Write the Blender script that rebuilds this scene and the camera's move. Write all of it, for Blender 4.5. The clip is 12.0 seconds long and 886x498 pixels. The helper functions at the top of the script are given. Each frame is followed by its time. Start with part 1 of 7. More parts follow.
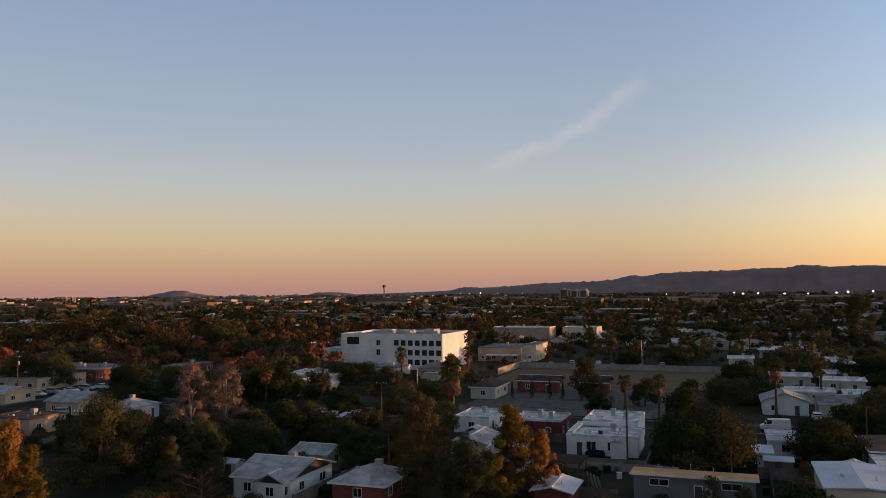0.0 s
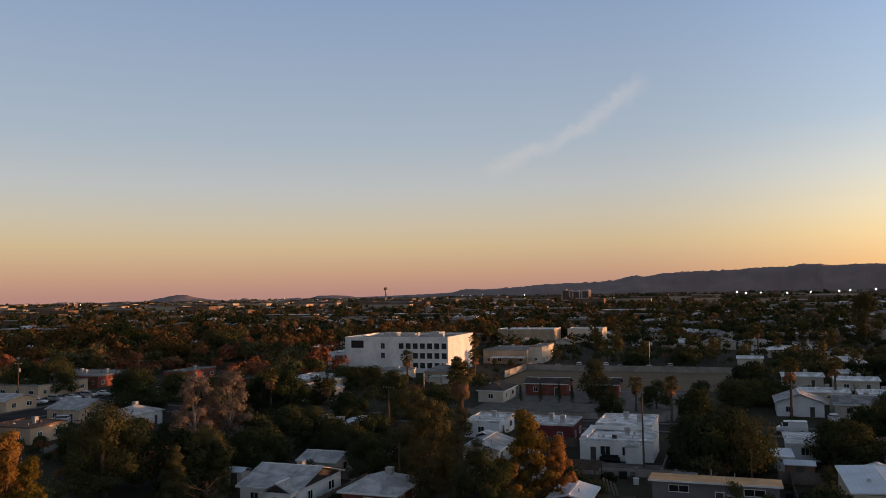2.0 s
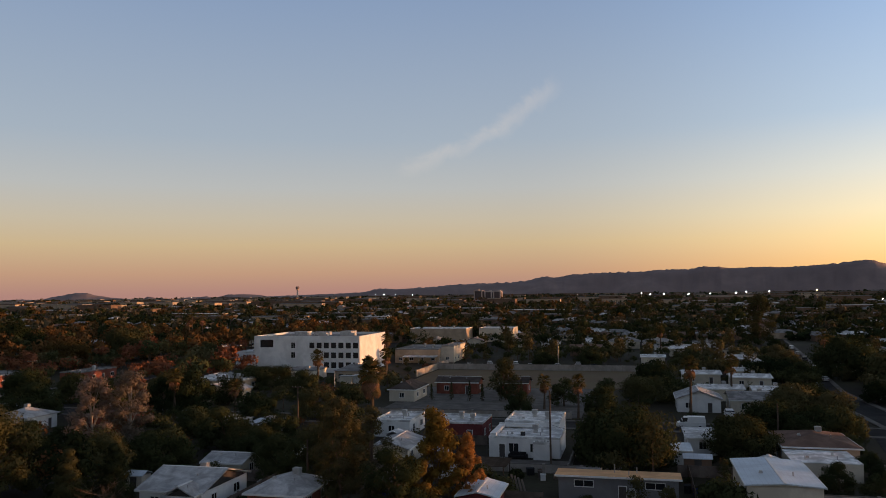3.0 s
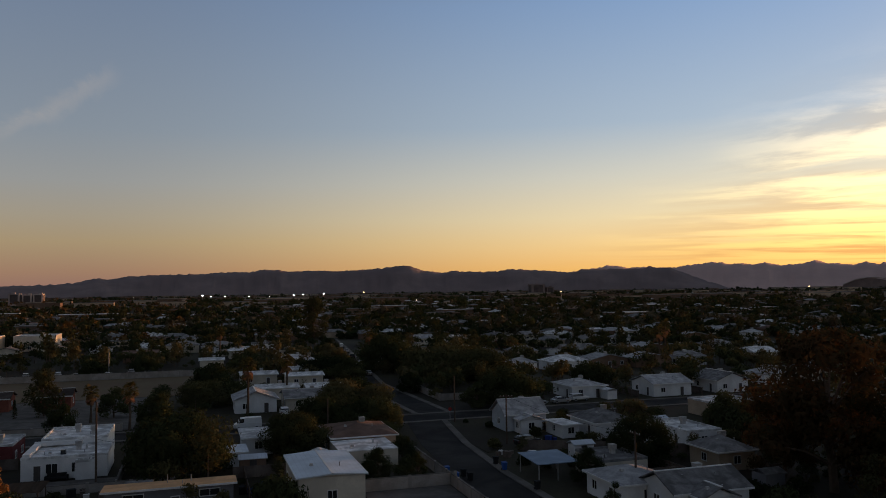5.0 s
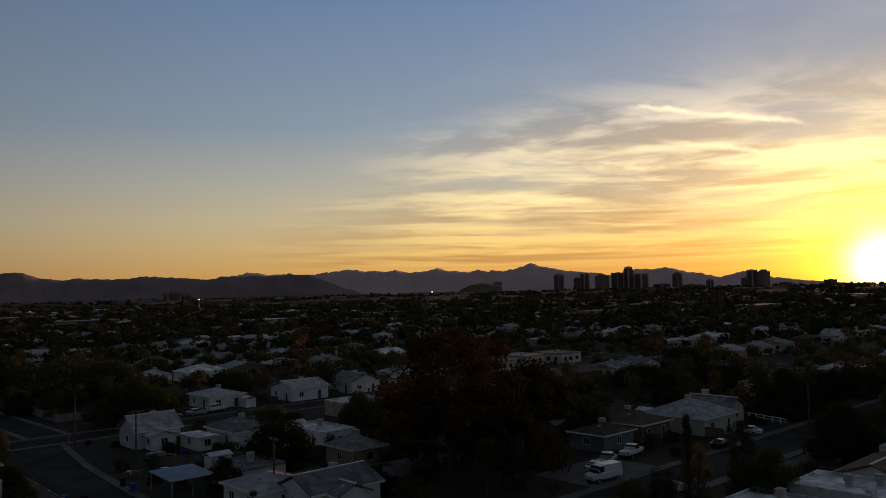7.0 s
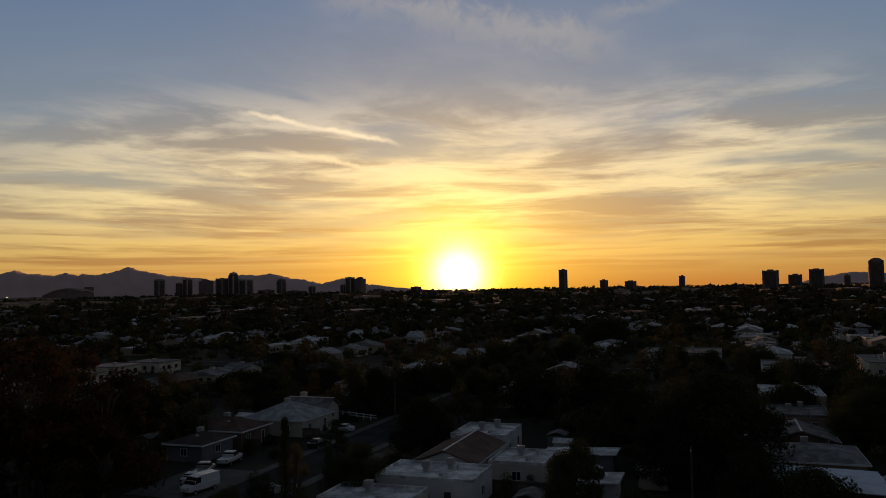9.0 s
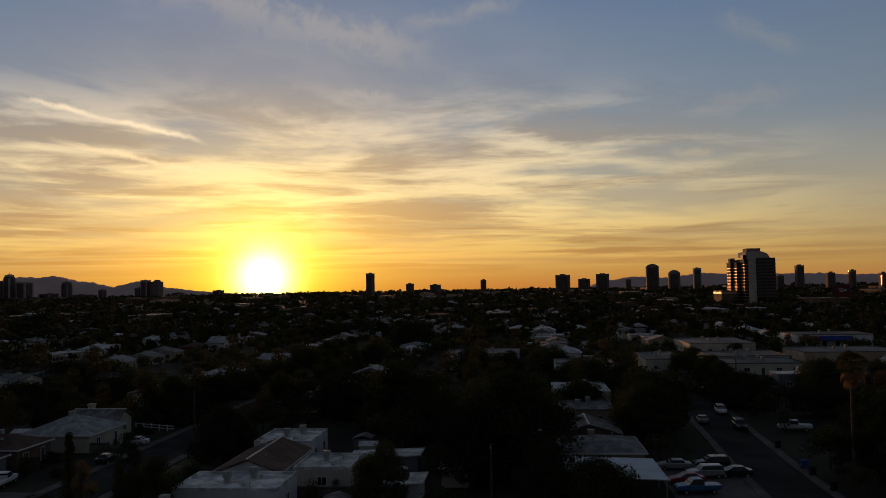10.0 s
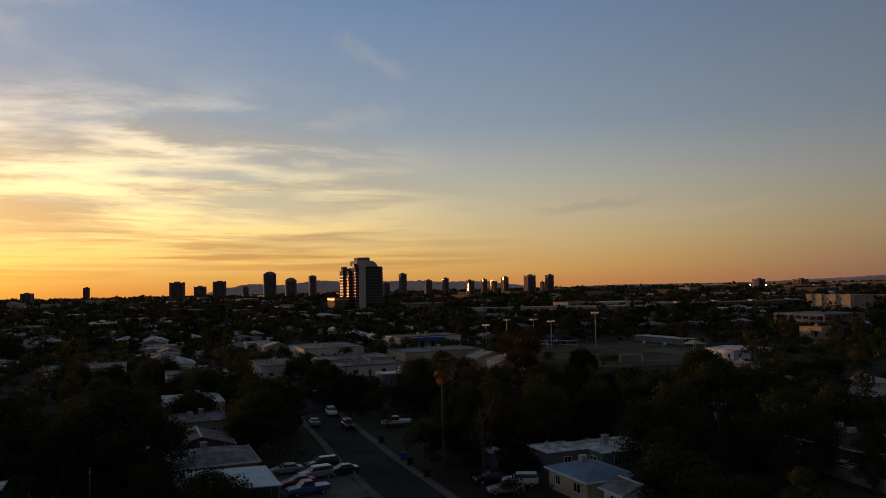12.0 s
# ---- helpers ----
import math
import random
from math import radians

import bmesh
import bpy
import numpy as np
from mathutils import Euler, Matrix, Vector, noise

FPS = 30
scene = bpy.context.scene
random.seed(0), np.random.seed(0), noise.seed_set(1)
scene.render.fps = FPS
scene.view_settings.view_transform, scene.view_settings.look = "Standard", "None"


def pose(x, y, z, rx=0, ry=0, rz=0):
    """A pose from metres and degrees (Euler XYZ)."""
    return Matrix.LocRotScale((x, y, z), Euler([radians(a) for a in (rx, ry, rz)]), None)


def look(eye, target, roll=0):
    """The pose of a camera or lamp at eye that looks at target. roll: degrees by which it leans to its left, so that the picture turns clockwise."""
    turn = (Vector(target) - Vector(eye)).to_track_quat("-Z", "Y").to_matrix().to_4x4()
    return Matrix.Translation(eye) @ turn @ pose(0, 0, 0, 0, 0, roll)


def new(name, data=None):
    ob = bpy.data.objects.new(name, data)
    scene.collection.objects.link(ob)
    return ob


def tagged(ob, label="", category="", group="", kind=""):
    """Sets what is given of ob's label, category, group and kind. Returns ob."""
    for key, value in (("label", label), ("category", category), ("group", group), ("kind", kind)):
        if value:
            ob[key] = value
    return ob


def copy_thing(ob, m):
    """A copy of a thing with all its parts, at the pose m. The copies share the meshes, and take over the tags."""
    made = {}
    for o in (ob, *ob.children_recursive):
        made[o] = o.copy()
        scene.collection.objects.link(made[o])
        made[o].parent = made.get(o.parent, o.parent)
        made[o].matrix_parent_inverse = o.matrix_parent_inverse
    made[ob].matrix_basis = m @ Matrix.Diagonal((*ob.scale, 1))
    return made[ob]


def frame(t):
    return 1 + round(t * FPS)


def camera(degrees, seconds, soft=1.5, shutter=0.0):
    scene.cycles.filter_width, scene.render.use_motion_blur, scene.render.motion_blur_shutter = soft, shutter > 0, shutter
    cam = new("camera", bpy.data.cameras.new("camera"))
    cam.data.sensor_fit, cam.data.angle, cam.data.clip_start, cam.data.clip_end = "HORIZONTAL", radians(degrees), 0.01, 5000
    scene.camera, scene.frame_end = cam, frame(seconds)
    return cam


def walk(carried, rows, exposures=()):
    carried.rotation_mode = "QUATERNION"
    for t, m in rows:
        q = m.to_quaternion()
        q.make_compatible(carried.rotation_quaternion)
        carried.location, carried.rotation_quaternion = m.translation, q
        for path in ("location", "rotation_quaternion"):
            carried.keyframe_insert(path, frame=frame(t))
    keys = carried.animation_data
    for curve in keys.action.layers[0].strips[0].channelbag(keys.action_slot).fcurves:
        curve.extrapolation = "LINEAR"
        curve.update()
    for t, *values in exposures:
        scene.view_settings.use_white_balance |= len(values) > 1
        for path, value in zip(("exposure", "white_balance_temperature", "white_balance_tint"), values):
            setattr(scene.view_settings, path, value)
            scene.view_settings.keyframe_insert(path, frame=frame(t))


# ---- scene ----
# the camera, flown at 27 m and panned from the east side round to the sunset
cam = camera(58.5, 12.0, 0.88)
walk(cam, [
    (0, pose(-0.00, 0.00, 27.00, 93.05, 0, 19.87) @ pose(0, 0, 0, 0, 0, -0.54)),
    (0.5, pose(-0.51, 1.03, 27.14, 93.05, 0, 19.88) @ pose(0, 0, 0, 0, 0, -0.54)),
    (1, pose(-0.98, 1.73, 27.07, 93.11, 0, 19.91) @ pose(0, 0, 0, 0, 0, -0.75)),
    (1.5, pose(-1.63, 2.12, 27.01, 93.15, 0, 19.92) @ pose(0, 0, 0, 0, 0, -0.98)),
    (2, pose(-2.16, 2.39, 27.06, 93.20, 0, 19.94) @ pose(0, 0, 0, 0, 0, -1.06)),
    (2.5, pose(-2.20, 2.67, 26.98, 93.15, 0, 19.59) @ pose(0, 0, 0, 0, 0, -0.75)),
    (2.7, pose(-2.16, 2.76, 26.92, 93.15, 0, 18.26) @ pose(0, 0, 0, 0, 0, -0.79)),
    (3, pose(-2.07, 2.84, 26.83, 93.09, 0, 13.69) @ pose(0, 0, 0, 0, 0, -0.72)),
    (3.5, pose(-2.15, 2.99, 26.70, 93.06, 0, 5.25) @ pose(0, 0, 0, 0, 0, -0.72)),
    (3.7, pose(-2.15, 3.07, 26.65, 93.10, 0, 1.39) @ pose(0, 0, 0, 0, 0, -0.67)),
    (5.3, pose(-1.82, 3.88, 26.75, 92.91, 0, -20.31) @ pose(0, 0, 0, 0, 0, -0.99)),
    (5.5, pose(-1.77, 3.96, 26.71, 92.97, 0, -22.27) @ pose(0, 0, 0, 0, 0, -1.13)),
    (6, pose(-1.71, 4.08, 26.61, 92.92, 0, -28.57) @ pose(0, 0, 0, 0, 0, -1.33)),
    (6.5, pose(-1.68, 4.31, 26.53, 92.90, 0, -35.72) @ pose(0, 0, 0, 0, 0, -1.22)),
    (7, pose(-1.57, 4.42, 26.51, 92.90, 0, -42.91) @ pose(0, 0, 0, 0, 0, -1.38)),
    (7.2, pose(-1.52, 4.44, 26.48, 92.88, 0, -45.81) @ pose(0, 0, 0, 0, 0, -1.46)),
    (8.8, pose(-1.10, 4.59, 26.38, 92.77, 0, -68.15) @ pose(0, 0, 0, 0, 0, -1.09)),
    (9, pose(-1.06, 4.59, 26.37, 92.73, 0, -70.92) @ pose(0, 0, 0, 0, 0, -1.05)),
    (9.5, pose(-0.99, 4.67, 26.35, 92.75, 0, -77.86) @ pose(0, 0, 0, 0, 0, -1.04)),
    (10, pose(-0.97, 4.71, 26.39, 92.73, 0, -84.80) @ pose(0, 0, 0, 0, 0, -1.02)),
    (10.5, pose(-1.12, 4.63, 26.36, 92.73, 0, -91.69) @ pose(0, 0, 0, 0, 0, -1.05)),
    (11, pose(-1.15, 4.61, 26.33, 92.75, 0, -98.64) @ pose(0, 0, 0, 0, 0, -1.10)),
    (11.5, pose(-1.05, 4.54, 26.38, 92.75, 0, -105.58) @ pose(0, 0, 0, 0, 0, -1.16)),
    (12, pose(-0.89, 4.52, 26.44, 92.71, 0, -111.97) @ pose(0, 0, 0, 0, 0, -1.32)),
], exposures=[(0.0, -0.05), (2.5, -0.05), (3.5, -0.25), (5.5, -0.95), (6.5, -1.25), (7.0, -1.45), (9.0, -1.82), (9.5, -1.87), (10.5, -1.75),
              (11.3, -1.5), (12.0, -1.35)])

# ---- light: a sun on the horizon and the evening sky ----
SUN_AZ, SUN_EL = radians(72.0), radians(2.2)
SUN = Vector((math.sin(SUN_AZ) * math.cos(SUN_EL), math.cos(SUN_AZ) * math.cos(SUN_EL), math.sin(SUN_EL)))
GLARE = Vector((SUN.x, SUN.y, math.tan(radians(0.9)))).normalized()      # the heart of the glare, drawn down by the haze
sun = new("sun", bpy.data.lights.new("sun", "SUN"))
sun.data.energy, sun.data.angle, sun.data.color = 5.0, radians(0.6), (1.0, 0.44, 0.18)
sun.matrix_world = look((0, 0, 60), (-SUN.x, -SUN.y, 60 - SUN.z))

world = bpy.data.worlds.new("evening_sky")
scene.world = world
world.use_nodes = True


class Nodes:
    """Short hand for building a node tree."""

    def __init__(self, tree):
        self.t = tree
        self.t.nodes.clear()

    def add(self, kind):
        return self.t.nodes.new(kind)

    def put(self, sock, v):
        if isinstance(v, bpy.types.NodeSocket):
            self.t.links.new(v, sock)
        elif v is not None:
            sock.default_value = (*v, 1) if isinstance(v, tuple) and len(v) == 3 and sock.type == "RGBA" else v

    def math(self, op, a, b=None, c=None, clamp=False):
        n = self.add("ShaderNodeMath")
        n.operation, n.use_clamp = op, clamp
        for s, v in zip(n.inputs, (a, b, c)):
            self.put(s, v)
        return n.outputs[0]

    def vec(self, op, a, b=None, out=0):
        n = self.add("ShaderNodeVectorMath")
        n.operation = op
        self.put(n.inputs[0], a), self.put(n.inputs[1], b)
        return n.outputs[out]

    def mix(self, f, a, b, blend="MIX"):
        n = self.add("ShaderNodeMix")
        n.data_type, n.blend_type = "RGBA", blend
        self.put(n.inputs[0], f), self.put(n.inputs[6], a), self.put(n.inputs[7], b)
        return n.outputs[2]

    def ramp(self, f, stops, interp="LINEAR"):
        n = self.add("ShaderNodeValToRGB")
        n.color_ramp.interpolation = interp
        el = n.color_ramp.elements
        while len(el) < len(stops):
            el.new(0.5)
        for e, (p, c) in zip(el, stops):
            e.position, e.color = p, (*c, 1) if isinstance(c, tuple) else (c, c, c, 1)
        self.put(n.inputs[0], f)
        return n.outputs[0]

    def smooth(self, v, lo, hi, to0=0.0, to1=1.0):
        n = self.add("ShaderNodeMapRange")
        n.interpolation_type = "SMOOTHSTEP"
        for s, x in zip(n.inputs, (v, lo, hi, to0, to1)):
            self.put(s, x)
        return n.outputs[0]

    def noise(self, vec, scale, detail=4.0, rough=0.55, dist=0.0):
        n = self.add("ShaderNodeTexNoise")
        self.put(n.inputs["Vector"], vec)
        n.inputs["Scale"].default_value, n.inputs["Detail"].default_value = scale, detail
        n.inputs["Roughness"].default_value, n.inputs["Distortion"].default_value = rough, dist
        return n.outputs[0]


def build_sky():
    k = Nodes(world.node_tree)
    d = k.add("ShaderNodeTexCoord").outputs["Generated"]
    xyz = k.add("ShaderNodeSeparateXYZ")
    k.put(xyz.inputs[0], d)
    z = xyz.outputs[2]
    up = k.math("DIVIDE", z, 0.5, clamp=True)
    flat = Vector((SUN.x, SUN.y, 0)).normalized()
    toward = k.vec("DOT_PRODUCT", d, flat, 1)
    near = k.vec("DOT_PRODUCT", d, GLARE, 1)
    east = k.ramp(up, [(0.0, (0.50, 0.27, 0.23)), (0.05, (0.59, 0.355, 0.24)), (0.12, (0.645, 0.485, 0.30)), (0.18, (0.60, 0.52, 0.41)),
                       (0.26, (0.51, 0.52, 0.53)), (0.38, (0.39, 0.46, 0.56)), (0.70, (0.26, 0.355, 0.54)), (0.85, (0.20, 0.25, 0.35)), (1.0, (0.145, 0.175, 0.245))])
    west = k.ramp(up, [(0.0, (1.95, 0.76, 0.16)), (0.04, (1.98, 1.10, 0.28)), (0.10, (1.88, 1.28, 0.55)), (0.17, (1.68, 1.38, 0.84)), (0.27, (1.26, 1.22, 1.04)),
                       (0.40, (0.70, 0.90, 1.14)), (0.68, (0.40, 0.66, 1.12)), (0.85, (0.27, 0.37, 0.55)), (1.0, (0.18, 0.225, 0.31))])
    dusk = k.ramp(up, [(0.0, (0.045, 0.040, 0.058)), (0.10, (0.070, 0.058, 0.078)), (0.25, (0.10, 0.088, 0.113)), (0.45, (0.112, 0.118, 0.16)), (1.0, (0.14, 0.168, 0.235))])
    east = k.mix(k.smooth(toward, -0.52, -0.85), east, dusk)
    sky = k.mix(k.smooth(toward, 0.15, 1.0), east, west)
    # thin evening clouds in long level streaks, thick on the sunset side and finer towards the horizon
    side = Vector((flat.y, -flat.x, 0))
    az = k.math("ARCTAN2", k.vec("DOT_PRODUCT", d, side, 1), toward)
    zc = k.math("MAXIMUM", z, 0.0)
    depth = k.math("DIVIDE", 1.0, k.math("ADD", zc, 0.085))

    def sheet(a, b, shift):
        n = k.add("ShaderNodeCombineXYZ")
        k.put(n.inputs[0], k.math("MULTIPLY", az, a)), k.put(n.inputs[1], k.math("MULTIPLY", bent, b))
        n.inputs[2].default_value = shift
        return n.outputs[0]

    bent = depth
    sway = k.math("SUBTRACT", k.noise(sheet(1.7, 0.35, 4.0), 1.0, 2.0, 0.5), 0.5)
    bent = k.math("ADD", k.math("MULTIPLY_ADD", az, -0.25, depth), k.math("MULTIPLY", sway, 0.8))
    streak = k.noise(sheet(3.4, 1.45, 0.0), 1.0, 8.0, 0.57, 0.3)
    bank = k.noise(sheet(2.2, 0.62, 7.3), 1.0, 4.0, 0.55, 0.2)
    cover = k.math("MULTIPLY", k.smooth(streak, 0.30, 0.52), k.smooth(bank, 0.28, 0.46))
    left = k.smooth(k.math("SUBTRACT", az, k.math("MULTIPLY_ADD", zc, 1.2, -0.90)), 0.0, 0.42)
    right = k.smooth(k.math("SUBTRACT", k.math("MULTIPLY_ADD", zc, -1.1, 0.92), az), 0.0, 0.42)
    cover = k.math("MULTIPLY", cover, k.math("MULTIPLY", left, right))
    cover = k.math("MULTIPLY", cover, k.math("MULTIPLY", k.smooth(zc, 0.27, 0.16, 0.10, 1.0), k.smooth(z, 0.006, 0.04)), clamp=True)
    lit = k.ramp(up, [(0.0, (2.2, 1.0, 0.22)), (0.10, (2.7, 1.8, 0.55)), (0.22, (3.3, 2.6, 1.3)), (0.40, (2.9, 2.45, 1.8)), (0.62, (1.7, 1.62, 1.55)), (1.0, (0.5, 0.52, 0.6))])
    shade = k.ramp(up, [(0.0, (1.5, 0.55, 0.12)), (0.10, (1.5, 0.85, 0.30)), (0.25, (1.30, 1.02, 0.72)), (0.42, (0.98, 0.92, 0.84)), (0.7, (0.62, 0.70, 0.84)), (1.0, (0.5, 0.58, 0.7))])
    body = k.noise(sheet(4.2, 1.7, 2.6), 1.0, 8.0, 0.60, 0.3)
    cloud = k.mix(k.smooth(body, 0.40, 0.60), shade, lit)
    dim = k.vec("SCALE", cloud)
    k.put(dim.node.inputs[3], k.smooth(toward, 0.50, 0.97, 0.38, 1.0))
    sky = k.mix(k.math("MULTIPLY", cover, 0.92), sky, dim)
    # old contrails and single wisps: from bearing and height to bearing and height, in degrees
    def at_sky(b, e):
        return Vector((math.sin(radians(b)) * math.cos(radians(e)), math.cos(radians(b)) * math.cos(radians(e)), math.sin(radians(e))))

    fray = k.noise(d, 26.0, 6.0, 0.65, 0.5)
    for b0, e0, b1, e1, wide, much, rgb in ((-16.6, 8.8, -11.4, 10.8, 0.015, 0.26, (0.80, 0.70, 0.64)), (-12.2, 10.5, -9.0, 11.8, 0.011, 0.28, (0.80, 0.70, 0.64)), (-9.6, 11.5, -5.4, 14.7, 0.017, 0.26, (0.80, 0.70, 0.64)),
                                            (56.9, 12.4, 67.4, 10.4, 0.0050, 0.95, (3.4, 2.8, 2.0)), (58.9, 9.9, 67.8, 8.2, 0.0052, 0.9, (3.3, 2.6, 1.6)),
                                            (62.0, 20.2, 71.5, 19.4, 0.022, 0.4, (1.3, 1.25, 1.25)), (69.0, 19.7, 83.4, 16.4, 0.030, 0.5, (1.35, 1.3, 1.25)),
                                            (77.8, 14.0, 81.8, 13.4, 0.012, 0.45, (1.5, 1.45, 1.4)), (82.4, 18.6, 90.5, 20.0, 0.016, 0.4, (1.3, 1.25, 1.2)),
                                            (104.6, 17.7, 109.5, 15.0, 0.016, 0.35, (1.0, 1.0, 1.0)), (102.8, 11.7, 109.2, 12.5, 0.017, 0.35, (1.05, 1.0, 1.0)),
                                            (101.2, 9.0, 103.8, 8.9, 0.008, 0.7, (1.7, 1.4, 1.0)), (118.8, 5.2, 126.4, 5.7, 0.010, 0.30, (0.55, 0.50, 0.50)),
                                            (125.5, 4.2, 134.0, 5.2, 0.009, 0.35, (1.25, 0.95, 0.6))):
        p, q = at_sky(b0, e0), at_sky(b1, e1)
        off = k.math("ABSOLUTE", k.math("ADD", k.vec("DOT_PRODUCT", d, p.cross(q).normalized(), 1), k.math("MULTIPLY", k.math("SUBTRACT", fray, 0.5), wide * 2.6)))
        mid, half = (p + q).normalized(), p.angle(q) / 2
        ends = k.smooth(k.vec("DOT_PRODUCT", d, mid, 1), math.cos(half * 1.25), math.cos(half * 0.45))
        puff = k.math("MULTIPLY", k.smooth(off, wide, 0.0), k.math("MULTIPLY", ends, k.smooth(fray, 0.25, 0.6, 0.35, 1.0)))
        sky = k.mix(k.math("MULTIPLY", puff, much), sky, rgb)
    # the glare of the sun that stands on the horizon
    pos = k.math("MAXIMUM", near, 0.0)
    for power, rgb in ((24.0, (0.16, 0.09, 0.01)), (110.0, (1.2, 0.95, 0.0)), (450.0, (2.6, 2.3, 0.05)), (2400.0, (14.0, 12.5, 6.0))):
        g = k.vec("SCALE", rgb)
        k.put(g.node.inputs[3], k.math("POWER", pos, power))
        sky = k.mix(1.0, sky, g, "ADD")
    air = k.add("ShaderNodeTexSky")
    air.sky_type, air.sun_disc = "NISHITA", False
    air.sun_elevation, air.sun_rotation, air.dust_density = SUN_EL, SUN_AZ, 2.0
    back, thin, both = k.add("ShaderNodeBackground"), k.add("ShaderNodeBackground"), k.add("ShaderNodeAddShader")
    k.put(back.inputs[0], sky), k.put(thin.inputs[0], air.outputs[0])
    back.inputs[1].default_value, thin.inputs[1].default_value = 0.92, 0.05
    k.put(both.inputs[0], back.outputs[0]), k.put(both.inputs[1], thin.outputs[0])
    k.put(k.add("ShaderNodeOutputWorld").inputs[0], both.outputs[0])


build_sky()


# ---- materials ----
def mat(name, rgb, rough=0.85, s1=0.25, s2=6.0, amt=0.3, bump=0.15, rnd=0.0, metal=0.0, rgb2=None, island=False, spec=0.12, lines=0.0, axis=2):
    """Base colour with stains at two scales, fine relief, and some change from object to object; lines: spacing of courses or ribs in metres."""
    m = bpy.data.materials.new(name)
    m.use_nodes = True
    k = Nodes(m.node_tree)
    p = k.add("ShaderNodeTexCoord").outputs["Object"]
    info = k.add("ShaderNodeObjectInfo")
    big, fine = k.noise(p, s1, 4.0, 0.6, 0.4), k.noise(p, s2, 5.0, 0.65)
    dark = tuple(c * (1 - amt) for c in rgb)
    light = tuple(min(c * (1 + 0.6 * amt), 0.95) for c in rgb)
    col = k.mix(k.smooth(big, 0.35, 0.68), dark, rgb2 or light)
    col = k.mix(k.math("MULTIPLY", k.smooth(fine, 0.40, 0.75), 0.5), col, dark)
    if rnd or island:
        src = k.add("ShaderNodeNewGeometry").outputs["Random Per Island"] if island else info.outputs["Random"]
        hsv = k.add("ShaderNodeHueSaturation")
        k.put(hsv.inputs["Value"], k.math("MULTIPLY_ADD", src, 2 * rnd, 1 - rnd))
        k.put(hsv.inputs["Color"], col)
        col = hsv.outputs[0]
    b = k.add("ShaderNodeBsdfPrincipled")
    height = fine
    if lines:
        sep = k.add("ShaderNodeSeparateXYZ")
        k.put(sep.inputs[0], p)
        saw = k.math("FRACT", k.math("DIVIDE", sep.outputs[axis], lines))
        height = k.math("ADD", k.math("MULTIPLY", fine, 0.4), k.math("MULTIPLY", saw, 1.0))
        col = k.mix(k.math("MULTIPLY", k.smooth(saw, 0.16, 0.0), 0.35), col, tuple(c * 0.5 for c in rgb))
    k.put(b.inputs["Base Color"], col)
    k.put(b.inputs["Roughness"], k.math("MULTIPLY_ADD", fine, 0.25, rough - 0.12, clamp=True))
    b.inputs["Metallic"].default_value, b.inputs["Specular IOR Level"].default_value = metal, spec
    if bump:
        n = k.add("ShaderNodeBump")
        n.inputs["Strength"].default_value, n.inputs["Distance"].default_value = bump, 0.04
        k.put(n.inputs["Height"], height)
        k.put(b.inputs["Normal"], n.outputs[0])
    k.put(k.add("ShaderNodeOutputMaterial").inputs[0], b.outputs[0])
    return m


def leaf_mat(name, rgb, rgb2, thin=0.3, rnd=0.35):
    """Foliage: diffuse with some light let through, each leaf clump and each tree a little different."""
    m = bpy.data.materials.new(name)
    m.use_nodes = True
    k = Nodes(m.node_tree)
    isl = k.add("ShaderNodeNewGeometry").outputs["Random Per Island"]
    obj = k.add("ShaderNodeObjectInfo").outputs["Random"]
    col = k.mix(k.math("MULTIPLY_ADD", isl, 0.6, k.math("MULTIPLY", obj, 0.4)), rgb, rgb2)
    hsv = k.add("ShaderNodeHueSaturation")
    k.put(hsv.inputs["Value"], k.math("MULTIPLY_ADD", obj, 2 * rnd, 1 - rnd))
    k.put(hsv.inputs["Hue"], k.math("MULTIPLY_ADD", obj, -0.05, 0.52))
    k.put(hsv.inputs["Color"], col)
    a, t, x = k.add("ShaderNodeBsdfDiffuse"), k.add("ShaderNodeBsdfTranslucent"), k.add("ShaderNodeMixShader")
    k.put(a.inputs[0], hsv.outputs[0]), k.put(t.inputs[0], hsv.outputs[0])
    x.inputs[0].default_value = thin
    k.put(x.inputs[1], a.outputs[0]), k.put(x.inputs[2], t.outputs[0])
    k.put(k.add("ShaderNodeOutputMaterial").inputs[0], x.outputs[0])
    return m


def glow(name, rgb, power):
    m = bpy.data.materials.new(name)
    m.use_nodes = True
    k = Nodes(m.node_tree)
    e = k.add("ShaderNodeEmission")
    k.put(e.inputs[0], rgb)
    e.inputs[1].default_value = power
    k.put(k.add("ShaderNodeOutputMaterial").inputs[0], e.outputs[0])
    return m


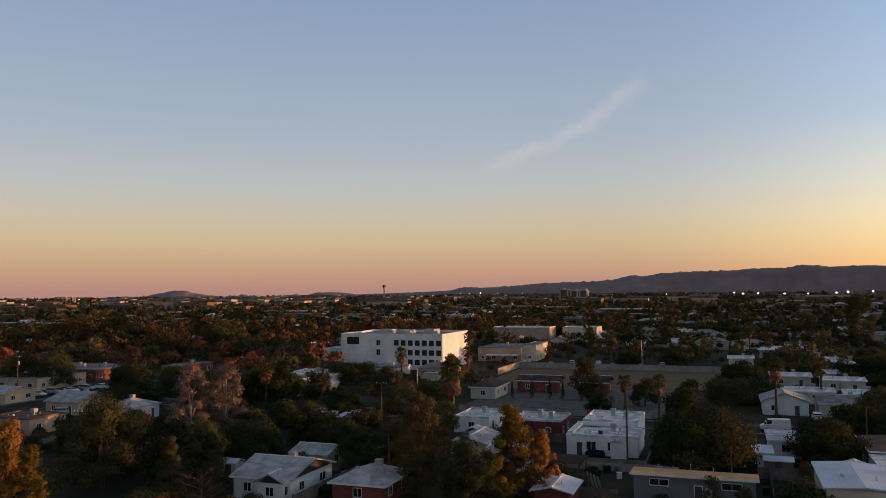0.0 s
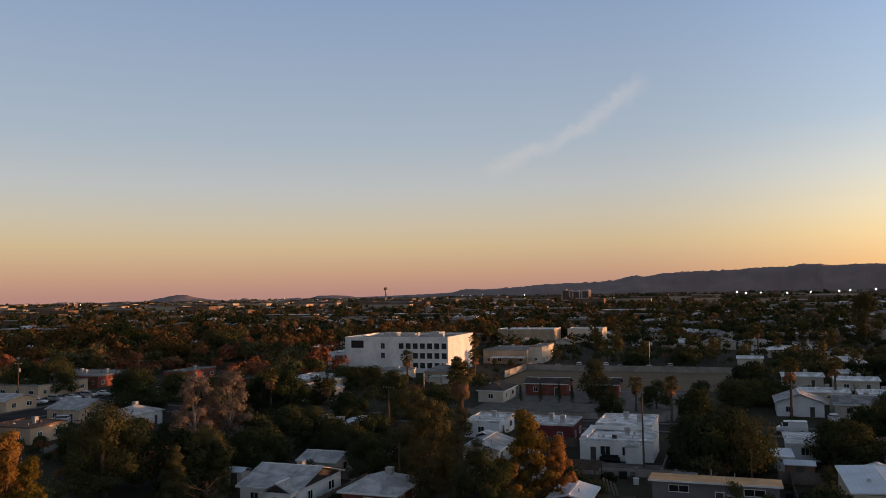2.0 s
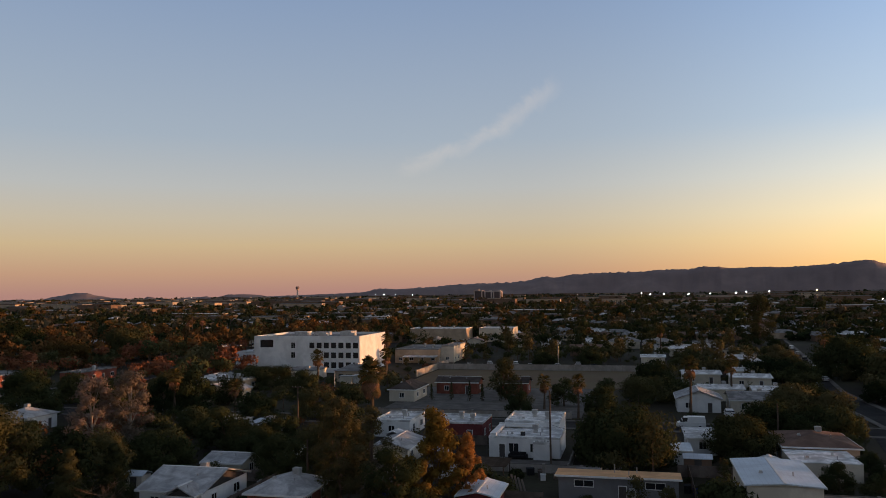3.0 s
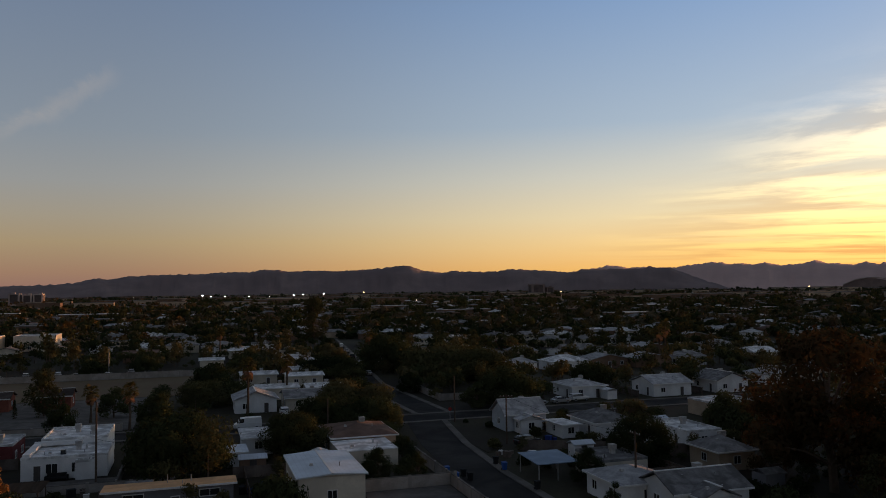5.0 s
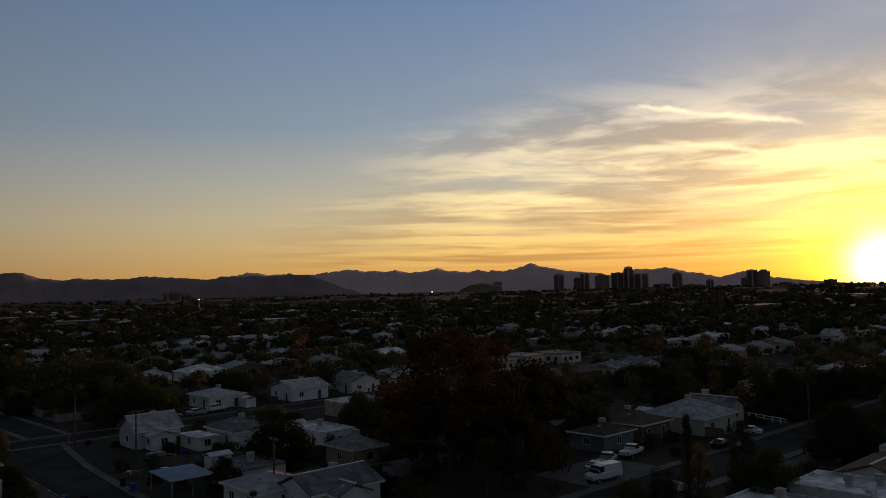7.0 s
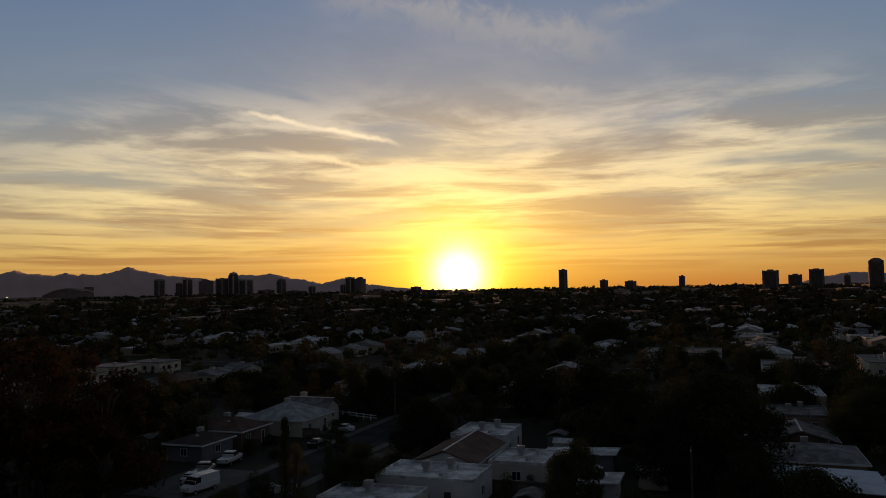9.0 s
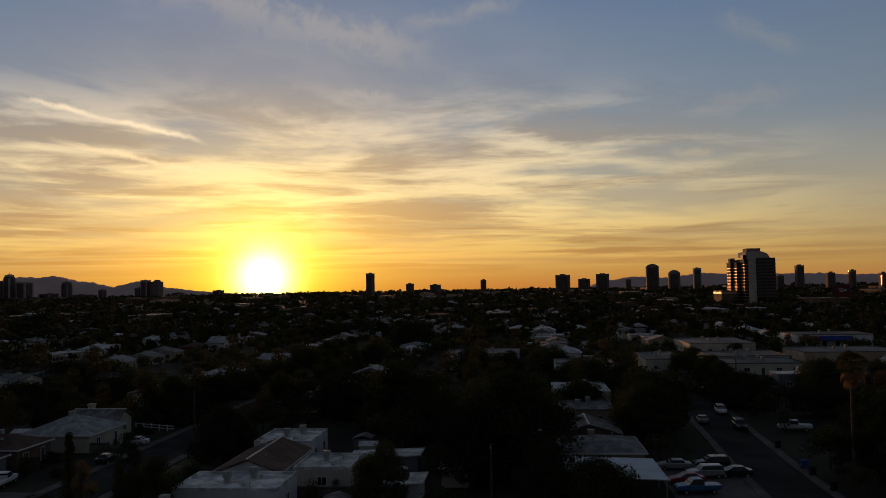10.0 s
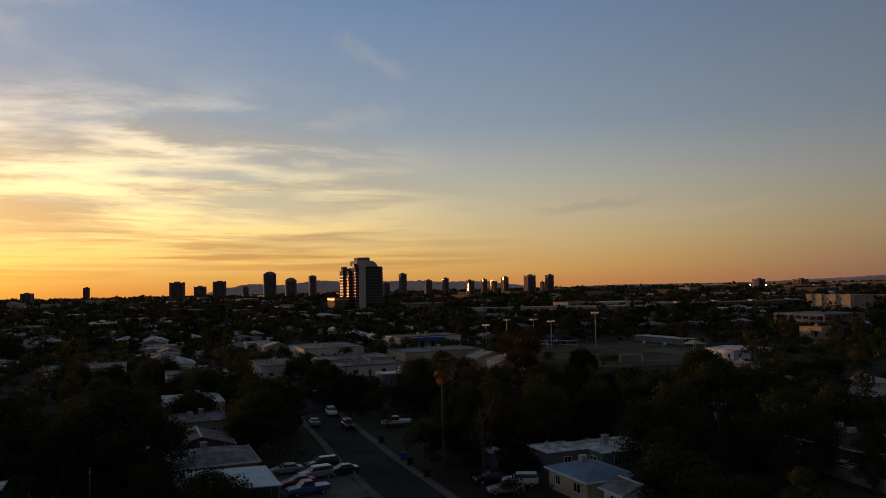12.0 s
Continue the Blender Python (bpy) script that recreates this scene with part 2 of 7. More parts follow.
MAT = {
    "ground": mat("dry_ground", (0.052, 0.043, 0.033), 0.95, 0.035, 1.3, 0.45, 0.4, rgb2=(0.050, 0.048, 0.028)),
    "dirt": mat("bare_dirt", (0.21, 0.15, 0.095), 0.95, 0.08, 2.0, 0.35, 0.3, rgb2=(0.15, 0.118, 0.07)),
    "lawn": mat("dry_lawn", (0.065, 0.068, 0.028), 0.95, 0.07, 3.0, 0.35, 0.3, rgb2=(0.13, 0.11, 0.05)),
    "asphalt": mat("asphalt", (0.034, 0.033, 0.033), 0.92, 0.12, 8.0, 0.35, 0.25, rgb2=(0.050, 0.048, 0.046), spec=0.06),
    "concrete": mat("concrete", (0.135, 0.125, 0.113), 0.9, 0.3, 5.0, 0.3, 0.2),
    "block": mat("block_wall", (0.33, 0.30, 0.27), 0.92, 0.3, 4.0, 0.25, 0.4, lines=0.2),
    "white": mat("white_stucco", (0.74, 0.74, 0.73), 0.85, 0.25, 6.0, 0.15, 0.25),
    "cream": mat("cream_stucco", (0.60, 0.54, 0.44), 0.88, 0.25, 6.0, 0.18, 0.25, rnd=0.1),
    "tan": mat("tan_stucco", (0.46, 0.36, 0.26), 0.88, 0.25, 6.0, 0.2, 0.25, rnd=0.12),
    "grey": mat("grey_stucco", (0.19, 0.19, 0.20), 0.88, 0.25, 6.0, 0.2, 0.25),
    "paleblue": mat("pale_blue_siding", (0.52, 0.56, 0.60), 0.8, 0.25, 6.0, 0.15, 0.3, lines=0.18),
    "brick": mat("red_brick", (0.24, 0.085, 0.06), 0.9, 0.5, 7.0, 0.3, 0.4, lines=0.075),
    "darkred": mat("dark_red_paint", (0.16, 0.045, 0.045), 0.85, 0.4, 5.0, 0.25, 0.25),
    "brown": mat("brown_stucco", (0.20, 0.13, 0.09), 0.88, 0.3, 5.0, 0.2, 0.25, rnd=0.1),
    "shingle": mat("grey_shingles", (0.24, 0.235, 0.23), 0.92, 0.5, 3.0, 0.45, 0.5, rnd=0.18, lines=0.16, axis=1),
    "lightshingle": mat("pale_shingles", (0.44, 0.44, 0.44), 0.92, 0.5, 3.0, 0.35, 0.5, rnd=0.12, lines=0.16, axis=1),
    "darkshingle": mat("dark_brown_shingles", (0.075, 0.06, 0.052), 0.92, 0.35, 5.0, 0.3, 0.5, rnd=0.2, lines=0.16, axis=1),
    "brownshingle": mat("brown_shingles", (0.17, 0.11, 0.085), 0.92, 0.35, 5.0, 0.3, 0.5, rnd=0.2, lines=0.16, axis=1),
    "whiteroof": mat("white_roof_coating", (0.68, 0.68, 0.67), 0.8, 0.45, 2.2, 0.45, 0.3, rnd=0.15),
    "tanroof": mat("tan_roof_coating", (0.66, 0.39, 0.20), 0.85, 0.3, 3.0, 0.2, 0.3),
    "metalroof": mat("pale_metal_roof", (0.60, 0.66, 0.72), 0.5, 0.25, 3.0, 0.15, 0.35, metal=0.15, lines=0.6, axis=0),
    "bluemetal": mat("blue_grey_metal_sheet", (0.20, 0.28, 0.38), 0.6, 0.25, 3.0, 0.2, 0.35, metal=0.1, lines=0.5, axis=0),
    "trim": mat("white_trim", (0.74, 0.74, 0.72), 0.7, 0.6, 6.0, 0.1, 0.1),
    "darktrim": mat("dark_gable_boards", (0.06, 0.055, 0.055), 0.85, 0.6, 6.0, 0.2, 0.2, lines=0.2),
    "glass": mat("window_glass", (0.02, 0.022, 0.025), 0.22, 0.6, 4.0, 0.2, 0.0, spec=0.5),
    "door": mat("painted_door", (0.09, 0.08, 0.075), 0.7, 0.6, 6.0, 0.2, 0.1),
    "cooler": mat("galvanised_cooler", (0.48, 0.47, 0.45), 0.7, 0.8, 5.0, 0.25, 0.2, lines=0.12),
    "bark": mat("bark", (0.13, 0.095, 0.07), 0.95, 1.0, 8.0, 0.35, 0.6),
    "palebark": mat("pale_bark", (0.33, 0.29, 0.25), 0.95, 1.0, 8.0, 0.3, 0.5),
    "palmbark": mat("palm_trunk_bark", (0.115, 0.085, 0.062), 0.95, 1.0, 8.0, 0.3, 0.7, lines=0.22),
    "wood": mat("weathered_pole_wood", (0.115, 0.085, 0.065), 0.92, 0.8, 9.0, 0.3, 0.4),
    "fence": mat("weathered_boards", (0.16, 0.13, 0.11), 0.92, 0.5, 5.0, 0.35, 0.4, rnd=0.25, lines=0.15, axis=0),
    "steel": mat("galvanised_steel", (0.42, 0.42, 0.42), 0.5, 0.6, 6.0, 0.2, 0.1, metal=0.5),
    "black": mat("black_rubber", (0.022, 0.022, 0.024), 0.85, 1.0, 8.0, 0.2, 0.1),
    "cable": mat("cable", (0.03, 0.03, 0.03), 0.7, 1.0, 8.0, 0.2, 0.0),
    "carwhite": mat("white_car_paint", (0.70, 0.70, 0.69), 0.3, 0.8, 6.0, 0.06, 0.0, spec=0.5),
    "carsilver": mat("silver_car_paint", (0.40, 0.40, 0.40), 0.32, 0.8, 6.0, 0.06, 0.0, metal=0.5, spec=0.5),
    "carblack": mat("black_car_paint", (0.02, 0.02, 0.022), 0.25, 0.8, 6.0, 0.1, 0.0, spec=0.5),
    "carred": mat("red_car_paint", (0.30, 0.03, 0.025), 0.3, 0.8, 6.0, 0.1, 0.0, spec=0.5),
    "carblue": mat("blue_car_paint", (0.04, 0.12, 0.28), 0.3, 0.8, 6.0, 0.1, 0.0, spec=0.5),
    "binblue": mat("blue_plastic", (0.03, 0.10, 0.34), 0.6, 1.0, 6.0, 0.1, 0.05),
    "bluetarp": mat("blue_canopy", (0.022, 0.05, 0.22), 0.7, 0.5, 3.0, 0.15, 0.15),
    # both mountain colours are paled to paint in the distance haze
    "hill": mat("haze_lifted_mountain", (0.25, 0.19, 0.18), 1.0, 0.004, 0.02, 0.15, 0.0, rgb2=(0.28, 0.215, 0.20)),
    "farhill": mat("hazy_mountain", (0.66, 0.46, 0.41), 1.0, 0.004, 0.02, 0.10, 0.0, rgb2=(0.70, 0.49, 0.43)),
    # far tower tones are lifted in colour to stand in for haze
    "tower": mat("haze_lifted_tower_cladding", (0.30, 0.225, 0.20), 0.92, 0.02, 0.3, 0.2, 0.0, rnd=0.25),
    "towerlight": mat("haze_paled_tower_cladding", (0.55, 0.44, 0.39), 0.9, 0.02, 0.3, 0.15, 0.0, rnd=0.2),
    "towerglass": mat("tower_glass", (0.15, 0.115, 0.105), 0.8, 0.05, 0.4, 0.3, 0.0, spec=0.1),
    # orange metal tint imitates the sunset caught on the tower's bands
    "towerband": mat("sunset_tinted_floor_band", (0.70, 0.40, 0.24), 0.5, 0.05, 0.4, 0.3, 0.0, metal=0.6, spec=0.3),
    "skyglass": mat("reflective_tower_glass", (0.05, 0.042, 0.04), 0.6, 0.05, 0.4, 0.3, 0.0, spec=0.25),
    "darktower": mat("dark_bronze_cladding", (0.085, 0.07, 0.065), 0.8, 0.02, 0.3, 0.2, 0.0, spec=0.1),
    "greyroof": mat("grey_gravel_roof", (0.25, 0.24, 0.23), 0.92, 0.12, 2.0, 0.4, 0.3, rnd=0.15),
    # orange of the sun glint is put into this metal tint
    "mirror": mat("glint_tinted_tower_glass", (0.72, 0.30, 0.10), 0.33, 0.05, 0.4, 0.1, 0.0, metal=0.9),
    "leaf": leaf_mat("dark_green_leaves", (0.028, 0.040, 0.018), (0.058, 0.067, 0.030), 0.25),
    "leaf_olive": leaf_mat("olive_leaves", (0.055, 0.062, 0.028), (0.105, 0.098, 0.042), 0.25),
    "leaf_conifer": leaf_mat("conifer_leaves", (0.040, 0.050, 0.024), (0.082, 0.076, 0.034), 0.22),
    # autumn rust, with the low sun's orange mixed into the leaf colour
    "leaf_fall": leaf_mat("rust_sun_toned_leaves", (0.105, 0.066, 0.028), (0.19, 0.100, 0.042), 0.2),
    "leaf_feather": leaf_mat("amber_needles", (0.15, 0.098, 0.025), (0.27, 0.175, 0.045), 0.3),
    "leaf_pale": leaf_mat("pale_silvery_leaves", (0.10, 0.092, 0.070), (0.19, 0.155, 0.12), 0.3),
    # rust tone partly paints the sun's orange onto a dark crown
    "leaf_giant": leaf_mat("dark_rusty_sun_toned_leaves", (0.046, 0.044, 0.022), (0.12, 0.062, 0.028), 0.25),
    "frond": leaf_mat("palm_fronds", (0.055, 0.060, 0.022), (0.12, 0.095, 0.035)),
    "deadfrond": leaf_mat("dead_palm_fronds", (0.16, 0.10, 0.055), (0.24, 0.15, 0.08)),
    # paler than near leaves: haze put into the leaf colour
    "hazeleaf": leaf_mat("hazy_far_tree_tops", (0.062, 0.062, 0.042), (0.13, 0.100, 0.065), 0.12, 0.0),
    "lamp": glow("floodlight_lamp", (0.85, 0.93, 1.0), 40.0),
    "warmlamp": glow("warm_lamp", (1.0, 0.62, 0.3), 18.0),
    "redlamp": glow("red_lamp", (1.0, 0.08, 0.05), 12.0),
}


# ---- mesh tools ----
def soft_normals(me, normals):
    """Shading normals point by point, so that a crown of clumps takes the light as one soft body."""
    a = me.attributes.new("custom_normal", "FLOAT_VECTOR", "POINT")
    a.data.foreach_set("vector", np.ascontiguousarray(normals, np.float32).ravel())
    me.polygons.foreach_set("use_smooth", [True] * len(me.polygons))
    me.update()


class Shape:
    """Verts, faces and one material number for each face."""

    def __init__(self):
        self.v, self.f, self.m, self.n = [], [], [], []

    def face(self, pts, m=0):
        n = len(self.v)
        self.v += [tuple(p) for p in pts]
        self.f.append(tuple(range(n, n + len(pts))))
        self.m.append(m)

    def solid(self, pts, faces, m=0):
        n = len(self.v)
        self.v += [tuple(p) for p in pts]
        self.f += [tuple(n + i for i in f) for f in faces]
        self.m += [m] * len(faces)
        return self

    def box(self, x0, x1, y0, y1, z0, z1, m=0):
        p = [(x, y, z) for z in (z0, z1) for x, y in ((x0, y0), (x1, y0), (x1, y1), (x0, y1))]
        return self.solid(p, [(3, 2, 1, 0), (4, 5, 6, 7), (0, 1, 5, 4), (1, 2, 6, 5), (2, 3, 7, 6), (3, 0, 4, 7)], m)

    def tube(self, path, radii, sides=6, m=0):
        """A tapered tube along a path of points, closed at both ends."""
        rings, n = [], len(self.v)
        pts = [Vector(p) for p in path]
        for i, p in enumerate(pts):
            d = (pts[min(i + 1, len(pts) - 1)] - pts[max(i - 1, 0)]).normalized()
            a = d.cross(Vector((0.31, 0.95, 0.05))).normalized()
            b = d.cross(a)
            for j in range(sides):
                t = 2 * math.pi * j / sides
                self.v.append(tuple(p + (a * math.cos(t) + b * math.sin(t)) * radii[i]))
        for i in range(len(pts) - 1):
            for j in range(sides):
                q = (j + 1) % sides
                self.f.append((n + i * sides + j, n + i * sides + q, n + (i + 1) * sides + q, n + (i + 1) * sides + j))
                self.m.append(m)
        self.f += [tuple(n + j for j in range(sides)), tuple(n + (len(pts) - 1) * sides + j for j in reversed(range(sides)))]
        self.m += [m, m]
        return self

    def mesh(self, name, mats):
        me = bpy.data.meshes.new(name)
        me.from_pydata(self.v, [], self.f)
        for q in mats:
            me.materials.append(q)
        if len(mats) > 1:
            me.polygons.foreach_set("material_index", self.m)
        me.update()
        if self.n:
            soft_normals(me, np.array(self.n, np.float32))
        return me


def part(name, shape, material, parent=None, label="", at=None):
    """One mesh object under a thing or a part; material is a key of MAT or a tuple of keys."""
    keys = material if isinstance(material, tuple) else (material,)
    me = shape if isinstance(shape, bpy.types.Mesh) else shape.mesh(name, [MAT[q] for q in keys])
    ob = new(name, me)
    if parent:
        ob.parent = parent
    if at is not None:
        ob.matrix_basis = at
    if label:
        tagged(ob, label)
    return ob


def thing(name, label, category, m=None, group="", kind=""):
    ob = new(name)
    ob.empty_display_size = 0.3
    if m is not None:
        ob.matrix_basis = m
    return tagged(ob, label, category, group, kind)


BUSY = []      # plots that are taken: x0, x1, y0, y1


def free(x, y, gap=0.0):
    return all(not (a - gap < x < b + gap and c - gap < y < d + gap) for a, b, c, d in BUSY)


# ---- ground, roads, walls ----
def build_ground():
    s = Shape()
    rings = [0, 60, 120, 200, 320, 520, 900, 1600, 2800, 4950]
    seg = 96
    s.v.append((0, 0, 0))
    for r in rings[1:]:
        s.v += [(r * math.cos(2 * math.pi * i / seg), r * math.sin(2 * math.pi * i / seg), 0) for i in range(seg)]
    for i in range(seg):
        s.f.append((0, 1 + i, 1 + (i + 1) % seg))
    for k in range(len(rings) - 2):
        for i in range(seg):
            a, b = 1 + k * seg, 1 + (k + 1) * seg
            s.f.append((a + i, b + i, b + (i + 1) % seg, a + (i + 1) % seg))
    s.m = [0] * len(s.f)
    tagged(part("ground", s, "ground"), "dry brown desert-city ground with patches of weeds", "ground", kind="structure")


build_ground()


def road(x0, x1, y0, y1, along, walk_w=1.5, paved=True):
    """An asphalt carriageway with kerbs and pavements on both sides; along: 'x' or 'y'."""
    s = Shape().box(x0, x1, y0, y1, -0.2, 0.04)
    tagged(part("road", s, "asphalt"), "worn grey asphalt residential street", "road", kind="structure")
    BUSY.append((x0 - 2.2, x1 + 2.2, y0 - 0.2, y1 + 0.2) if along == "y" else (x0 - 0.2, x1 + 0.2, y0 - 2.2, y1 + 2.2))
    if not paved:
        return
    for side in (0, 1):
        p = Shape()
        if along == "y":
            a = x1 if side else x0 - walk_w - 0.15
            p.box(a, a + walk_w + 0.15, y0, y1, -0.2, 0.17)
        else:
            a = y1 if side else y0 - walk_w - 0.15
            p.box(x0, x1, a, a + walk_w + 0.15, -0.2, 0.17)
        tagged(part("pavement", p, "concrete"), "pale concrete pavement with a raised kerb", "pavement", kind="structure")


def bent_road(line, wide, walk_w=1.1, left=True):
    """A street that follows a line of points, with kerbs and pavements on both sides."""
    pts = [Vector((x, y, 0)) for x, y in line]
    side = []
    for i, p in enumerate(pts):
        d = (pts[min(i + 1, len(pts) - 1)] - pts[max(i - 1, 0)]).normalized()
        side.append(Vector((d.y, -d.x, 0)))
    for name, a, b, z, material in (("road", -wide / 2, wide / 2, 0.045, "asphalt"), ("pavement", wide / 2, wide / 2 + walk_w + 0.15, 0.17, "concrete"), ("pavement", -wide / 2 - walk_w - 0.15, -wide / 2, 0.17, "concrete")):
        if name == "pavement" and a < 0 and not left:
            continue
        s = Shape()
        for i in range(len(pts) - 1):
            q = [pts[i] + side[i] * a, pts[i + 1] + side[i + 1] * a, pts[i + 1] + side[i + 1] * b, pts[i] + side[i] * b]
            s.solid([(v.x, v.y, -0.2) for v in q] + [(v.x, v.y, z) for v in q], [(0, 1, 2, 3), (7, 6, 5, 4), (4, 5, 1, 0), (6, 7, 3, 2)] + ([(5, 6, 2, 1)] if i == len(pts) - 2 else []) + ([(7, 4, 0, 3)] if i == 0 else []))
        tagged(part(name, s, material), "worn grey asphalt residential street" if name == "road" else "pale concrete pavement with a raised kerb", name, kind="structure")
    for p, q in zip(pts, pts[1:]):
        w = wide / 2 + 2.2
        BUSY.append((min(p.x, q.x) - (w if abs(q.y - p.y) > abs(q.x - p.x) else 0), max(p.x, q.x) + (w if abs(q.y - p.y) > abs(q.x - p.x) else 0),
                     min(p.y, q.y) - (w if abs(q.y - p.y) < abs(q.x - p.x) else 0), max(p.y, q.y) + (w if abs(q.y - p.y) < abs(q.x - p.x) else 0)))


bent_road([(36.6, 20), (36.4, 90), (36.6, 112), (38.3, 135), (41.9, 159.3)], 7.0, left=False)     # the street that runs south past the shed
road(-150, 33.0, 159.4, 167.4, "x", 1.2)           # cross street, east half
road(33.0, 240, 159.4, 167.4, "x", 1.2)            # cross street, west half
bent_road([(46.5, 168.7), (45.6, 198), (44.6, 224), (51.5, 290), (60, 365), (71, 482), (79.5, 602), (106, 880)], 6.2)     # the street goes on, bearing off to the west
road(60, 400, 58.8, 67.0, "x")                # next street north
bent_road([(60, -28.6), (95, -29.2), (117, -30.0), (160, -32.9), (205, -39.0), (238, -48.6), (291, -51.0)], 7.4)     # street towards the sunset
road(239, 249, -31, 400, "y")
road(-167, -155, 60, 420, "y")


def slab(name, x0, x1, y0, y1, material, label, category, z=0.05):
    s = Shape().box(x0, x1, y0, y1, -0.2, z)
    return tagged(part(name, s, material), label, category, kind="structure")


def block_wall(x0, y0, x1, y1, h=1.8, material="block", label="tall grey concrete-block garden wall"):
    """A garden wall of blocks with a capping and posts."""
    d = Vector((x1 - x0, y1 - y0, 0))
    n = d.length
    t = thing("garden_wall", label, "wall", Matrix.Translation((x0, y0, 0)) @ Matrix.Rotation(math.atan2(d.y, d.x), 4, "Z"))
    part("panel", Shape().box(0, n, -0.1, 0.1, -0.1, h - 0.08), material, t)
    part("capping", Shape().box(-0.03, n + 0.03, -0.14, 0.14, h - 0.08, h), "concrete", t)
    k = max(1, int(n // 5))
    me = Shape().box(-0.2, 0.2, -0.16, 0.16, -0.1, h + 0.06).mesh("post", [MAT[material]])
    for i in range(k + 1):
        part("post", me, material, t, at=Matrix.Translation((n * i / k, 0, 0)))
    return t


# ---- houses ----
WINDOW_FRAME, WINDOW_PANE, DOOR_LEAF, COOLER_BODY = {}, {}, None, None


def plate(xs, zs, holes, y0, y1):
    """An upright plate on a grid of xs and zs, with the cells named in holes cut through it."""
    s, nx, nz = Shape(), len(xs), len(zs)
    s.v = [(x, y, z) for y in (y0, y1) for z in zs for x in xs]
    idx = lambda i, j, k: k * nx * nz + j * nx + i
    solid = lambda i, j: 0 <= i < nx - 1 and 0 <= j < nz - 1 and (i, j) not in holes
    for i in range(-1, nx):
        for j in range(-1, nz):
            if solid(i, j):
                s.f += [(idx(i, j, 0), idx(i + 1, j, 0), idx(i + 1, j + 1, 0), idx(i, j + 1, 0)), (idx(i, j + 1, 1), idx(i + 1, j + 1, 1), idx(i + 1, j, 1), idx(i, j, 1))]
            if i >= -1 and 0 <= j < nz - 1 and solid(i, j) != solid(i + 1, j):
                s.f.append((idx(i + 1, j, 0), idx(i + 1, j, 1), idx(i + 1, j + 1, 1), idx(i + 1, j + 1, 0)))
            if 0 <= i < nx - 1 and solid(i, j) != solid(i, j + 1):
                s.f.append((idx(i, j + 1, 0), idx(i + 1, j + 1, 0), idx(i + 1, j + 1, 1), idx(i, j + 1, 1)))
    s.m = [0] * len(s.f)
    return s


def window(parent, x, y, rz, w, h, z, bar=True):
    """A window on a wall that faces local -y after the turn rz: a frame with a sill and a pane in it."""
    key = (round(w, 1), round(h, 1), bar)
    if key not in WINDOW_FRAME:
        xs, zs = (-w / 2 - 0.08, -w / 2, -0.03, 0.03, w / 2, w / 2 + 0.08), (-0.1, 0.0, h, h + 0.08)
        WINDOW_FRAME[key] = plate(xs, zs, {(1, 1), (3, 1)} if bar else {(1, 1), (2, 1), (3, 1)}, -0.07, 0.02).mesh("window", [MAT["trim"]])
        WINDOW_PANE[key] = Shape().box(-w / 2, w / 2, -0.03, 0.02, 0, h).mesh("pane", [MAT["glass"]])
    ob = part("window", WINDOW_FRAME[key], "trim", parent, at=Matrix.Translation((x, y, z)) @ Matrix.Rotation(rz, 4, "Z"))
    part("pane", WINDOW_PANE[key], "glass", ob)
    return ob


def door(parent, x, y, rz):
    global DOOR_LEAF
    if DOOR_LEAF is None:
        DOOR_LEAF = (Shape().box(-0.45, 0.45, -0.05, 0.02, 0, 2.05).mesh("door", [MAT["door"]]),
                     plate((-0.55, -0.45, 0.45, 0.55), (-0.02, 0.0, 2.05, 2.15), {(1, 1)}, -0.08, 0.02).mesh("door_frame", [MAT["trim"]]))
    ob = part("door", DOOR_LEAF[0], "door", parent, at=Matrix.Translation((x, y, 0.02)) @ Matrix.Rotation(rz, 4, "Z"))
    part("door_frame", DOOR_LEAF[1], "trim", ob)
    return ob


def cooler(parent, x, y, z, s=1.0):
    """An evaporative cooler: louvred box on a stand with a lid."""
    global COOLER_BODY
    if COOLER_BODY is None:
        b = Shape()
        prof = [(0.38, -0.5), (0.38, 0.32), (0.5, 0.34)]
        for i in range(4):
            prof += [(0.5, 0.42 + 0.18 * i), (0.55, 0.44 + 0.18 * i), (0.55, 0.52 + 0.18 * i), (0.5, 0.54 + 0.18 * i)]
        prof += [(0.5, 1.12), (0.58, 1.13), (0.58, 1.2), (0.3, 1.25)]
        for q, z1 in prof:
            b.v += [(-q, -q, z1), (q, -q, z1), (q, q, z1), (-q, q, z1)]
        for i in range(len(prof) - 1):
            b.f += [(4 * i + j, 4 * i + (j + 1) % 4, 4 * i + 4 + (j + 1) % 4, 4 * i + 4 + j) for j in range(4)]
        b.f.append(tuple(4 * len(prof) - 4 + j for j in range(4)))
        b.m = [0] * len(b.f)
        COOLER_BODY = b.mesh("rooftop_cooler", [MAT["cooler"]])
    part("rooftop_cooler", COOLER_BODY, "cooler", parent, at=Matrix.LocRotScale((x, y, z), None, (0.85 * s, 0.85 * s, 0.85 * s)))


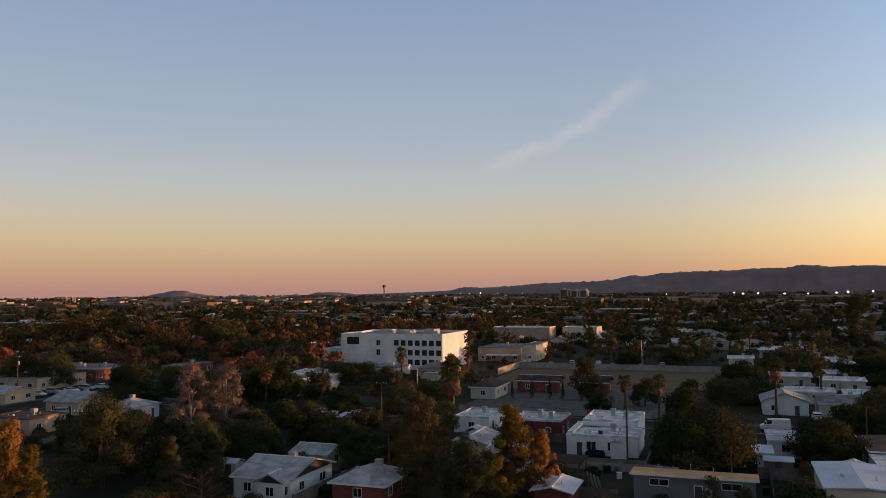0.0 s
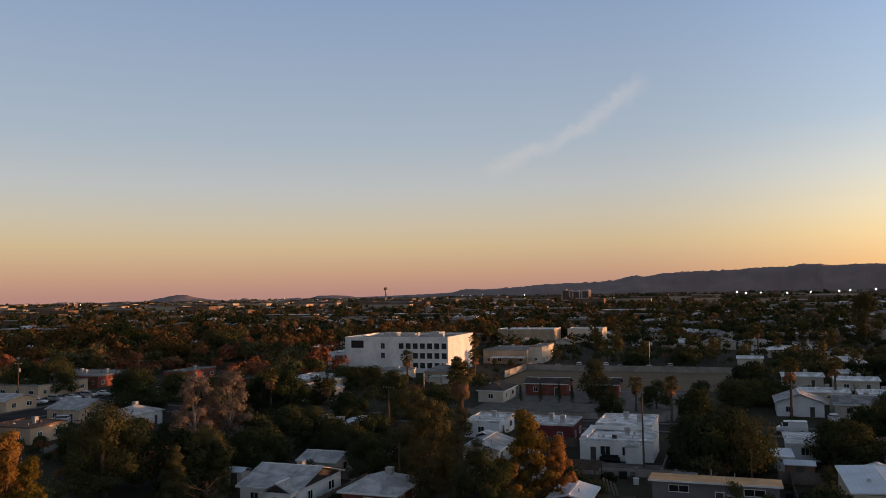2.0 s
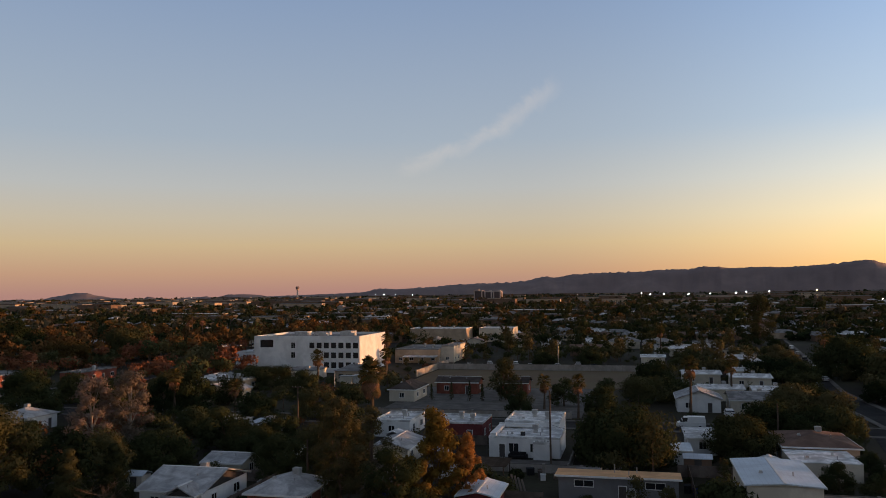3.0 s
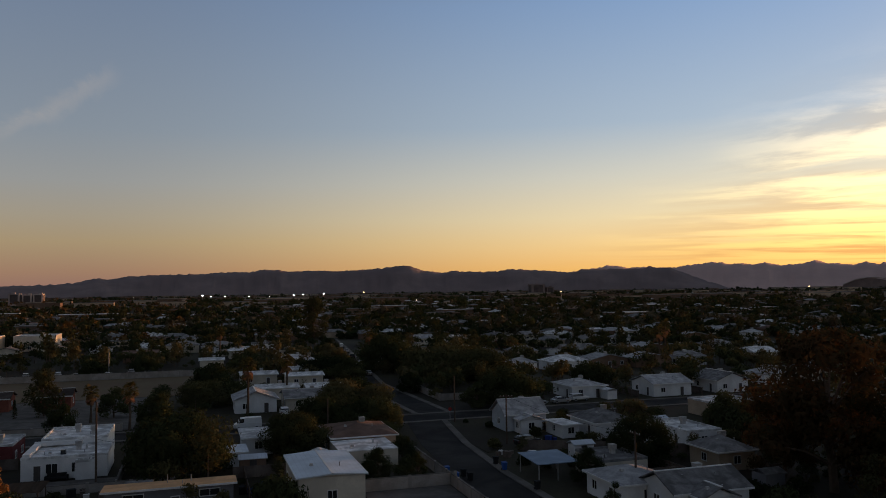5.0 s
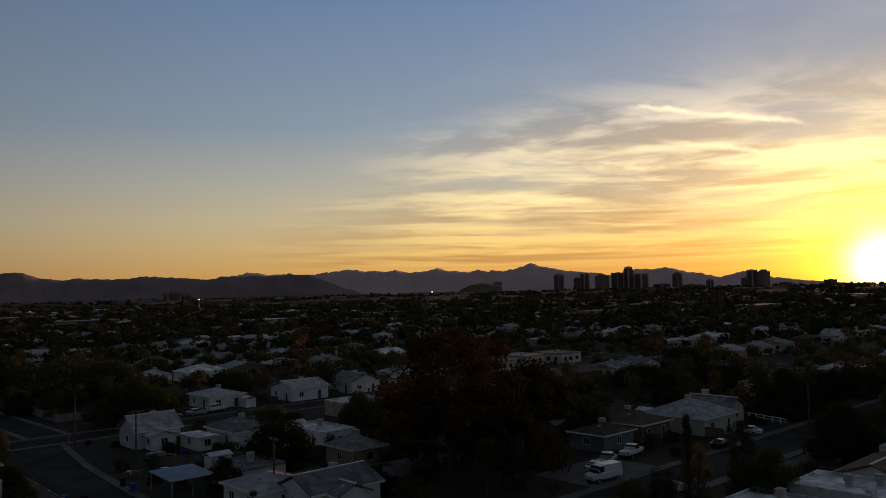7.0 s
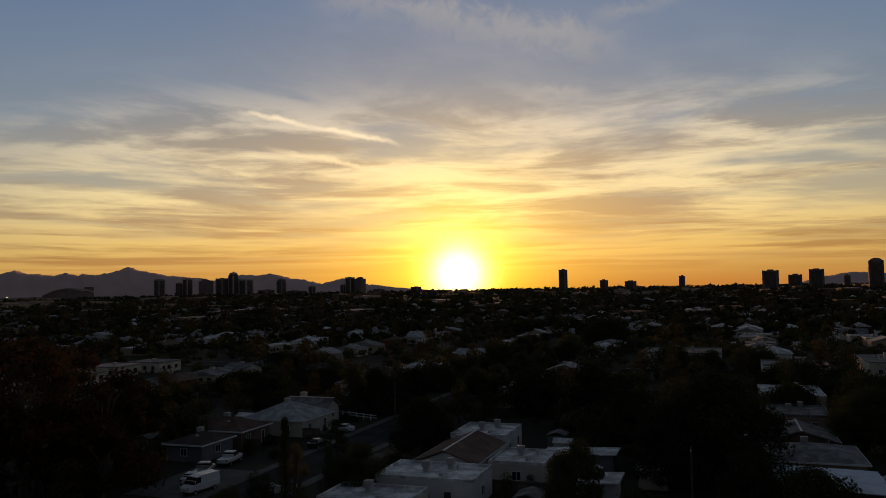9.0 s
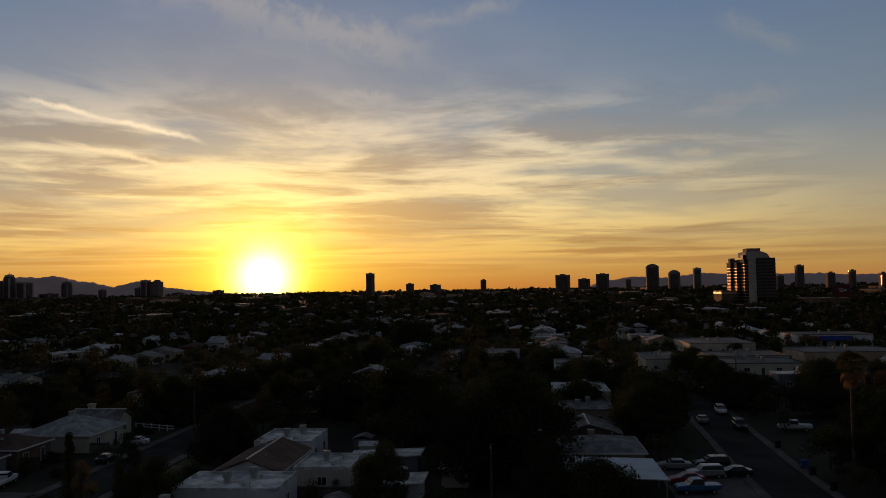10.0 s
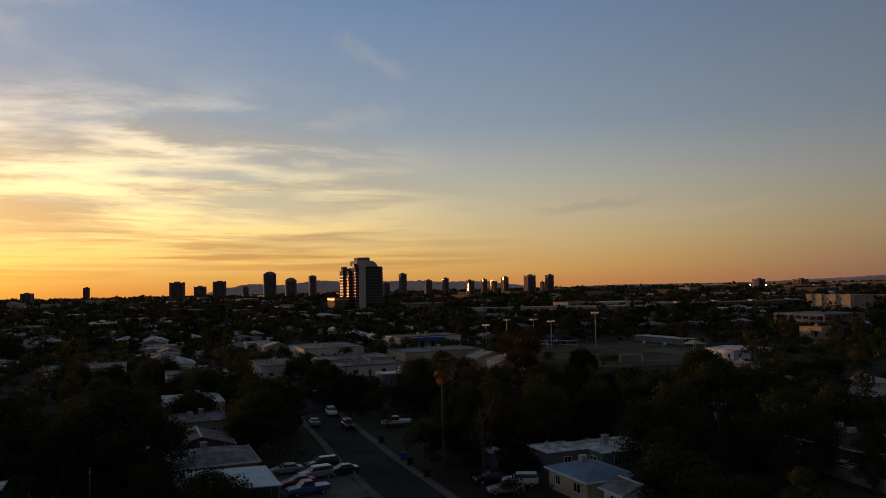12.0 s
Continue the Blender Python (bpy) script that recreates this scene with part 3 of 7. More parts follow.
def roof_shape(kind, w, d, z, rise, over=0.45, th=0.16):
    """Roof solid over a w x d plan with eaves at z. hip, gable_x (ridge along x), gable_y, flat or lean."""
    a, b = w / 2 + over, d / 2 + over
    s = Shape()
    lo, hi = z - th, z
    base = [(-a, -b), (a, -b), (a, b), (-a, b)]
    if kind == "hip":
        if w >= d:
            r = [(-a + b, 0), (a - b, 0)] if a > b + 0.05 else [(-0.05, 0), (0.05, 0)]
            top = [(0, 1, 5, 4), (1, 2, 5), (2, 3, 4, 5), (3, 0, 4)]
        else:
            r = [(0, -b + a), (0, b - a)]
            top = [(0, 1, 4), (1, 2, 5, 4), (2, 3, 5), (3, 0, 4, 5)]
        p = [(x, y, hi) for x, y in base] + [(x, y, hi + rise) for x, y in r] + [(x, y, lo) for x, y in base]
        s.solid(p, top + [(0, 6, 7, 1), (1, 7, 8, 2), (2, 8, 9, 3), (3, 9, 6, 0), (9, 8, 7, 6)])
    elif kind in ("gable_x", "gable_y"):
        if kind == "gable_x":
            e = [(-a, -b), (-a, 0), (-a, b), (a, -b), (a, 0), (a, b)]
        else:
            e = [(b2, a2) for a2, b2 in ((-b, -a), (-b, 0), (-b, a), (b, -a), (b, 0), (b, a))]
        zz = [0, rise, 0, 0, rise, 0]
        p = [(x, y, hi + q) for (x, y), q in zip(e, zz)] + [(x, y, hi + q - th) for (x, y), q in zip(e, zz)]
        s.solid(p, [(0, 3, 4, 1), (1, 4, 5, 2), (6, 7, 10, 9), (7, 8, 11, 10), (0, 6, 9, 3), (2, 5, 11, 8), (0, 1, 7, 6), (1, 2, 8, 7), (3, 9, 10, 4), (4, 10, 11, 5)])
    elif kind == "lean":
        p = [(-a, -b, hi), (a, -b, hi), (a, b, hi - rise), (-a, b, hi - rise)]
        s.solid(p + [(x, y, q - th) for x, y, q in p], [(0, 1, 2, 3), (7, 6, 5, 4), (0, 4, 5, 1), (1, 5, 6, 2), (2, 6, 7, 3), (3, 7, 4, 0)])
    return s


VENTS = {}


def roof_details(t, kind, w, d, h, rise, over):
    """Fascia boards, ridge caps and vent pipes."""
    if not VENTS:
        VENTS["pipe"] = Shape().tube([(0, 0, -0.3), (0, 0, 0.45), (0, 0, 0.5)], [0.07, 0.07, 0.11], 7).mesh("vent_pipe", [MAT["steel"]])
        VENTS["hood"] = Shape().solid([(-.25, -.25, 0), (.25, -.25, 0), (.25, .25, 0), (-.25, .25, 0), (-.16, -.16, .3), (.16, -.16, .3), (.16, .16, .3), (-.16, .16, .3)],
                                      [(4, 5, 6, 7), (0, 1, 5, 4), (1, 2, 6, 5), (2, 3, 7, 6), (3, 0, 4, 7)]).mesh("roof_vent", [MAT["cooler"]])
    a, b = w / 2 + over, d / 2 + over
    z0, z1 = h - 0.16, h + 0.075
    if kind == "hip":
        r = Shape()
        for q, z in ((0.03, z0), (0.03, z1), (-0.05, z1), (-0.05, z0)):
            r.v += [(-a - q, -b - q, z), (a + q, -b - q, z), (a + q, b + q, z), (-a - q, b + q, z)]
        for k in range(4):
            r.f += [(4 * k + j, 4 * k + (j + 1) % 4, (4 * k + 4 + (j + 1) % 4) % 16, (4 * k + 4 + j) % 16) for j in range(4)]
        r.m = [0] * len(r.f)
        part("fascia", r, "trim", t)
        lift = 0.55
    elif kind == "gable_x":
        for sg in (-1, 1):
            part("fascia", Shape().box(-a, a, sg * b - 0.03, sg * b + 0.03, z0, z1), "trim", t)
        part("ridge_cap", Shape().box(-a, a, -0.14, 0.14, h + rise + 0.0, h + rise + 0.1), "trim", t)
        lift = 0.5
    elif kind == "gable_y":
        for sg in (-1, 1):
            part("fascia", Shape().box(sg * a - 0.03, sg * a + 0.03, -b, b, z0, z1), "trim", t)
        part("ridge_cap", Shape().box(-0.14, 0.14, -b, b, h + rise + 0.0, h + rise + 0.1), "trim", t)
        lift = 0.5
    elif kind == "lean":
        part("fascia", Shape().box(-a, a, -b - 0.03, -b + 0.03, z0, z1), "trim", t)
        return
    else:
        lift = 0.0
    part("vent_pipe", VENTS["pipe"], "steel", t, at=Matrix.Translation((w * 0.2, -d * 0.2, h + rise * lift * (1 if kind != "flat" else 0) + 0.1)))
    part("roof_vent", VENTS["hood"], "cooler", t, at=Matrix.Translation((-w * 0.22, -d * 0.12, h + rise * (lift + 0.1) * (1 if kind != "flat" else 0) + 0.05)))


def house(name, x0, x1, y0, y1, h, kind, wall, roof, label, rise=1.3, coolers=1, wins=True, gable="", category="house", over=0.45, parapet=0.35, record=True):
    """A low house on the plot x0..x1, y0..y1: walls, roof, windows on all sides, a door and rooftop coolers."""
    cx, cy, w, d = (x0 + x1) / 2, (y0 + y1) / 2, x1 - x0, y1 - y0
    t = thing(name, label, category, Matrix.Translation((cx, cy, 0)))
    if record:
        BUSY.append((x0 - 0.6, x1 + 0.6, y0 - 0.6, y1 + 0.6))
    s = Shape().box(-w / 2, w / 2, -d / 2, d / 2, -0.1, h - 0.05 if kind != "flat" else h)
    if kind == "lean":        # the walls follow the slope of the roof
        zf, zb = h - 0.12 - rise * over / (d + 2 * over), h - 0.12 - rise * (d + over) / (d + 2 * over)
        s = Shape().solid([(x, y, z) for x, y, z in ((-w / 2, -d / 2, -0.1), (w / 2, -d / 2, -0.1), (w / 2, d / 2, -0.1), (-w / 2, d / 2, -0.1), (-w / 2, -d / 2, zf), (w / 2, -d / 2, zf), (w / 2, d / 2, zb), (-w / 2, d / 2, zb))],
                          [(3, 2, 1, 0), (4, 5, 6, 7), (0, 1, 5, 4), (1, 2, 6, 5), (2, 3, 7, 6), (3, 0, 4, 7)])
    part("wall", s, wall, t)
    top = h
    if kind == "flat":
        r = Shape()
        a, b, q = w / 2 + 0.04, d / 2 + 0.04, 0.22
        r.box(-a, a, -b, -b + q, h, h + parapet), r.box(-a, a, b - q, b, h, h + parapet)
        r.box(-a, -a + q, -b + q, b - q, h, h + parapet), r.box(a - q, a, -b + q, b - q, h, h + parapet)
        r.box(-a + q, a - q, -b + q, b - q, h - 0.02, h + 0.06)
        r.box(w * 0.18, w * 0.18 + 0.3, d * 0.1, d * 0.1 + 0.3, h, h + 0.7)
        r.box(-w * 0.28, -w * 0.28 + 0.15, -d * 0.2, -d * 0.2 + 0.15, h, h + 0.55)
        part("roof", r, roof, t)
    else:
        part("roof", roof_shape(kind, w, d, h + 0.06, rise, over), roof, t)
        if kind in ("gable_x", "gable_y"):
            for sgn in (-1, 1):
                g = Shape()
                if kind == "gable_x":
                    a = sgn * w / 2
                    k = rise * (d / 2) / (d / 2 + over)
                    p = [(a, -d / 2, h - 0.1), (a, d / 2, h - 0.1), (a, 0, h + k - 0.12)]
                    q = [(x - sgn * 0.12, y, z) for x, y, z in p]
                else:
                    a = sgn * d / 2
                    k = rise * (w / 2) / (w / 2 + over)
                    p = [(-w / 2, a, h - 0.1), (w / 2, a, h - 0.1), (0, a, h + k - 0.12)]
                    q = [(x, y - sgn * 0.12, z) for x, y, z in p]
                g.solid([*p, *q], [(0, 1, 2), (5, 4, 3), (0, 3, 4, 1), (1, 4, 5, 2), (2, 5, 3, 0)])
                part("gable", g, gable or wall, t)
            top += rise * 0.75
        elif kind == "hip":
            top += rise * 0.8
    if record:
        roof_details(t, kind, w, d, h, rise, over)
    for i in range(coolers):
        u = (i + 0.5) / coolers - 0.5
        cooler(t, u * w * 0.55 + 0.1 * w, (0.08 - 0.2 * (i % 2)) * d, top - (0.15 if kind != "flat" else -0.35))
    if wins:
        for side, length, off, rz in ((0, w, d / 2, 0), (1, d, w / 2, math.pi / 2), (2, w, d / 2, math.pi), (3, d, w / 2, -math.pi / 2)):
            n = max(1, int(length // 4.2))
            for i in range(n):
                u = (i + 0.5) / n * length - length / 2
                px, py = {0: (u, -off), 1: (off, u), 2: (-u, off), 3: (-off, -u)}[side]
                if i == n // 2 and side in (0, 3) and n > 1:
                    door(t, px, py, rz)
                else:
                    window(t, px, py, rz, 1.5 if i % 2 else 1.1, 1.05, min(1.0, h - 1.6))
    return t


# ---- the big office block and the lots round it ----
def office_block():
    """Four-storey white office with rows of square windows, a loggia, and a flat roof with plant."""
    t = thing("office_building", "large white four-storey office building with rows of square dark windows", "building", Matrix.Translation((-112, 269, 0)))
    BUSY.append((-134, -90, 253, 285))
    w, d, h = 38.6, 28.0, 12.3
    s = Shape()
    # north wall left open where the loggia is
    s.box(-w / 2, w / 2, -d / 2 + 0.4, d / 2, -0.1, h - 0.9)
    s.box(-w / 2, -w / 2 + 2.2, -d / 2, -d / 2 + 0.4, -0.1, h - 0.9)
    s.box(-w / 2 + 7.2, w / 2, -d / 2, -d / 2 + 0.4, -0.1, h - 0.9)
    s.box(-w / 2 + 2.2, -w / 2 + 7.2, -d / 2, -d / 2 + 0.4, -0.1, 8.4)
    s.box(-w / 2 + 2.2, -w / 2 + 7.2, -d / 2, -d / 2 + 0.4, 11.0, h - 0.9)
    part("wall", s, "white", t)
    # shade of the open loggia, made as a dark sheet on its back
    part("loggia", Shape().box(-w / 2 + 2.2, -w / 2 + 7.2, -d / 2 + 0.38, -d / 2 + 0.43, 8.4, 11.0), "glass", t, "dark sheet for the shade in the open loggia")
    r = Shape()
    for a, b, c, e in ((-w / 2, w / 2, -d / 2, -d / 2 + 0.4), (-w / 2, w / 2, d / 2 - 0.4, d / 2), (-w / 2, -w / 2 + 0.4, -d / 2 + 0.4, d / 2 - 0.4), (w / 2 - 0.4, w / 2, -d / 2 + 0.4, d / 2 - 0.4)):
        r.box(a, b, c, e, h - 0.9, h)
    part("parapet", r, "white", t)
    part("roof", Shape().box(-w / 2 + 0.4, w / 2 - 0.4, -d / 2 + 0.4, d / 2 - 0.4, h - 0.95, h - 0.7), "greyroof", t)
    for x, y, a, b, c in ((-8, 2, 5, 4, 1.2), (2, -3, 3, 3, 1.0), (9, 3, 4, 6, 1.3), (14, -6, 2, 2, 1.1), (-2, 6, 6, 2, 0.9), (5, -9, 2, 1.5, 0.8)):
        part("roof_plant", Shape().box(x - a / 2, x + a / 2, y - b / 2, y + b / 2, h - 0.7, h - 0.4 + c), "cooler", t)
    for x in (-15, -6, 3, 12):
        part("guard_rail", Shape().box(x, x + 8, -d / 2 + 1.5, -d / 2 + 1.56, h + 0.15, h + 0.2).box(x, x + 0.06, -d / 2 + 1.5, -d / 2 + 1.56, h - 0.7, h + 0.2), "steel", t)
    for row, z in enumerate((8.2, 4.9, 1.6)):
        for i in range(7):
            if row and i < 2:
                continue
            window(t, -w / 2 + 21.5 + 2.62 * i, -d / 2, 0, 1.8, 1.9, z, False)
    for z in (8.2, 4.9):
        window(t, -w / 2 + 14.6, -d / 2, 0, 1.4, 1.9, z)
    for y in (-9, -3):
        window(t, w / 2, y, math.pi / 2, 1.6, 1.9, 1.6)
    part("entrance", Shape().box(w / 2, w / 2 + 0.06, -12.5, -9.8, 0, 2.6), "glass", t, "dark glass entrance")


office_block()
house("annex", -142, -131.8, 262, 283, 6.0, "flat", "white", "whiteroof", "low white annex beside the office block", coolers=0, category="building")
house("store_building", -92, -75, 293, 318, 5.0, "flat", "tan", "greyroof", "long tan commercial building with a pale flat roof", coolers=2, category="building")
house("store_building", -75, -70, 297, 318, 6.0, "flat", "cream", "greyroof", "cream end block of a commercial building", coolers=0, category="building")
house("tan_house", -62, -55.6, 191, 203, 2.9, "hip", "cream", "darkshingle", "cream stucco house under a dark hipped roof", 1.7, 0)
house("brick_shed", -54, -43, 207, 214, 3.0, "gable_x", "brick", "darkshingle", "long red-brick store with a dark gabled roof and white trim", 1.2, 0, category="building")
house("brick_shed", -37, -30, 207.5, 214, 3.0, "gable_x", "brick", "darkshingle", "short red-brick store with a dark gabled roof", 1.4, 0, category="building")
house("apartment_building", -118, -88, 404, 420, 7.5, "flat", "tan", "whiteroof", "two-storey tan apartment block with a flat roof", coolers=2, category="building")
house("apartment_building", -84, -66, 418, 436, 7.0, "flat", "cream", "whiteroof", "two-storey cream apartment block", coolers=1, category="building")
block_wall(-69.5, 271.5, -2, 270.5, 2.0)
block_wall(-70.5, 246, -69.6, 286, 2.2, label="long pale block wall beside the office lot")
slab("dirt_lot", -69, -1, 222, 270, "dirt", "bare dirt lot with dry weeds", "lot")
slab("parking_lot", -60, -14, 172, 221.5, "concrete", "pale paved yard behind the brick stores", "pavement", 0.03)
slab("parking_lot", -70, 0, 273, 292, "asphalt", "asphalt parking lot behind the block wall", "pavement", 0.03)
slab("parking_lot", -154, -138, 158, 200, "asphalt", "asphalt parking lot beside a road", "pavement", 0.03)
slab("parking_lot", -176, -168, 160, 186, "asphalt", "asphalt parking lot beside low tan buildings", "pavement", 0.03)
BUSY += [(-70, 0, 222, 292), (-60, -14, 172, 221), (-154, -138, 158, 200), (-182, -154, 140, 190)]

# houses along the street, space by space
house("white_house", -62.6, -54.0, 90.6, 102, 2.8, "gable_x", "white", "lightshingle", "white house with a pale gabled roof and dark gable ends", 1.7, 1, gable="darktrim")
house("house_wing", -58.0, -54.4, 89.2, 91.6, 2.7, "gable_y", "white", "lightshingle", "front wing of a white house with a dark gable", 1.1, 0, gable="darktrim")
house("brick_house", -48.8, -41.6, 92.2, 101, 2.6, "hip", "brick", "lightshingle", "small brick house under a pale hipped roof", 1.6, 1)
house("garage", -64, -58, 108, 114, 2.5, "gable_x", "cream", "lightshingle", "small garage with a pale roof behind a white house", 0.9, 0)
house("red_house", -38.5, -29.3, 142.5, 152, 3.2, "flat", "darkred", "whiteroof", "dark red flat-roofed house with a white roof", coolers=2)
stucco_house = house("white_house", -26, -14.5, 131, 141, 3.0, "flat", "white", "whiteroof", "white stucco flat-roofed house with stepped parapets", coolers=1, wins=False)
door(stucco_house, -3.6, -5.0, 0)
for wx, ww in ((-1.7, 1.5), (1.4, 0.8)):
    window(stucco_house, wx, -5.0, 0, ww, 1.3, 0.95)
for wy in (-2.5, 2.0):
    window(stucco_house, -5.75, wy, -math.pi / 2, 1.1, 1.1, 1.0)
part("parapet_step", Shape().box(-5.6, -4.6, -4.8, 4.8, 3.3, 3.75).box(-5.6, 0.6, 4.2, 4.9, 3.3, 3.9), "white", stucco_house, "stepped white parapet")
part("skylight", Shape().box(-0.9, -0.2, -2.6, -1.9, 3.0, 3.7), "glass", stucco_house, "dark rooftop box")
house("house_wing", -25, -15.5, 141.1, 152.5, 3.9, "flat", "white", "whiteroof", "taller rear block of a white stucco house", coolers=2)
house("house_porch", -18.6, -16, 129.4, 130.9, 2.5, "flat", "white", "whiteroof", "small white lean-to against a stucco house", coolers=0, wins=False, category="porch")
grey_house = house("grey_house", -12.4, 2.4, 106.2, 110.3, 3.25, "lean", "grey", "tanroof", "long dark grey house with a tan low-pitched roof", 0.25, 0, wins=False)
for wx in (-4.2, 4.6):
    window(grey_house, wx, -2.05, 0, 2.3, 0.75, 1.9)
door(grey_house, 0.6, -2.05, 0)
for vx, vy, vh in ((-0.4, 0.8, 1.0), (1.4, -0.4, 0.5), (2.4, 0.9, 0.7)):
    part("vent_pipe", Shape().tube([(vx, vy, 2.9), (vx, vy, 3.2 + vh)], [0.06, 0.06], 7), "steel", grey_house)
part("meter_cabinet", Shape().box(1.4, 2.3, -2.35, -2.05, 0.6, 1.9), "cooler", grey_house, "pale utility cabinet")
house("workshop", 9.9, 18.2, 102.4, 116.8, 3.85, "gable_y", "cream", "metalroof", "beige workshop with a broad pale metal roof", 0.3, 0, over=0.3, category="shed")
house("brown_roofed_house", 19, 29.4, 132.2, 145, 2.9, "hip", "tan", "brownshingle", "tan house under a brown hipped roof", 1.3, 1)
house("patio_cover", 18.5, 27.4, 122.5, 131.5, 2.5, "flat", "cream", "whiteroof", "patched white flat patio roof of a tan house", coolers=0, parapet=0.1, wins=False, category="porch")
house("small_white_house", 5.4, 10, 138, 150, 2.8, "lean", "white", "whiteroof", "narrow white lean-to with a corrugated roof", 0.4, 0, category="shed")
house("small_shed", 3.0, 5.2, 129.5, 136.5, 2.3, "lean", "white", "metalroof", "small pale metal-roofed shed", 0.2, 0, wins=False, category="shed")
house("red_shed", -23.2, -18.8, 96, 102.4, 2.6, "gable_y", "darkred", "metalroof", "small dark red shed with a pale roof", 0.6, 0, wins=False, category="shed")
house("little_house", -50.5, -43.5, 145, 156, 2.8, "flat", "white", "whiteroof", "small white flat-roofed house among trees", coolers=1)
house("little_house", -43, -37, 121.5, 131, 2.6, "gable_y", "cream", "lightshingle", "small cream house with a pale gabled roof", 1.1, 0)
house("gabled_house", 53.0, 61.2, 142.4, 149.6, 3.0, "gable_x", "paleblue", "lightshingle", "pale blue house with a steep pale roof", 2.5, 1)
house("house_porch", 54.6, 58.8, 139, 142.2, 2.5, "gable_y", "white", "lightshingle", "white front porch with a small gable", 0.8, 0, category="porch")
house("garden_shed", 59.8, 63.0, 132.4, 139.6, 2.4, "lean", "white", "whiteroof", "long white garden shed beside a house", 0.2, 0, category="shed")
house("hipped_house", 64.8, 72.6, 129.4, 139.6, 2.8, "hip", "white", "shingle", "white house with a grey hipped roof", 1.7, 1)
house("white_house", 83.6, 92.6, 176.4, 187, 2.9, "hip", "white", "lightshingle", "white bungalow with a pale hipped roof and a wide window", 1.3, 1)
house("flat_house", 50.8, 57.6, 101.2, 109.6, 2.8, "flat", "cream", "shingle", "low cream house with a grey flat roof", coolers=1)
house("white_house", 46.6, 54.2, 89.5, 98, 2.8, "hip", "white", "lightshingle", "small white house under a pale blue-grey hipped roof", 1.3, 0)
house("worn_house", 50.2, 60.2, 83.4, 91.0, 2.9, "gable_x", "white", "shingle", "white house with a worn grey shingle roof", 1.8, 1)
house("house_wing", 52.2, 56.6, 81.0, 83.4, 2.8, "gable_y", "white", "shingle", "front gable wing of a white house", 1.2, 0)
house("flat_house", 74, 80.6, 116, 128, 2.8, "flat", "white", "whiteroof", "white flat-roofed house among dark trees", coolers=1)
house("hipped_house", 69.4, 75.4, 101.4, 108.6, 2.8, "hip", "tan", "shingle", "tan house with a grey hipped roof and a cooler", 1.6, 1)
house("gabled_house", 103, 113.5, 172, 182, 3.0, "gable_x", "white", "lightshingle", "white house with a long pale gabled roof", 1.7, 1)
house("gabled_house", 121, 130, 172, 182.5, 3.0, "gable_y", "white", "shingle", "white gable-fronted house with a grey roof", 1.9, 1)
house("grey_house", 102.6, 110.8, 80.2, 86.8, 2.7, "hip", "grey", "darkshingle", "grey house with a dark grey hipped roof and white fascia", 1.2, 1)
house("brown_house", 113.2, 122.0, 80.2, 91, 2.9, "hip", "brown", "brownshingle", "brown stucco house under a brown hipped roof", 1.6, 1)
house("hipped_house", 125.0, 136.6, 75.4, 87.4, 2.9, "hip", "cream", "lightshingle", "cream house under a wide pale hipped roof", 2.6, 1)
chimney_house = house("chimney_house", 138.8, 144.2, 77.8, 87, 3.0, "gable_y", "cream", "shingle", "cream gabled house with a square chimney", 1.7, 0)
part("chimney", Shape().box(0.5, 1.5, 1.8, 2.8, 2.6, 5.5).box(0.4, 1.6, 1.7, 2.9, 5.3, 5.55), "cream", chimney_house, "square stucco chimney")
house("flat_house", 88.7, 97.1, 32.5, 45.0, 3.3, "flat", "white", "whiteroof", "white flat-roofed house with a big rooftop cooler", coolers=2)
house("gabled_house", 99.6, 114.2, 35.5, 44, 2.9, "gable_x", "white", "brownshingle", "white house with a brown gabled roof", 1.7, 1)
house("flat_house", 116.6, 127, 35.8, 44.6, 3.3, "flat", "white", "whiteroof", "pale flat-roofed house with rooftop coolers", coolers=2)
house("flat_house", 100.8, 109.6, 26.5, 34, 3.0, "flat", "cream", "whiteroof", "small cream flat-roofed house", coolers=1)
house("flat_house", 77.5, 84.4, 36.5, 47, 3.3, "flat", "cream", "whiteroof", "cream flat-roofed house beside a white one", coolers=1)
house("garage", 111, 115.2, 19, 28.6, 2.8, "lean", "grey", "whiteroof", "narrow garage with a pale roof", 0.4, 0, wins=False, category="shed")
house("garage", 95, 100.2, 16.8, 21.4, 2.8, "lean", "white", "whiteroof", "small white garage with a lean-to roof", 0.3, 0, wins=False, category="shed")
house("garage", 104, 110.2, 11, 15, 2.8, "lean", "cream", "whiteroof", "small cream garage with a pale roof", 0.3, 0, wins=False, category="shed")
house("hipped_house", 112.4, 124, -12.6, -1.2, 2.8, "hip", "tan", "shingle", "tan house with a grey hipped roof", 1.4, 1)
house("gabled_house", 126, 136, -11, -1.5, 2.9, "gable_x", "brown", "shingle", "brown house with a grey gabled roof", 1.5, 1)
house("flat_house", 172, 188, -15, -3, 3.2, "flat", "tan", "whiteroof", "long tan house with a white flat roof", coolers=2)
house("flat_house", 148, 160, -13, -2, 3.0, "flat", "tan", "shingle", "tan flat-roofed house with coolers", coolers=2)
house("flat_house", 97.5, 104, -56.6, -50.2, 2.8, "flat", "grey", "whiteroof", "dark grey house with a flat white roof", coolers=0, parapet=0.08)
house("house_wing", 93.8, 103, -66.5, -56.8, 2.8, "flat", "grey", "whiteroof", "white-roofed dark wing of a flat house", coolers=1, parapet=0.08)
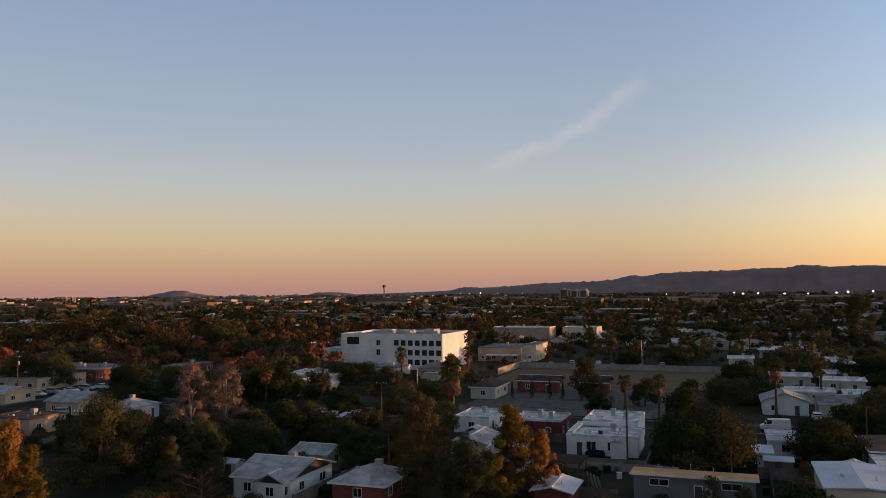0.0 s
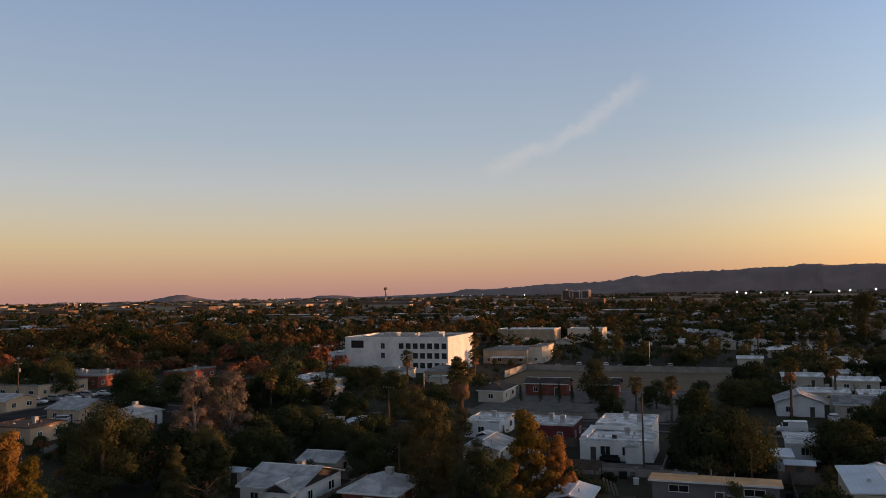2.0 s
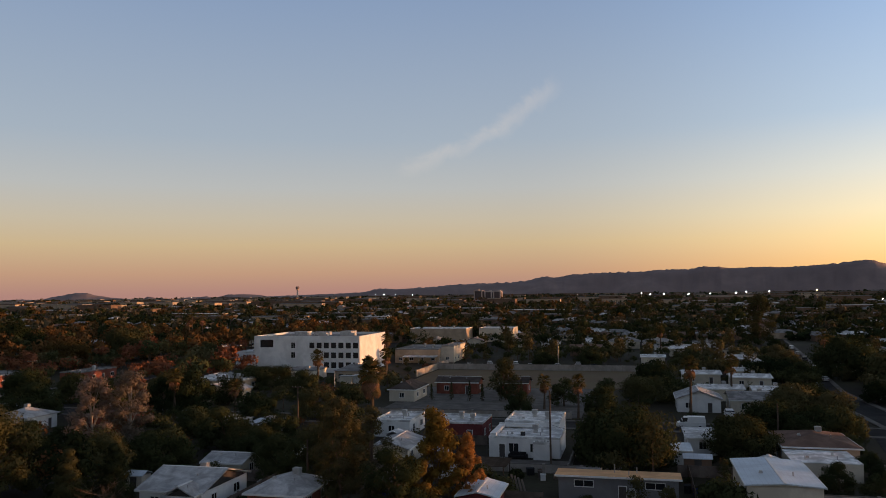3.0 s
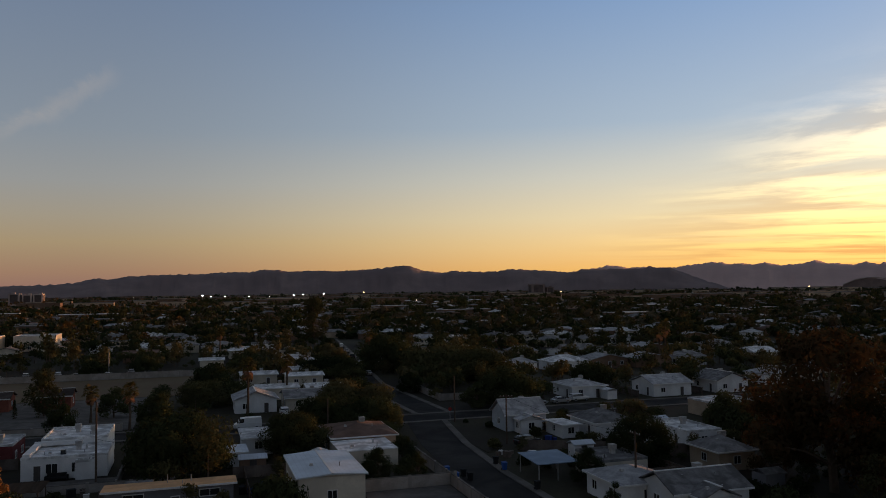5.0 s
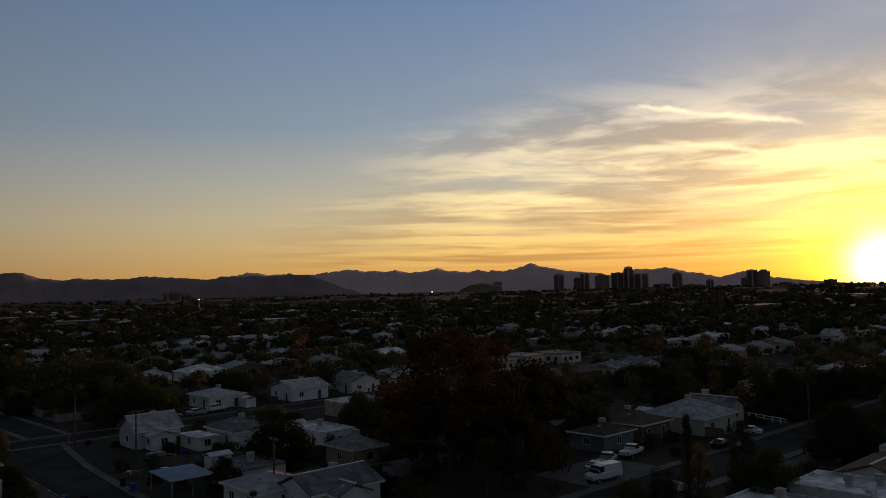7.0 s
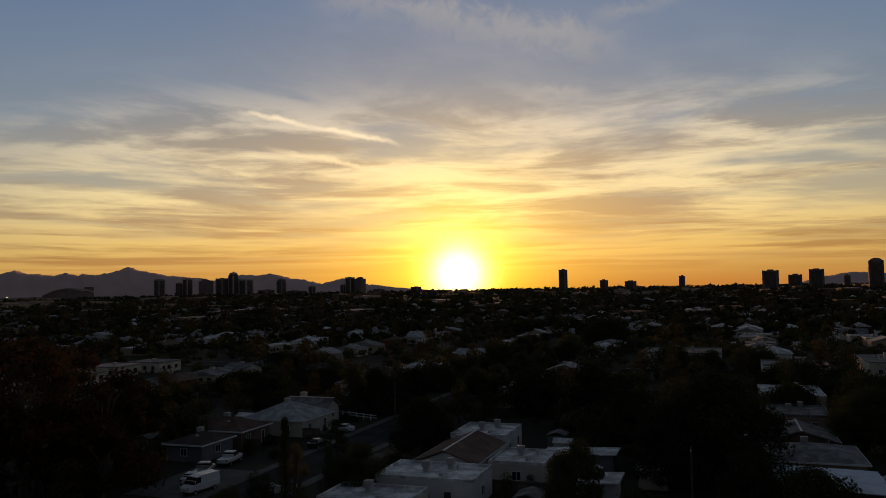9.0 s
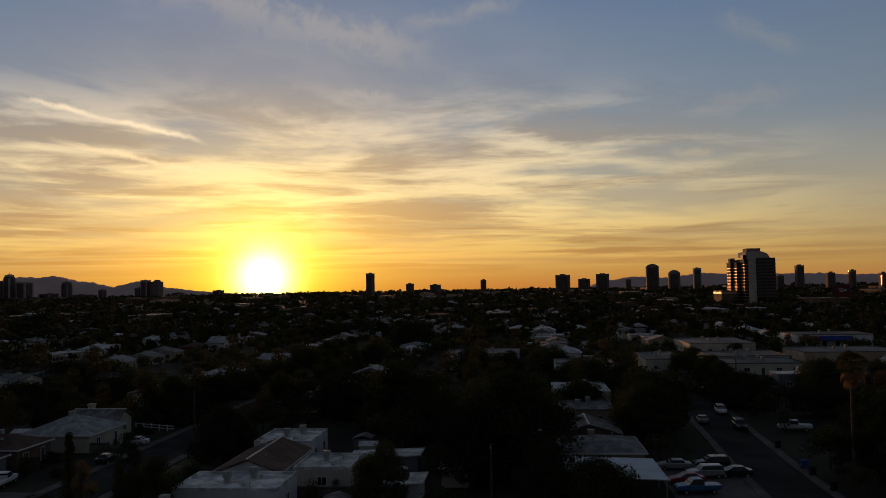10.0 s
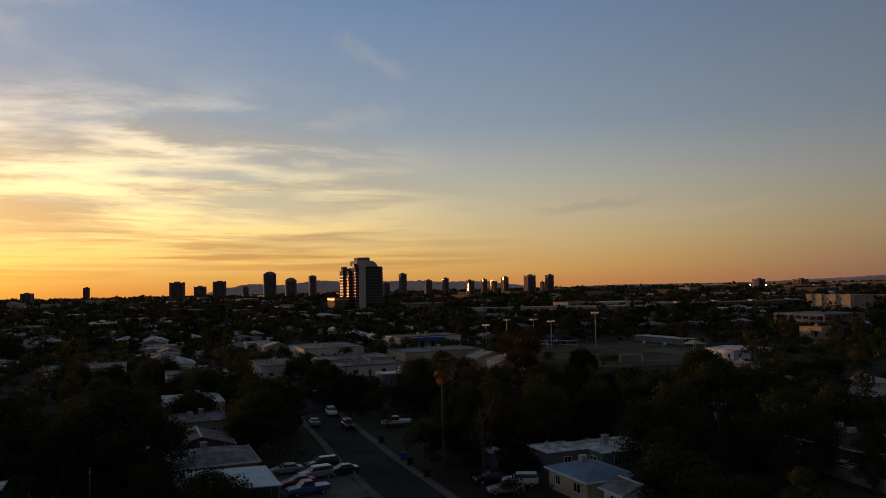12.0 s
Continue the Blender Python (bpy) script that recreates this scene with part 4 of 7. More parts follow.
house("hipped_house", 81.6, 90.8, -53.6, -46.6, 2.7, "hip", "tan", "bluemetal", "tan bungalow under a pale blue-grey hipped roof", 1.3, 1)
house("garage", 75.6, 79.6, -52.4, -47.6, 2.4, "gable_x", "white", "shingle", "small white garage with a gabled roof", 1.0, 0, category="shed")
house("hipped_house", 77, 91.5, -98, -88, 2.8, "hip", "brown", "darkshingle", "dark house under a wide dark hipped roof", 1.5, 2)
house("garden_shed", 88.6, 92, -82.8, -79.6, 2.3, "gable_x", "cream", "lightshingle", "small cream garden shed by a wall", 0.8, 0, wins=False, category="shed")
house("garden_shed", 94, 98.6, -85, -79.4, 2.2, "lean", "grey", "bluemetal", "grey shed with a blue-grey metal roof in a garden", 0.3, 0, wins=False, category="shed")
house("store_building", 252, 272, 4, 27, 4.6, "flat", "white", "greyroof", "white commercial building with a flat roof", coolers=3, category="building")
house("store_building", 223, 237, -22, -6, 4.2, "flat", "white", "greyroof", "white flat-roofed store on a corner", coolers=2, category="building")
house("store_building", 238, 262, -44.5, -33, 3.8, "flat", "cream", "greyroof", "pale flat-roofed store by the road", coolers=2, category="building")
house("school_building", 295, 325, -81, -58, 3.9, "flat", "cream", "greyroof", "long low school block with pale parapets", coolers=3, category="building")
house("school_building", 230, 247, -75, -53, 3.1, "flat", "cream", "greyroof", "low cream school block with rooftop coolers", coolers=4, category="building")
house("school_building", 247.3, 266, -77, -54, 3.6, "flat", "cream", "greyroof", "stepped cream school block with rooftop coolers", coolers=3, category="building", wins=False)
house("school_building", 198, 205, -73, -58, 3.8, "flat", "grey", "whiteroof", "small dark school block with a white roof", coolers=1, category="building", parapet=0.12)
school = house("school_hall", 320, 340, -132.5, -104, 5.0, "flat", "white", "greyroof", "white two-storey school hall with blue canopies", coolers=2, category="building", wins=False)
for y0, y1, key, say in ((-6.0, 6.0, "bluetarp", "blue canopy"), (6.4, 13.4, "darkred", "red canopy")):
    part("canopy", Shape().solid([(-13.4, y0, 3.3), (-13.4, y1, 3.3), (-10.05, y1, 4.6), (-10.05, y0, 4.6), (-13.4, y0, 3.1), (-13.4, y1, 3.1), (-10.05, y1, 3.1), (-10.05, y0, 3.1)], [(0, 1, 2, 3), (7, 6, 5, 4), (0, 4, 5, 1), (1, 5, 6, 2), (2, 6, 7, 3), (3, 7, 4, 0)]), key, school, say)
for v in (-12.5, -9.0, -4.0, -1.0, 4.0, 8.0, 12.0):
    part("doorway", Shape().box(-10.06, -9.9, v - 0.75, v + 0.75, 0.1, 2.7), "glass", school, "dark glazed doorway")
house("school_building", 266.5, 288, -119, -88, 2.9, "flat", "tan", "greyroof", "tan school block with blank walls", coolers=2, category="building", wins=False)
house("warehouse", 206, 219, -197, -181, 3.2, "gable_x", "white", "whiteroof", "long white warehouse with a low roof", 0.5, 0, category="building")
house("covered_walk", 266, 300, -216, -209, 2.4, "flat", "grey", "whiteroof", "long low covered walk beyond the playing field", coolers=0, category="shelter", wins=False, parapet=0.12)
house("tan_house", -181, -168.5, 148, 157, 2.8, "gable_x", "tan", "lightshingle", "tan house with a low pale roof beside a car park", 1.2, 0)
house("store_building", -205, -184, 172, 190, 3.2, "flat", "tan", "greyroof", "low tan shop building with a pale flat roof", coolers=3, category="building")
house("store_building", -214, -186, 196, 214, 3.4, "flat", "brick", "greyroof", "low brick shop building with a pale flat roof", coolers=3, category="building")
house("store_building", -176, -169, 214, 232, 3.2, "flat", "brick", "shingle", "low brick building behind the car park", coolers=1, category="building")
house("flat_house", -138, -127, 117, 126, 3.0, "flat", "tan", "brownshingle", "low tan house with a brown flat roof", coolers=1)
slab("yard_slab", -123, -116.5, 112, 122, "concrete", "pale concrete yard beside a brown-roofed house", "pavement", 0.06)
house("flat_house", -125, -108, 202, 220, 3.0, "flat", "tan", "whiteroof", "wide tan flat-roofed building among trees", coolers=2, category="building")
for a, b, c, d, hh in ((12, 22, 203, 211, 2.9), (24, 33, 201, 209, 2.9), (10, 20, 236, 245, 3.0), (-1, 7, 292, 300, 3.0), (22, 32, 228, 236, 3.0), (24, 33, 246, 254, 3.0)):
    house("trailer_home", a, b, c, d, hh, "gable_x", "cream", "whiteroof", "long white mobile home with a low roof", 0.6, 1)
house("gabled_house", 6, 15, 184, 194, 2.9, "gable_y", "white", "lightshingle", "white gable-fronted house with a porch beside palms", 1.8, 0)
house("gabled_house", 17, 28, 184, 194, 2.8, "gable_x", "cream", "shingle", "cream house with a worn grey roof", 1.3, 1)


def carport(x0, x1, y0, y1, z, roof, label):
    """A flat sheet roof on thin posts."""
    t = thing("carport", label, "carport", Matrix.Translation(((x0 + x1) / 2, (y0 + y1) / 2, 0)))
    BUSY.append((x0, x1, y0, y1))
    w, d = (x1 - x0) / 2, (y1 - y0) / 2
    part("roof", Shape().solid([(-w, -d, z - 0.15), (w, -d, z - 0.15), (w, d, z + 0.15), (-w, d, z + 0.15), (-w, -d, z - 0.25), (w, -d, z - 0.25), (w, d, z + 0.05), (-w, d, z + 0.05)],
                               [(0, 1, 2, 3), (7, 6, 5, 4), (0, 4, 5, 1), (1, 5, 6, 2), (2, 6, 7, 3), (3, 7, 4, 0)]), roof, t)
    me = Shape().box(-0.06, 0.06, -0.06, 0.06, -0.1, z - 0.1).mesh("post", [MAT["steel"]])
    for a in (-w + 0.3, 0, w - 0.3):
        for b in (-d + 0.3, d - 0.3):
            part("post", me, "steel", t, at=Matrix.Translation((a, b, 0)))


carport(42.7, 49, 104.8, 112, 2.6, "bluemetal", "open carport with a blue-grey metal sheet roof")
carport(98.5, 110.5, -13.4, -1.2, 2.6, "metalroof", "wide carport with a pale metal roof")
carport(-83, -76.4, 139.6, 146, 2.5, "whiteroof", "white metal shelter over parked campers")
carport(-74.6, -70.4, 139, 147, 2.4, "metalroof", "pale metal shelter over parked campers")
carport(-88, -75, 288, 292.5, 2.8, "whiteroof", "long white parking shelter")

# walls and yards
block_wall(19, 108.2, 31.9, 108.2, 1.7)
block_wall(31.3, 94, 31.3, 127, 1.6, label="pale block wall along the pavement")
slab("yard_slab", 19, 31, 92, 108, "concrete", "pale concrete yard beside a workshop", "pavement", 0.06)
slab("driveway", -27, -13, 122.5, 129.3, "concrete", "concrete yard before a white house", "pavement", 0.06)
block_wall(-27, 121, -5, 121, 1.3)
block_wall(-12.4, 121, -12.4, 140, 1.4)
block_wall(53.5, 186, 53.5, 224, 1.7)
block_wall(53.5, 186, 72, 186, 1.7)
block_wall(70, -81.4, 92.6, -85.4, 1.6, label="long pale block wall in a dark garden")
block_wall(-58, 171.2, -16, 171.2, 1.4, label="low grey block wall along the yard")
slab("lawn", 100, 131, 45.6, 57, "lawn", "brown lawn crossed by paths", "lawn", 0.04)
for gx in (114.2, 128.6):
    slab("garden_path", gx, gx + 1.6, 45.6, 56.9, "concrete", "concrete garden path across a lawn", "path", 0.07)
slab("driveway", 128.6, 134, 67.8, 75, "concrete", "concrete driveway", "pavement", 0.07)
slab("driveway", 97, 118, -25.0, -14.2, "concrete", "concrete driveway full of parked cars", "pavement", 0.07)
slab("driveway", 84, 100, 67.8, 79, "concrete", "concrete driveway with work vehicles", "pavement", 0.07)
slab("yard", 43.2, 52, 126, 136, "ground", "bare dark dirt front yard", "yard", 0.05)
slab("sports_court", 229, 256, -193, -180, "concrete", "pale concrete ball court beside a playing field", "court", 0.09)
slab("sports_field", 206, 300, -205, -136, "lawn", "wide school playing field with dry grass", "field", 0.04)
slab("lawn", -76, -66, 74, 90, "lawn", "dark green garden lawn", "lawn", 0.04)
BUSY += [(222, 292, -205, -132), (19, 31, 92, 108), (-27, -13, 121, 130), (97, 118, -25, -14), (84, 100, 68, 79), (46, 58, 126, 136)]


def wood_fence(x0, y0, x1, y1, h=1.7):
    """A weathered board fence on posts with two rails."""
    n = math.hypot(x1 - x0, y1 - y0)
    t = thing("board_fence", "weathered grey-brown board fence between gardens", "fence", Matrix.Translation((x0, y0, 0)) @ Matrix.Rotation(math.atan2(y1 - y0, x1 - x0), 4, "Z"), group="garden fences")
    part("panel", Shape().box(0, n, -0.02, 0.02, 0.05, h), "fence", t)
    for z in (0.4, h - 0.3):
        part("rail", Shape().box(0, n, 0.021, 0.07, z, z + 0.09), "wood", t)
    me = Shape().box(-0.06, 0.06, 0.02, 0.14, -0.2, h + 0.1).mesh("post", [MAT["wood"]])
    k = max(1, int(n // 4))
    for i in range(k + 1):
        part("post", me, "wood", t, at=Matrix.Translation((n * i / k, 0, 0)))


for fx0, fy0, fx1, fy1 in ((-52, 88, -52, 108), (-68, 108, -52, 108), (-39, 104, -39, 120), (-27, 103, -14, 103), (4.5, 102, 4.5, 122), (3, 122, 18, 122), (48, 100.5, 62, 100.5), (62.5, 90, 62.5, 112),
                           (49, 126, 72, 113.5), (64, 112.5, 80, 112.5), (84, 138, 84, 156), (99, 172, 99, 192), (116, 171, 116, 190), (114, 77, 114, 92), (125.2, 72, 125.2, 92), (97.5, 22, 97.5, 45), (116, 24, 116, 35),
                           (85.2, 30, 85.2, 48), (110, 5, 125, 5), (125, -14, 125, 4), (140, -15, 140, 2), (91.8, -45, 91.8, -68), (104, -48, 104, -70), (75, -64, 92, -70), (92.5, -84, 92.5, -104), (-46, 140, -28, 140), (-42, 118, -28, 118)):
    wood_fence(fx0, fy0, fx1, fy1)


def garden_shed(x, y, rz, w, d, h, wall, roof):
    t = thing("garden_shed", "small garden shed with a pale metal roof", "shed", Matrix.Translation((x, y, 0)) @ Matrix.Rotation(radians(rz), 4, "Z"), group="garden sheds")
    BUSY.append((x - w / 2, x + w / 2, y - d / 2, y + d / 2))
    part("wall", Shape().box(-w / 2, w / 2, -d / 2, d / 2, -0.1, h), wall, t)
    part("roof", roof_shape("gable_x", w, d, h + 0.12, 0.5, 0.2, 0.1), roof, t)
    part("door", Shape().box(-0.5, 0.5, -d / 2 - 0.04, -d / 2, 0, 1.9), "door", t)


for k, (sx, sy) in enumerate(((-70, 101), (-35, 108), (-30, 116), (6, 126), (16, 126), (-9, 114), (56, 118), (66, 116), (60, 95), (80, 134), (92, 168 + 6), (110, 96), (121, 95), (133, 92), (90, 26), (104, 21), (122, 28), (128, 30),
                              (118, 2), (132, 3), (145, -17 + 9), (106, -46), (90, -74), (104, -62), (86, -104), (-44, 160 - 22), (-57, 124), (-33, 125), (74, 108), (70, 92))):
    garden_shed(sx, sy, (k * 37) % 3 * 90, 2.6 + 0.4 * (k % 4), 2.2 + 0.3 * (k % 3), 2.0, ("cream", "grey", "white", "brown")[k % 4], ("metalroof", "whiteroof", "shingle")[k % 3])


def picket_fence(x0, y0, x1, y1):
    t = thing("picket_fence", "low white rail fence along a front garden", "fence", Matrix.Translation((x0, y0, 0)) @ Matrix.Rotation(math.atan2(y1 - y0, x1 - x0), 4, "Z"))
    n = math.hypot(x1 - x0, y1 - y0)
    for z in (0.45, 0.95):
        part("rail", Shape().box(0, n, -0.04, 0.04, z, z + 0.14), "trim", t)
    me = Shape().box(-0.07, 0.07, -0.07, 0.07, -0.1, 1.2).mesh("post", [MAT["trim"]])
    for i in range(int(n / 2) + 1):
        part("post", me, "trim", t, at=Matrix.Translation((i * 2, 0, 0)))


picket_fence(147.5, 78.5, 144.3, 69.5)


# ---- trees ----
def leaf_cloud(s, rng, centre, radius, n, size, squash=0.8, shell=0.55, m=0):
    """n small folded leaf clumps in a ball, denser towards its skin."""
    for _ in range(n):
        v = Vector((rng.gauss(0, 1), rng.gauss(0, 1), rng.gauss(0, 1))).normalized()
        r = radius * (shell + (1 - shell) * rng.random()) * (0.85 + 0.3 * rng.random())
        c = Vector(centre) + Vector((v.x, v.y, v.z * squash)) * r
        nrm = (v + Vector((rng.uniform(-1, 1), rng.uniform(-1, 1), rng.uniform(-0.6, 1.2))) * 0.8).normalized()
        a = nrm.cross(Vector((rng.uniform(-1, 1), rng.uniform(-1, 1), rng.uniform(-1, 1)))).normalized()
        b = nrm.cross(a)
        q = size * (0.6 + 0.8 * rng.random())
        s.face([c - a * q, c + a * q - b * q * 0.35, c + b * q * 0.75 + a * q * 0.2], m)
        s.n += [tuple((v * 0.75 + nrm * 0.45 + Vector((0, 0, 0.2))).normalized())] * 3


def crown_blobs(kind, rng):
    """Blobs of a crown for a tree of height 1 and radius 1: centre and radius, in units of radius across and height up."""
    out = []
    if kind in ("broad", "olive", "fall"):
        for i in range(15):
            a, r = rng.uniform(0, 2 * math.pi), math.sqrt(rng.random()) * 0.66
            z = 0.50 + 0.36 * (1 - r) + rng.uniform(-0.16, 0.08)
            out.append((r * math.cos(a), r * math.sin(a), z, rng.uniform(0.26, 0.42)))
        for i in range(14):
            a = 2 * math.pi * (i + rng.random()) / 14
            q = rng.uniform(0.50, 0.78)
            out.append((q * math.cos(a), q * math.sin(a), rng.uniform(0.14, 0.52), rng.uniform(0.24, 0.38)))
    elif kind in ("conifer", "cypress"):
        for i in range(16):
            z = 0.16 + 0.78 * i / 15
            r = (1 - z) * (0.95 if kind == "conifer" else 0.6)
            a = i * 2.4 + rng.uniform(-0.4, 0.4)
            out.append((r * 0.6 * math.cos(a), r * 0.6 * math.sin(a), z, 0.18 + 0.42 * (1 - z) * (1 if kind == "conifer" else 1.5)))
    elif kind == "feather":
        for i in range(46):
            z = 0.16 + 0.78 * i / 45
            a, q = i * 2.4 + rng.uniform(-0.5, 0.5), (1.04 - z) * math.sqrt(rng.random())
            out.append((q * math.cos(a), q * math.sin(a), z + rng.uniform(-0.05, 0.05), rng.uniform(0.13, 0.23)))
    elif kind in ("tall", "pale"):
        for i in range(26):
            z = 0.12 + 0.82 * i / 25
            r = 0.66 * math.sin(math.pi * min(0.98, (z * 0.82 + 0.14))) * rng.uniform(0.5, 1.1)
            a = i * 2.4 + rng.uniform(-0.6, 0.6)
            out.append((r * math.cos(a), r * math.sin(a), z, rng.uniform(0.22, 0.40)))
    elif kind == "giant":
        for i in range(46):
            a, r = rng.uniform(0, 2 * math.pi), math.sqrt(rng.random()) * 0.85
            z = rng.uniform(0.14, 0.90) - 0.22 * r * r + 0.05
            out.append((r * math.cos(a), r * math.sin(a), max(z, 0.1), rng.uniform(0.18, 0.30)))
    return out


TREES = {}
LEAF = {"broad": "leaf", "olive": "leaf_olive", "fall": "leaf_fall", "conifer": "leaf_conifer", "cypress": "leaf_conifer", "tall": "leaf_conifer",
        "feather": "leaf_feather", "pale": "leaf_pale", "giant": "leaf_giant", "bare": "palebark"}
SAYS = {"broad": "dark green broad-crowned shade tree", "olive": "olive-green bushy tree with a wide crown", "fall": "tree with rust-orange evening-lit leaves",
        "conifer": "dense dark conifer with a pointed crown", "cypress": "slim dark green cypress column", "tall": "tall dark tree with an uneven narrow crown",
        "feather": "tall amber feathery-leaved tree", "pale": "tall pale silvery tree with pinkish crown", "giant": "huge spreading tree with dark foliage, rusty and toned sunlit red",
        "bare": "leafless tree with thin pale bare branches"}


def tree_meshes(kind, variant, h, r, fine):
    """Trunk with limbs, and a crown of leaf clumps; fine: number of clumps."""
    rng = random.Random(hash((len(kind) * 7 + ord(kind[0]), variant)) % 9973)
    t, c = Shape(), Shape()
    blobs = crown_blobs(kind, rng)
    tr = 0.030 * h if kind in ("broad", "olive", "fall", "giant") else 0.018 * h
    lean = rng.uniform(-0.06, 0.06) * h
    top = 0.55 if kind in ("broad", "olive", "fall", "giant") else 0.9
    t.tube([(0, 0, -0.2), (lean * 0.3, 0, h * 0.2), (lean, lean * 0.5, h * top * 0.7), (lean, lean * 0.3, h * top)], [tr, tr * 0.8, tr * 0.5, tr * 0.2], 7)
    if kind == "bare":
        for i in range(26):
            z0 = rng.uniform(0.2, 0.8) * h
            a, q = rng.uniform(0, 6.283), rng.uniform(0.5, 1.0) * r
            e = Vector((math.cos(a) * q, math.sin(a) * q, z0 + rng.uniform(0.15, 0.32) * h))
            b = Vector((lean * z0 / h, 0, z0))
            mid = b.lerp(e, 0.5) + Vector((0, 0, -0.03 * h))
            t.tube([b, mid, e], [tr * 0.35, tr * 0.2, tr * 0.06], 4)
            for j in range(3):
                e2 = mid + Vector((rng.uniform(-0.5, 0.5) * r, rng.uniform(-0.5, 0.5) * r, rng.uniform(0.05, 0.2) * h))
                t.tube([mid, e2], [tr * 0.15, tr * 0.04], 3)
        return t, None
    for x, y, z, q in blobs[:: 2 if fine > 500 else 5]:
        t.tube([(lean * 0.6, 0, h * max(0.15, z * 0.55)), (x * r * 0.5, y * r * 0.5, h * z * 0.85), (x * r, y * r, h * z)], [tr * 0.4, tr * 0.25, tr * 0.08], 4)
    n = max(6, fine // len(blobs))
    size = 0.44 * math.sqrt(r * r * 9.0 / fine) * 2.9
    for x, y, z, q in blobs:
        leaf_cloud(c, rng, (x * r, y * r, min(z * h, h - q * r * 0.6)), q * r * 1.05, n, min(size, 1.1), 0.75 if kind != "cypress" else 1.2, 0.35 if kind in ("feather", "pale", "giant") else 0.55)
    return t, c


def tree(kind, x, y, h, r, fine=0, variant=None, label="", name="tree"):
    """A tree of height h and crown radius r; alike trees share their meshes."""
    v = variant if variant is not None else int(abs(x * 7 + y * 13)) % 3
    fine = fine or (15000 if math.hypot(x, y) < 140 else 5000 if r < 4.6 else 7500 if r < 6.4 else 11000)
    key = (kind, v, round(h / r * 2) / 2, fine)
    if key not in TREES:
        r0 = 4.0
        h0 = r0 * key[2]
        a, c = tree_meshes(kind, v, h0, r0, fine)
        TREES[key] = (a.mesh("trunk", [MAT["palebark" if kind == "pale" else "bark"]]), c.mesh("crown", [MAT[LEAF[kind]]]) if c else None, r0, h0)
    a, c, r0, h0 = TREES[key]
    rot = Euler((0, 0, (x * 1.7 + y * 2.3) % 6.283))
    t = thing(name, label or SAYS[kind], name, Matrix.LocRotScale((x, y, 0), rot, (r / r0, r / r0, h / h0)))
    part("trunk", a, "bark", t)
    if c:
        part("crown", c, "leaf", t)
    return t


# amber leaves on these two also paint the low sun's orange
tree('feather', -76, 67, 13.2, 5.2)
tree('feather', -71.5, 66, 11.0, 3.8)
tree('olive', -83, 89, 12.8, 6.2)
tree('broad', -84, 96, 10.2, 4.2)
tree('conifer', -66, 82, 9.5, 3.1)
tree('conifer', -65, 89, 8.7, 3.4)
tree('pale', -91, 119, 13.6, 4.6)
tree('pale', -87, 123, 14.4, 5.2)
tree('broad', -78, 106, 7.1, 3.9)
tree('broad', -78, 116, 4.8, 4.6)
tree('olive', -64, 122, 6.0, 5.8)
tree('broad', -65, 135, 5.8, 4.1)
tree('tall', -39, 98, 13.9, 4.3)
tree('tall', -34, 96, 13.3, 3.0)
tree('feather', -26.5, 98, 12.6, 5.8)
tree('feather', -22.8, 99, 9.6, 3.6)
tree('tall', -34, 197, 10.4, 4.3)
tree('broad', -4, 126, 9.2, 7.6)
tree('olive', 13, 137, 6.5, 6.5)
tree('olive', 0, 200, 6.1, 7.2)
tree('broad', 2, 228, 7.4, 6.2)
tree('broad', -19, 189, 6.7, 3.8)
tree('broad', -99, 162, 9.9, 6.2)
tree('broad', -106, 163, 8.6, 4.9)
tree('olive', -99, 179, 8.3, 4.4)
tree('olive', -104, 214, 6.3, 7.7)
tree('broad', -111, 215, 6.1, 6.1)
tree('broad', -87, 197, 7.0, 4.6)
tree('broad', -162, 184, 7.7, 7.0)
tree('olive', -142, 178, 7.1, 5.7)
tree('broad', -187, 181, 10.7, 6.5)
tree('broad', -196, 178, 10.0, 6.7)
tree('broad', 35, 248, 6.4, 8.1)
tree('broad', -19, 289, 5.6, 5.2)
tree('broad', -34, 283, 4.8, 5.1)
tree('broad', -27, 173, 5.5, 3.2)
tree('tall', -78, 222, 8.7, 3.4)
tree('broad', -166, 285, 8.1, 7.1)
tree('fall', -207, 257, 12.6, 9.5)
tree('fall', -296, 298, 16.6, 18.0)
tree('broad', -268, 297, 15.3, 12.9)
tree('olive', -208, 294, 14.4, 11.6)
tree('bare', -60, 80, 6.5, 3.5)
tree('olive', 27, 171.5, 7.6, 6.4)
tree('broad', 20, 155, 7.5, 4.6)
tree('broad', 26, 149, 4.6, 3.2)
tree('broad', 66, 173, 8.5, 7.9)
tree('broad', 58, 172, 5.9, 3.9)
tree('broad', 61, 108, 8.6, 5.1)
tree('broad', 48.6, 101.5, 5.0, 2.6)
tree('broad', 98, 194, 7.1, 6.2)
tree('broad', 88, 124, 7.9, 4.9)
tree('giant', 76, 87, 22.5, 10.5, 12000)
tree('giant', 78, 77, 17.0, 7.5, 9000)
tree('giant', 76, 96, 12.0, 5.5)
tree('broad', 112, 102, 12.4, 7.1)
tree('olive', 69, 233, 9.1, 13.8)
tree('broad', 57, 257, 11.8, 10.3)
tree('olive', 77, 220, 9.5, 9.1)
tree('tall', 54, 400, 24.1, 8.6)
tree('broad', 27, 110, 4.9, 1.6)
tree('broad', 22, 113, 4.8, 2.5)
tree('broad', 41, 81, 6.4, 1.3)
tree('cypress', 76, 50, 12.7, 1.8)
tree('olive', 75, 48, 10.6, 1.6)
tree('broad', 71, 50, 9.1, 1.9)
tree('broad', 87, 47, 7.8, 4.4)
tree('broad', 118, 50, 8.6, 5.4)
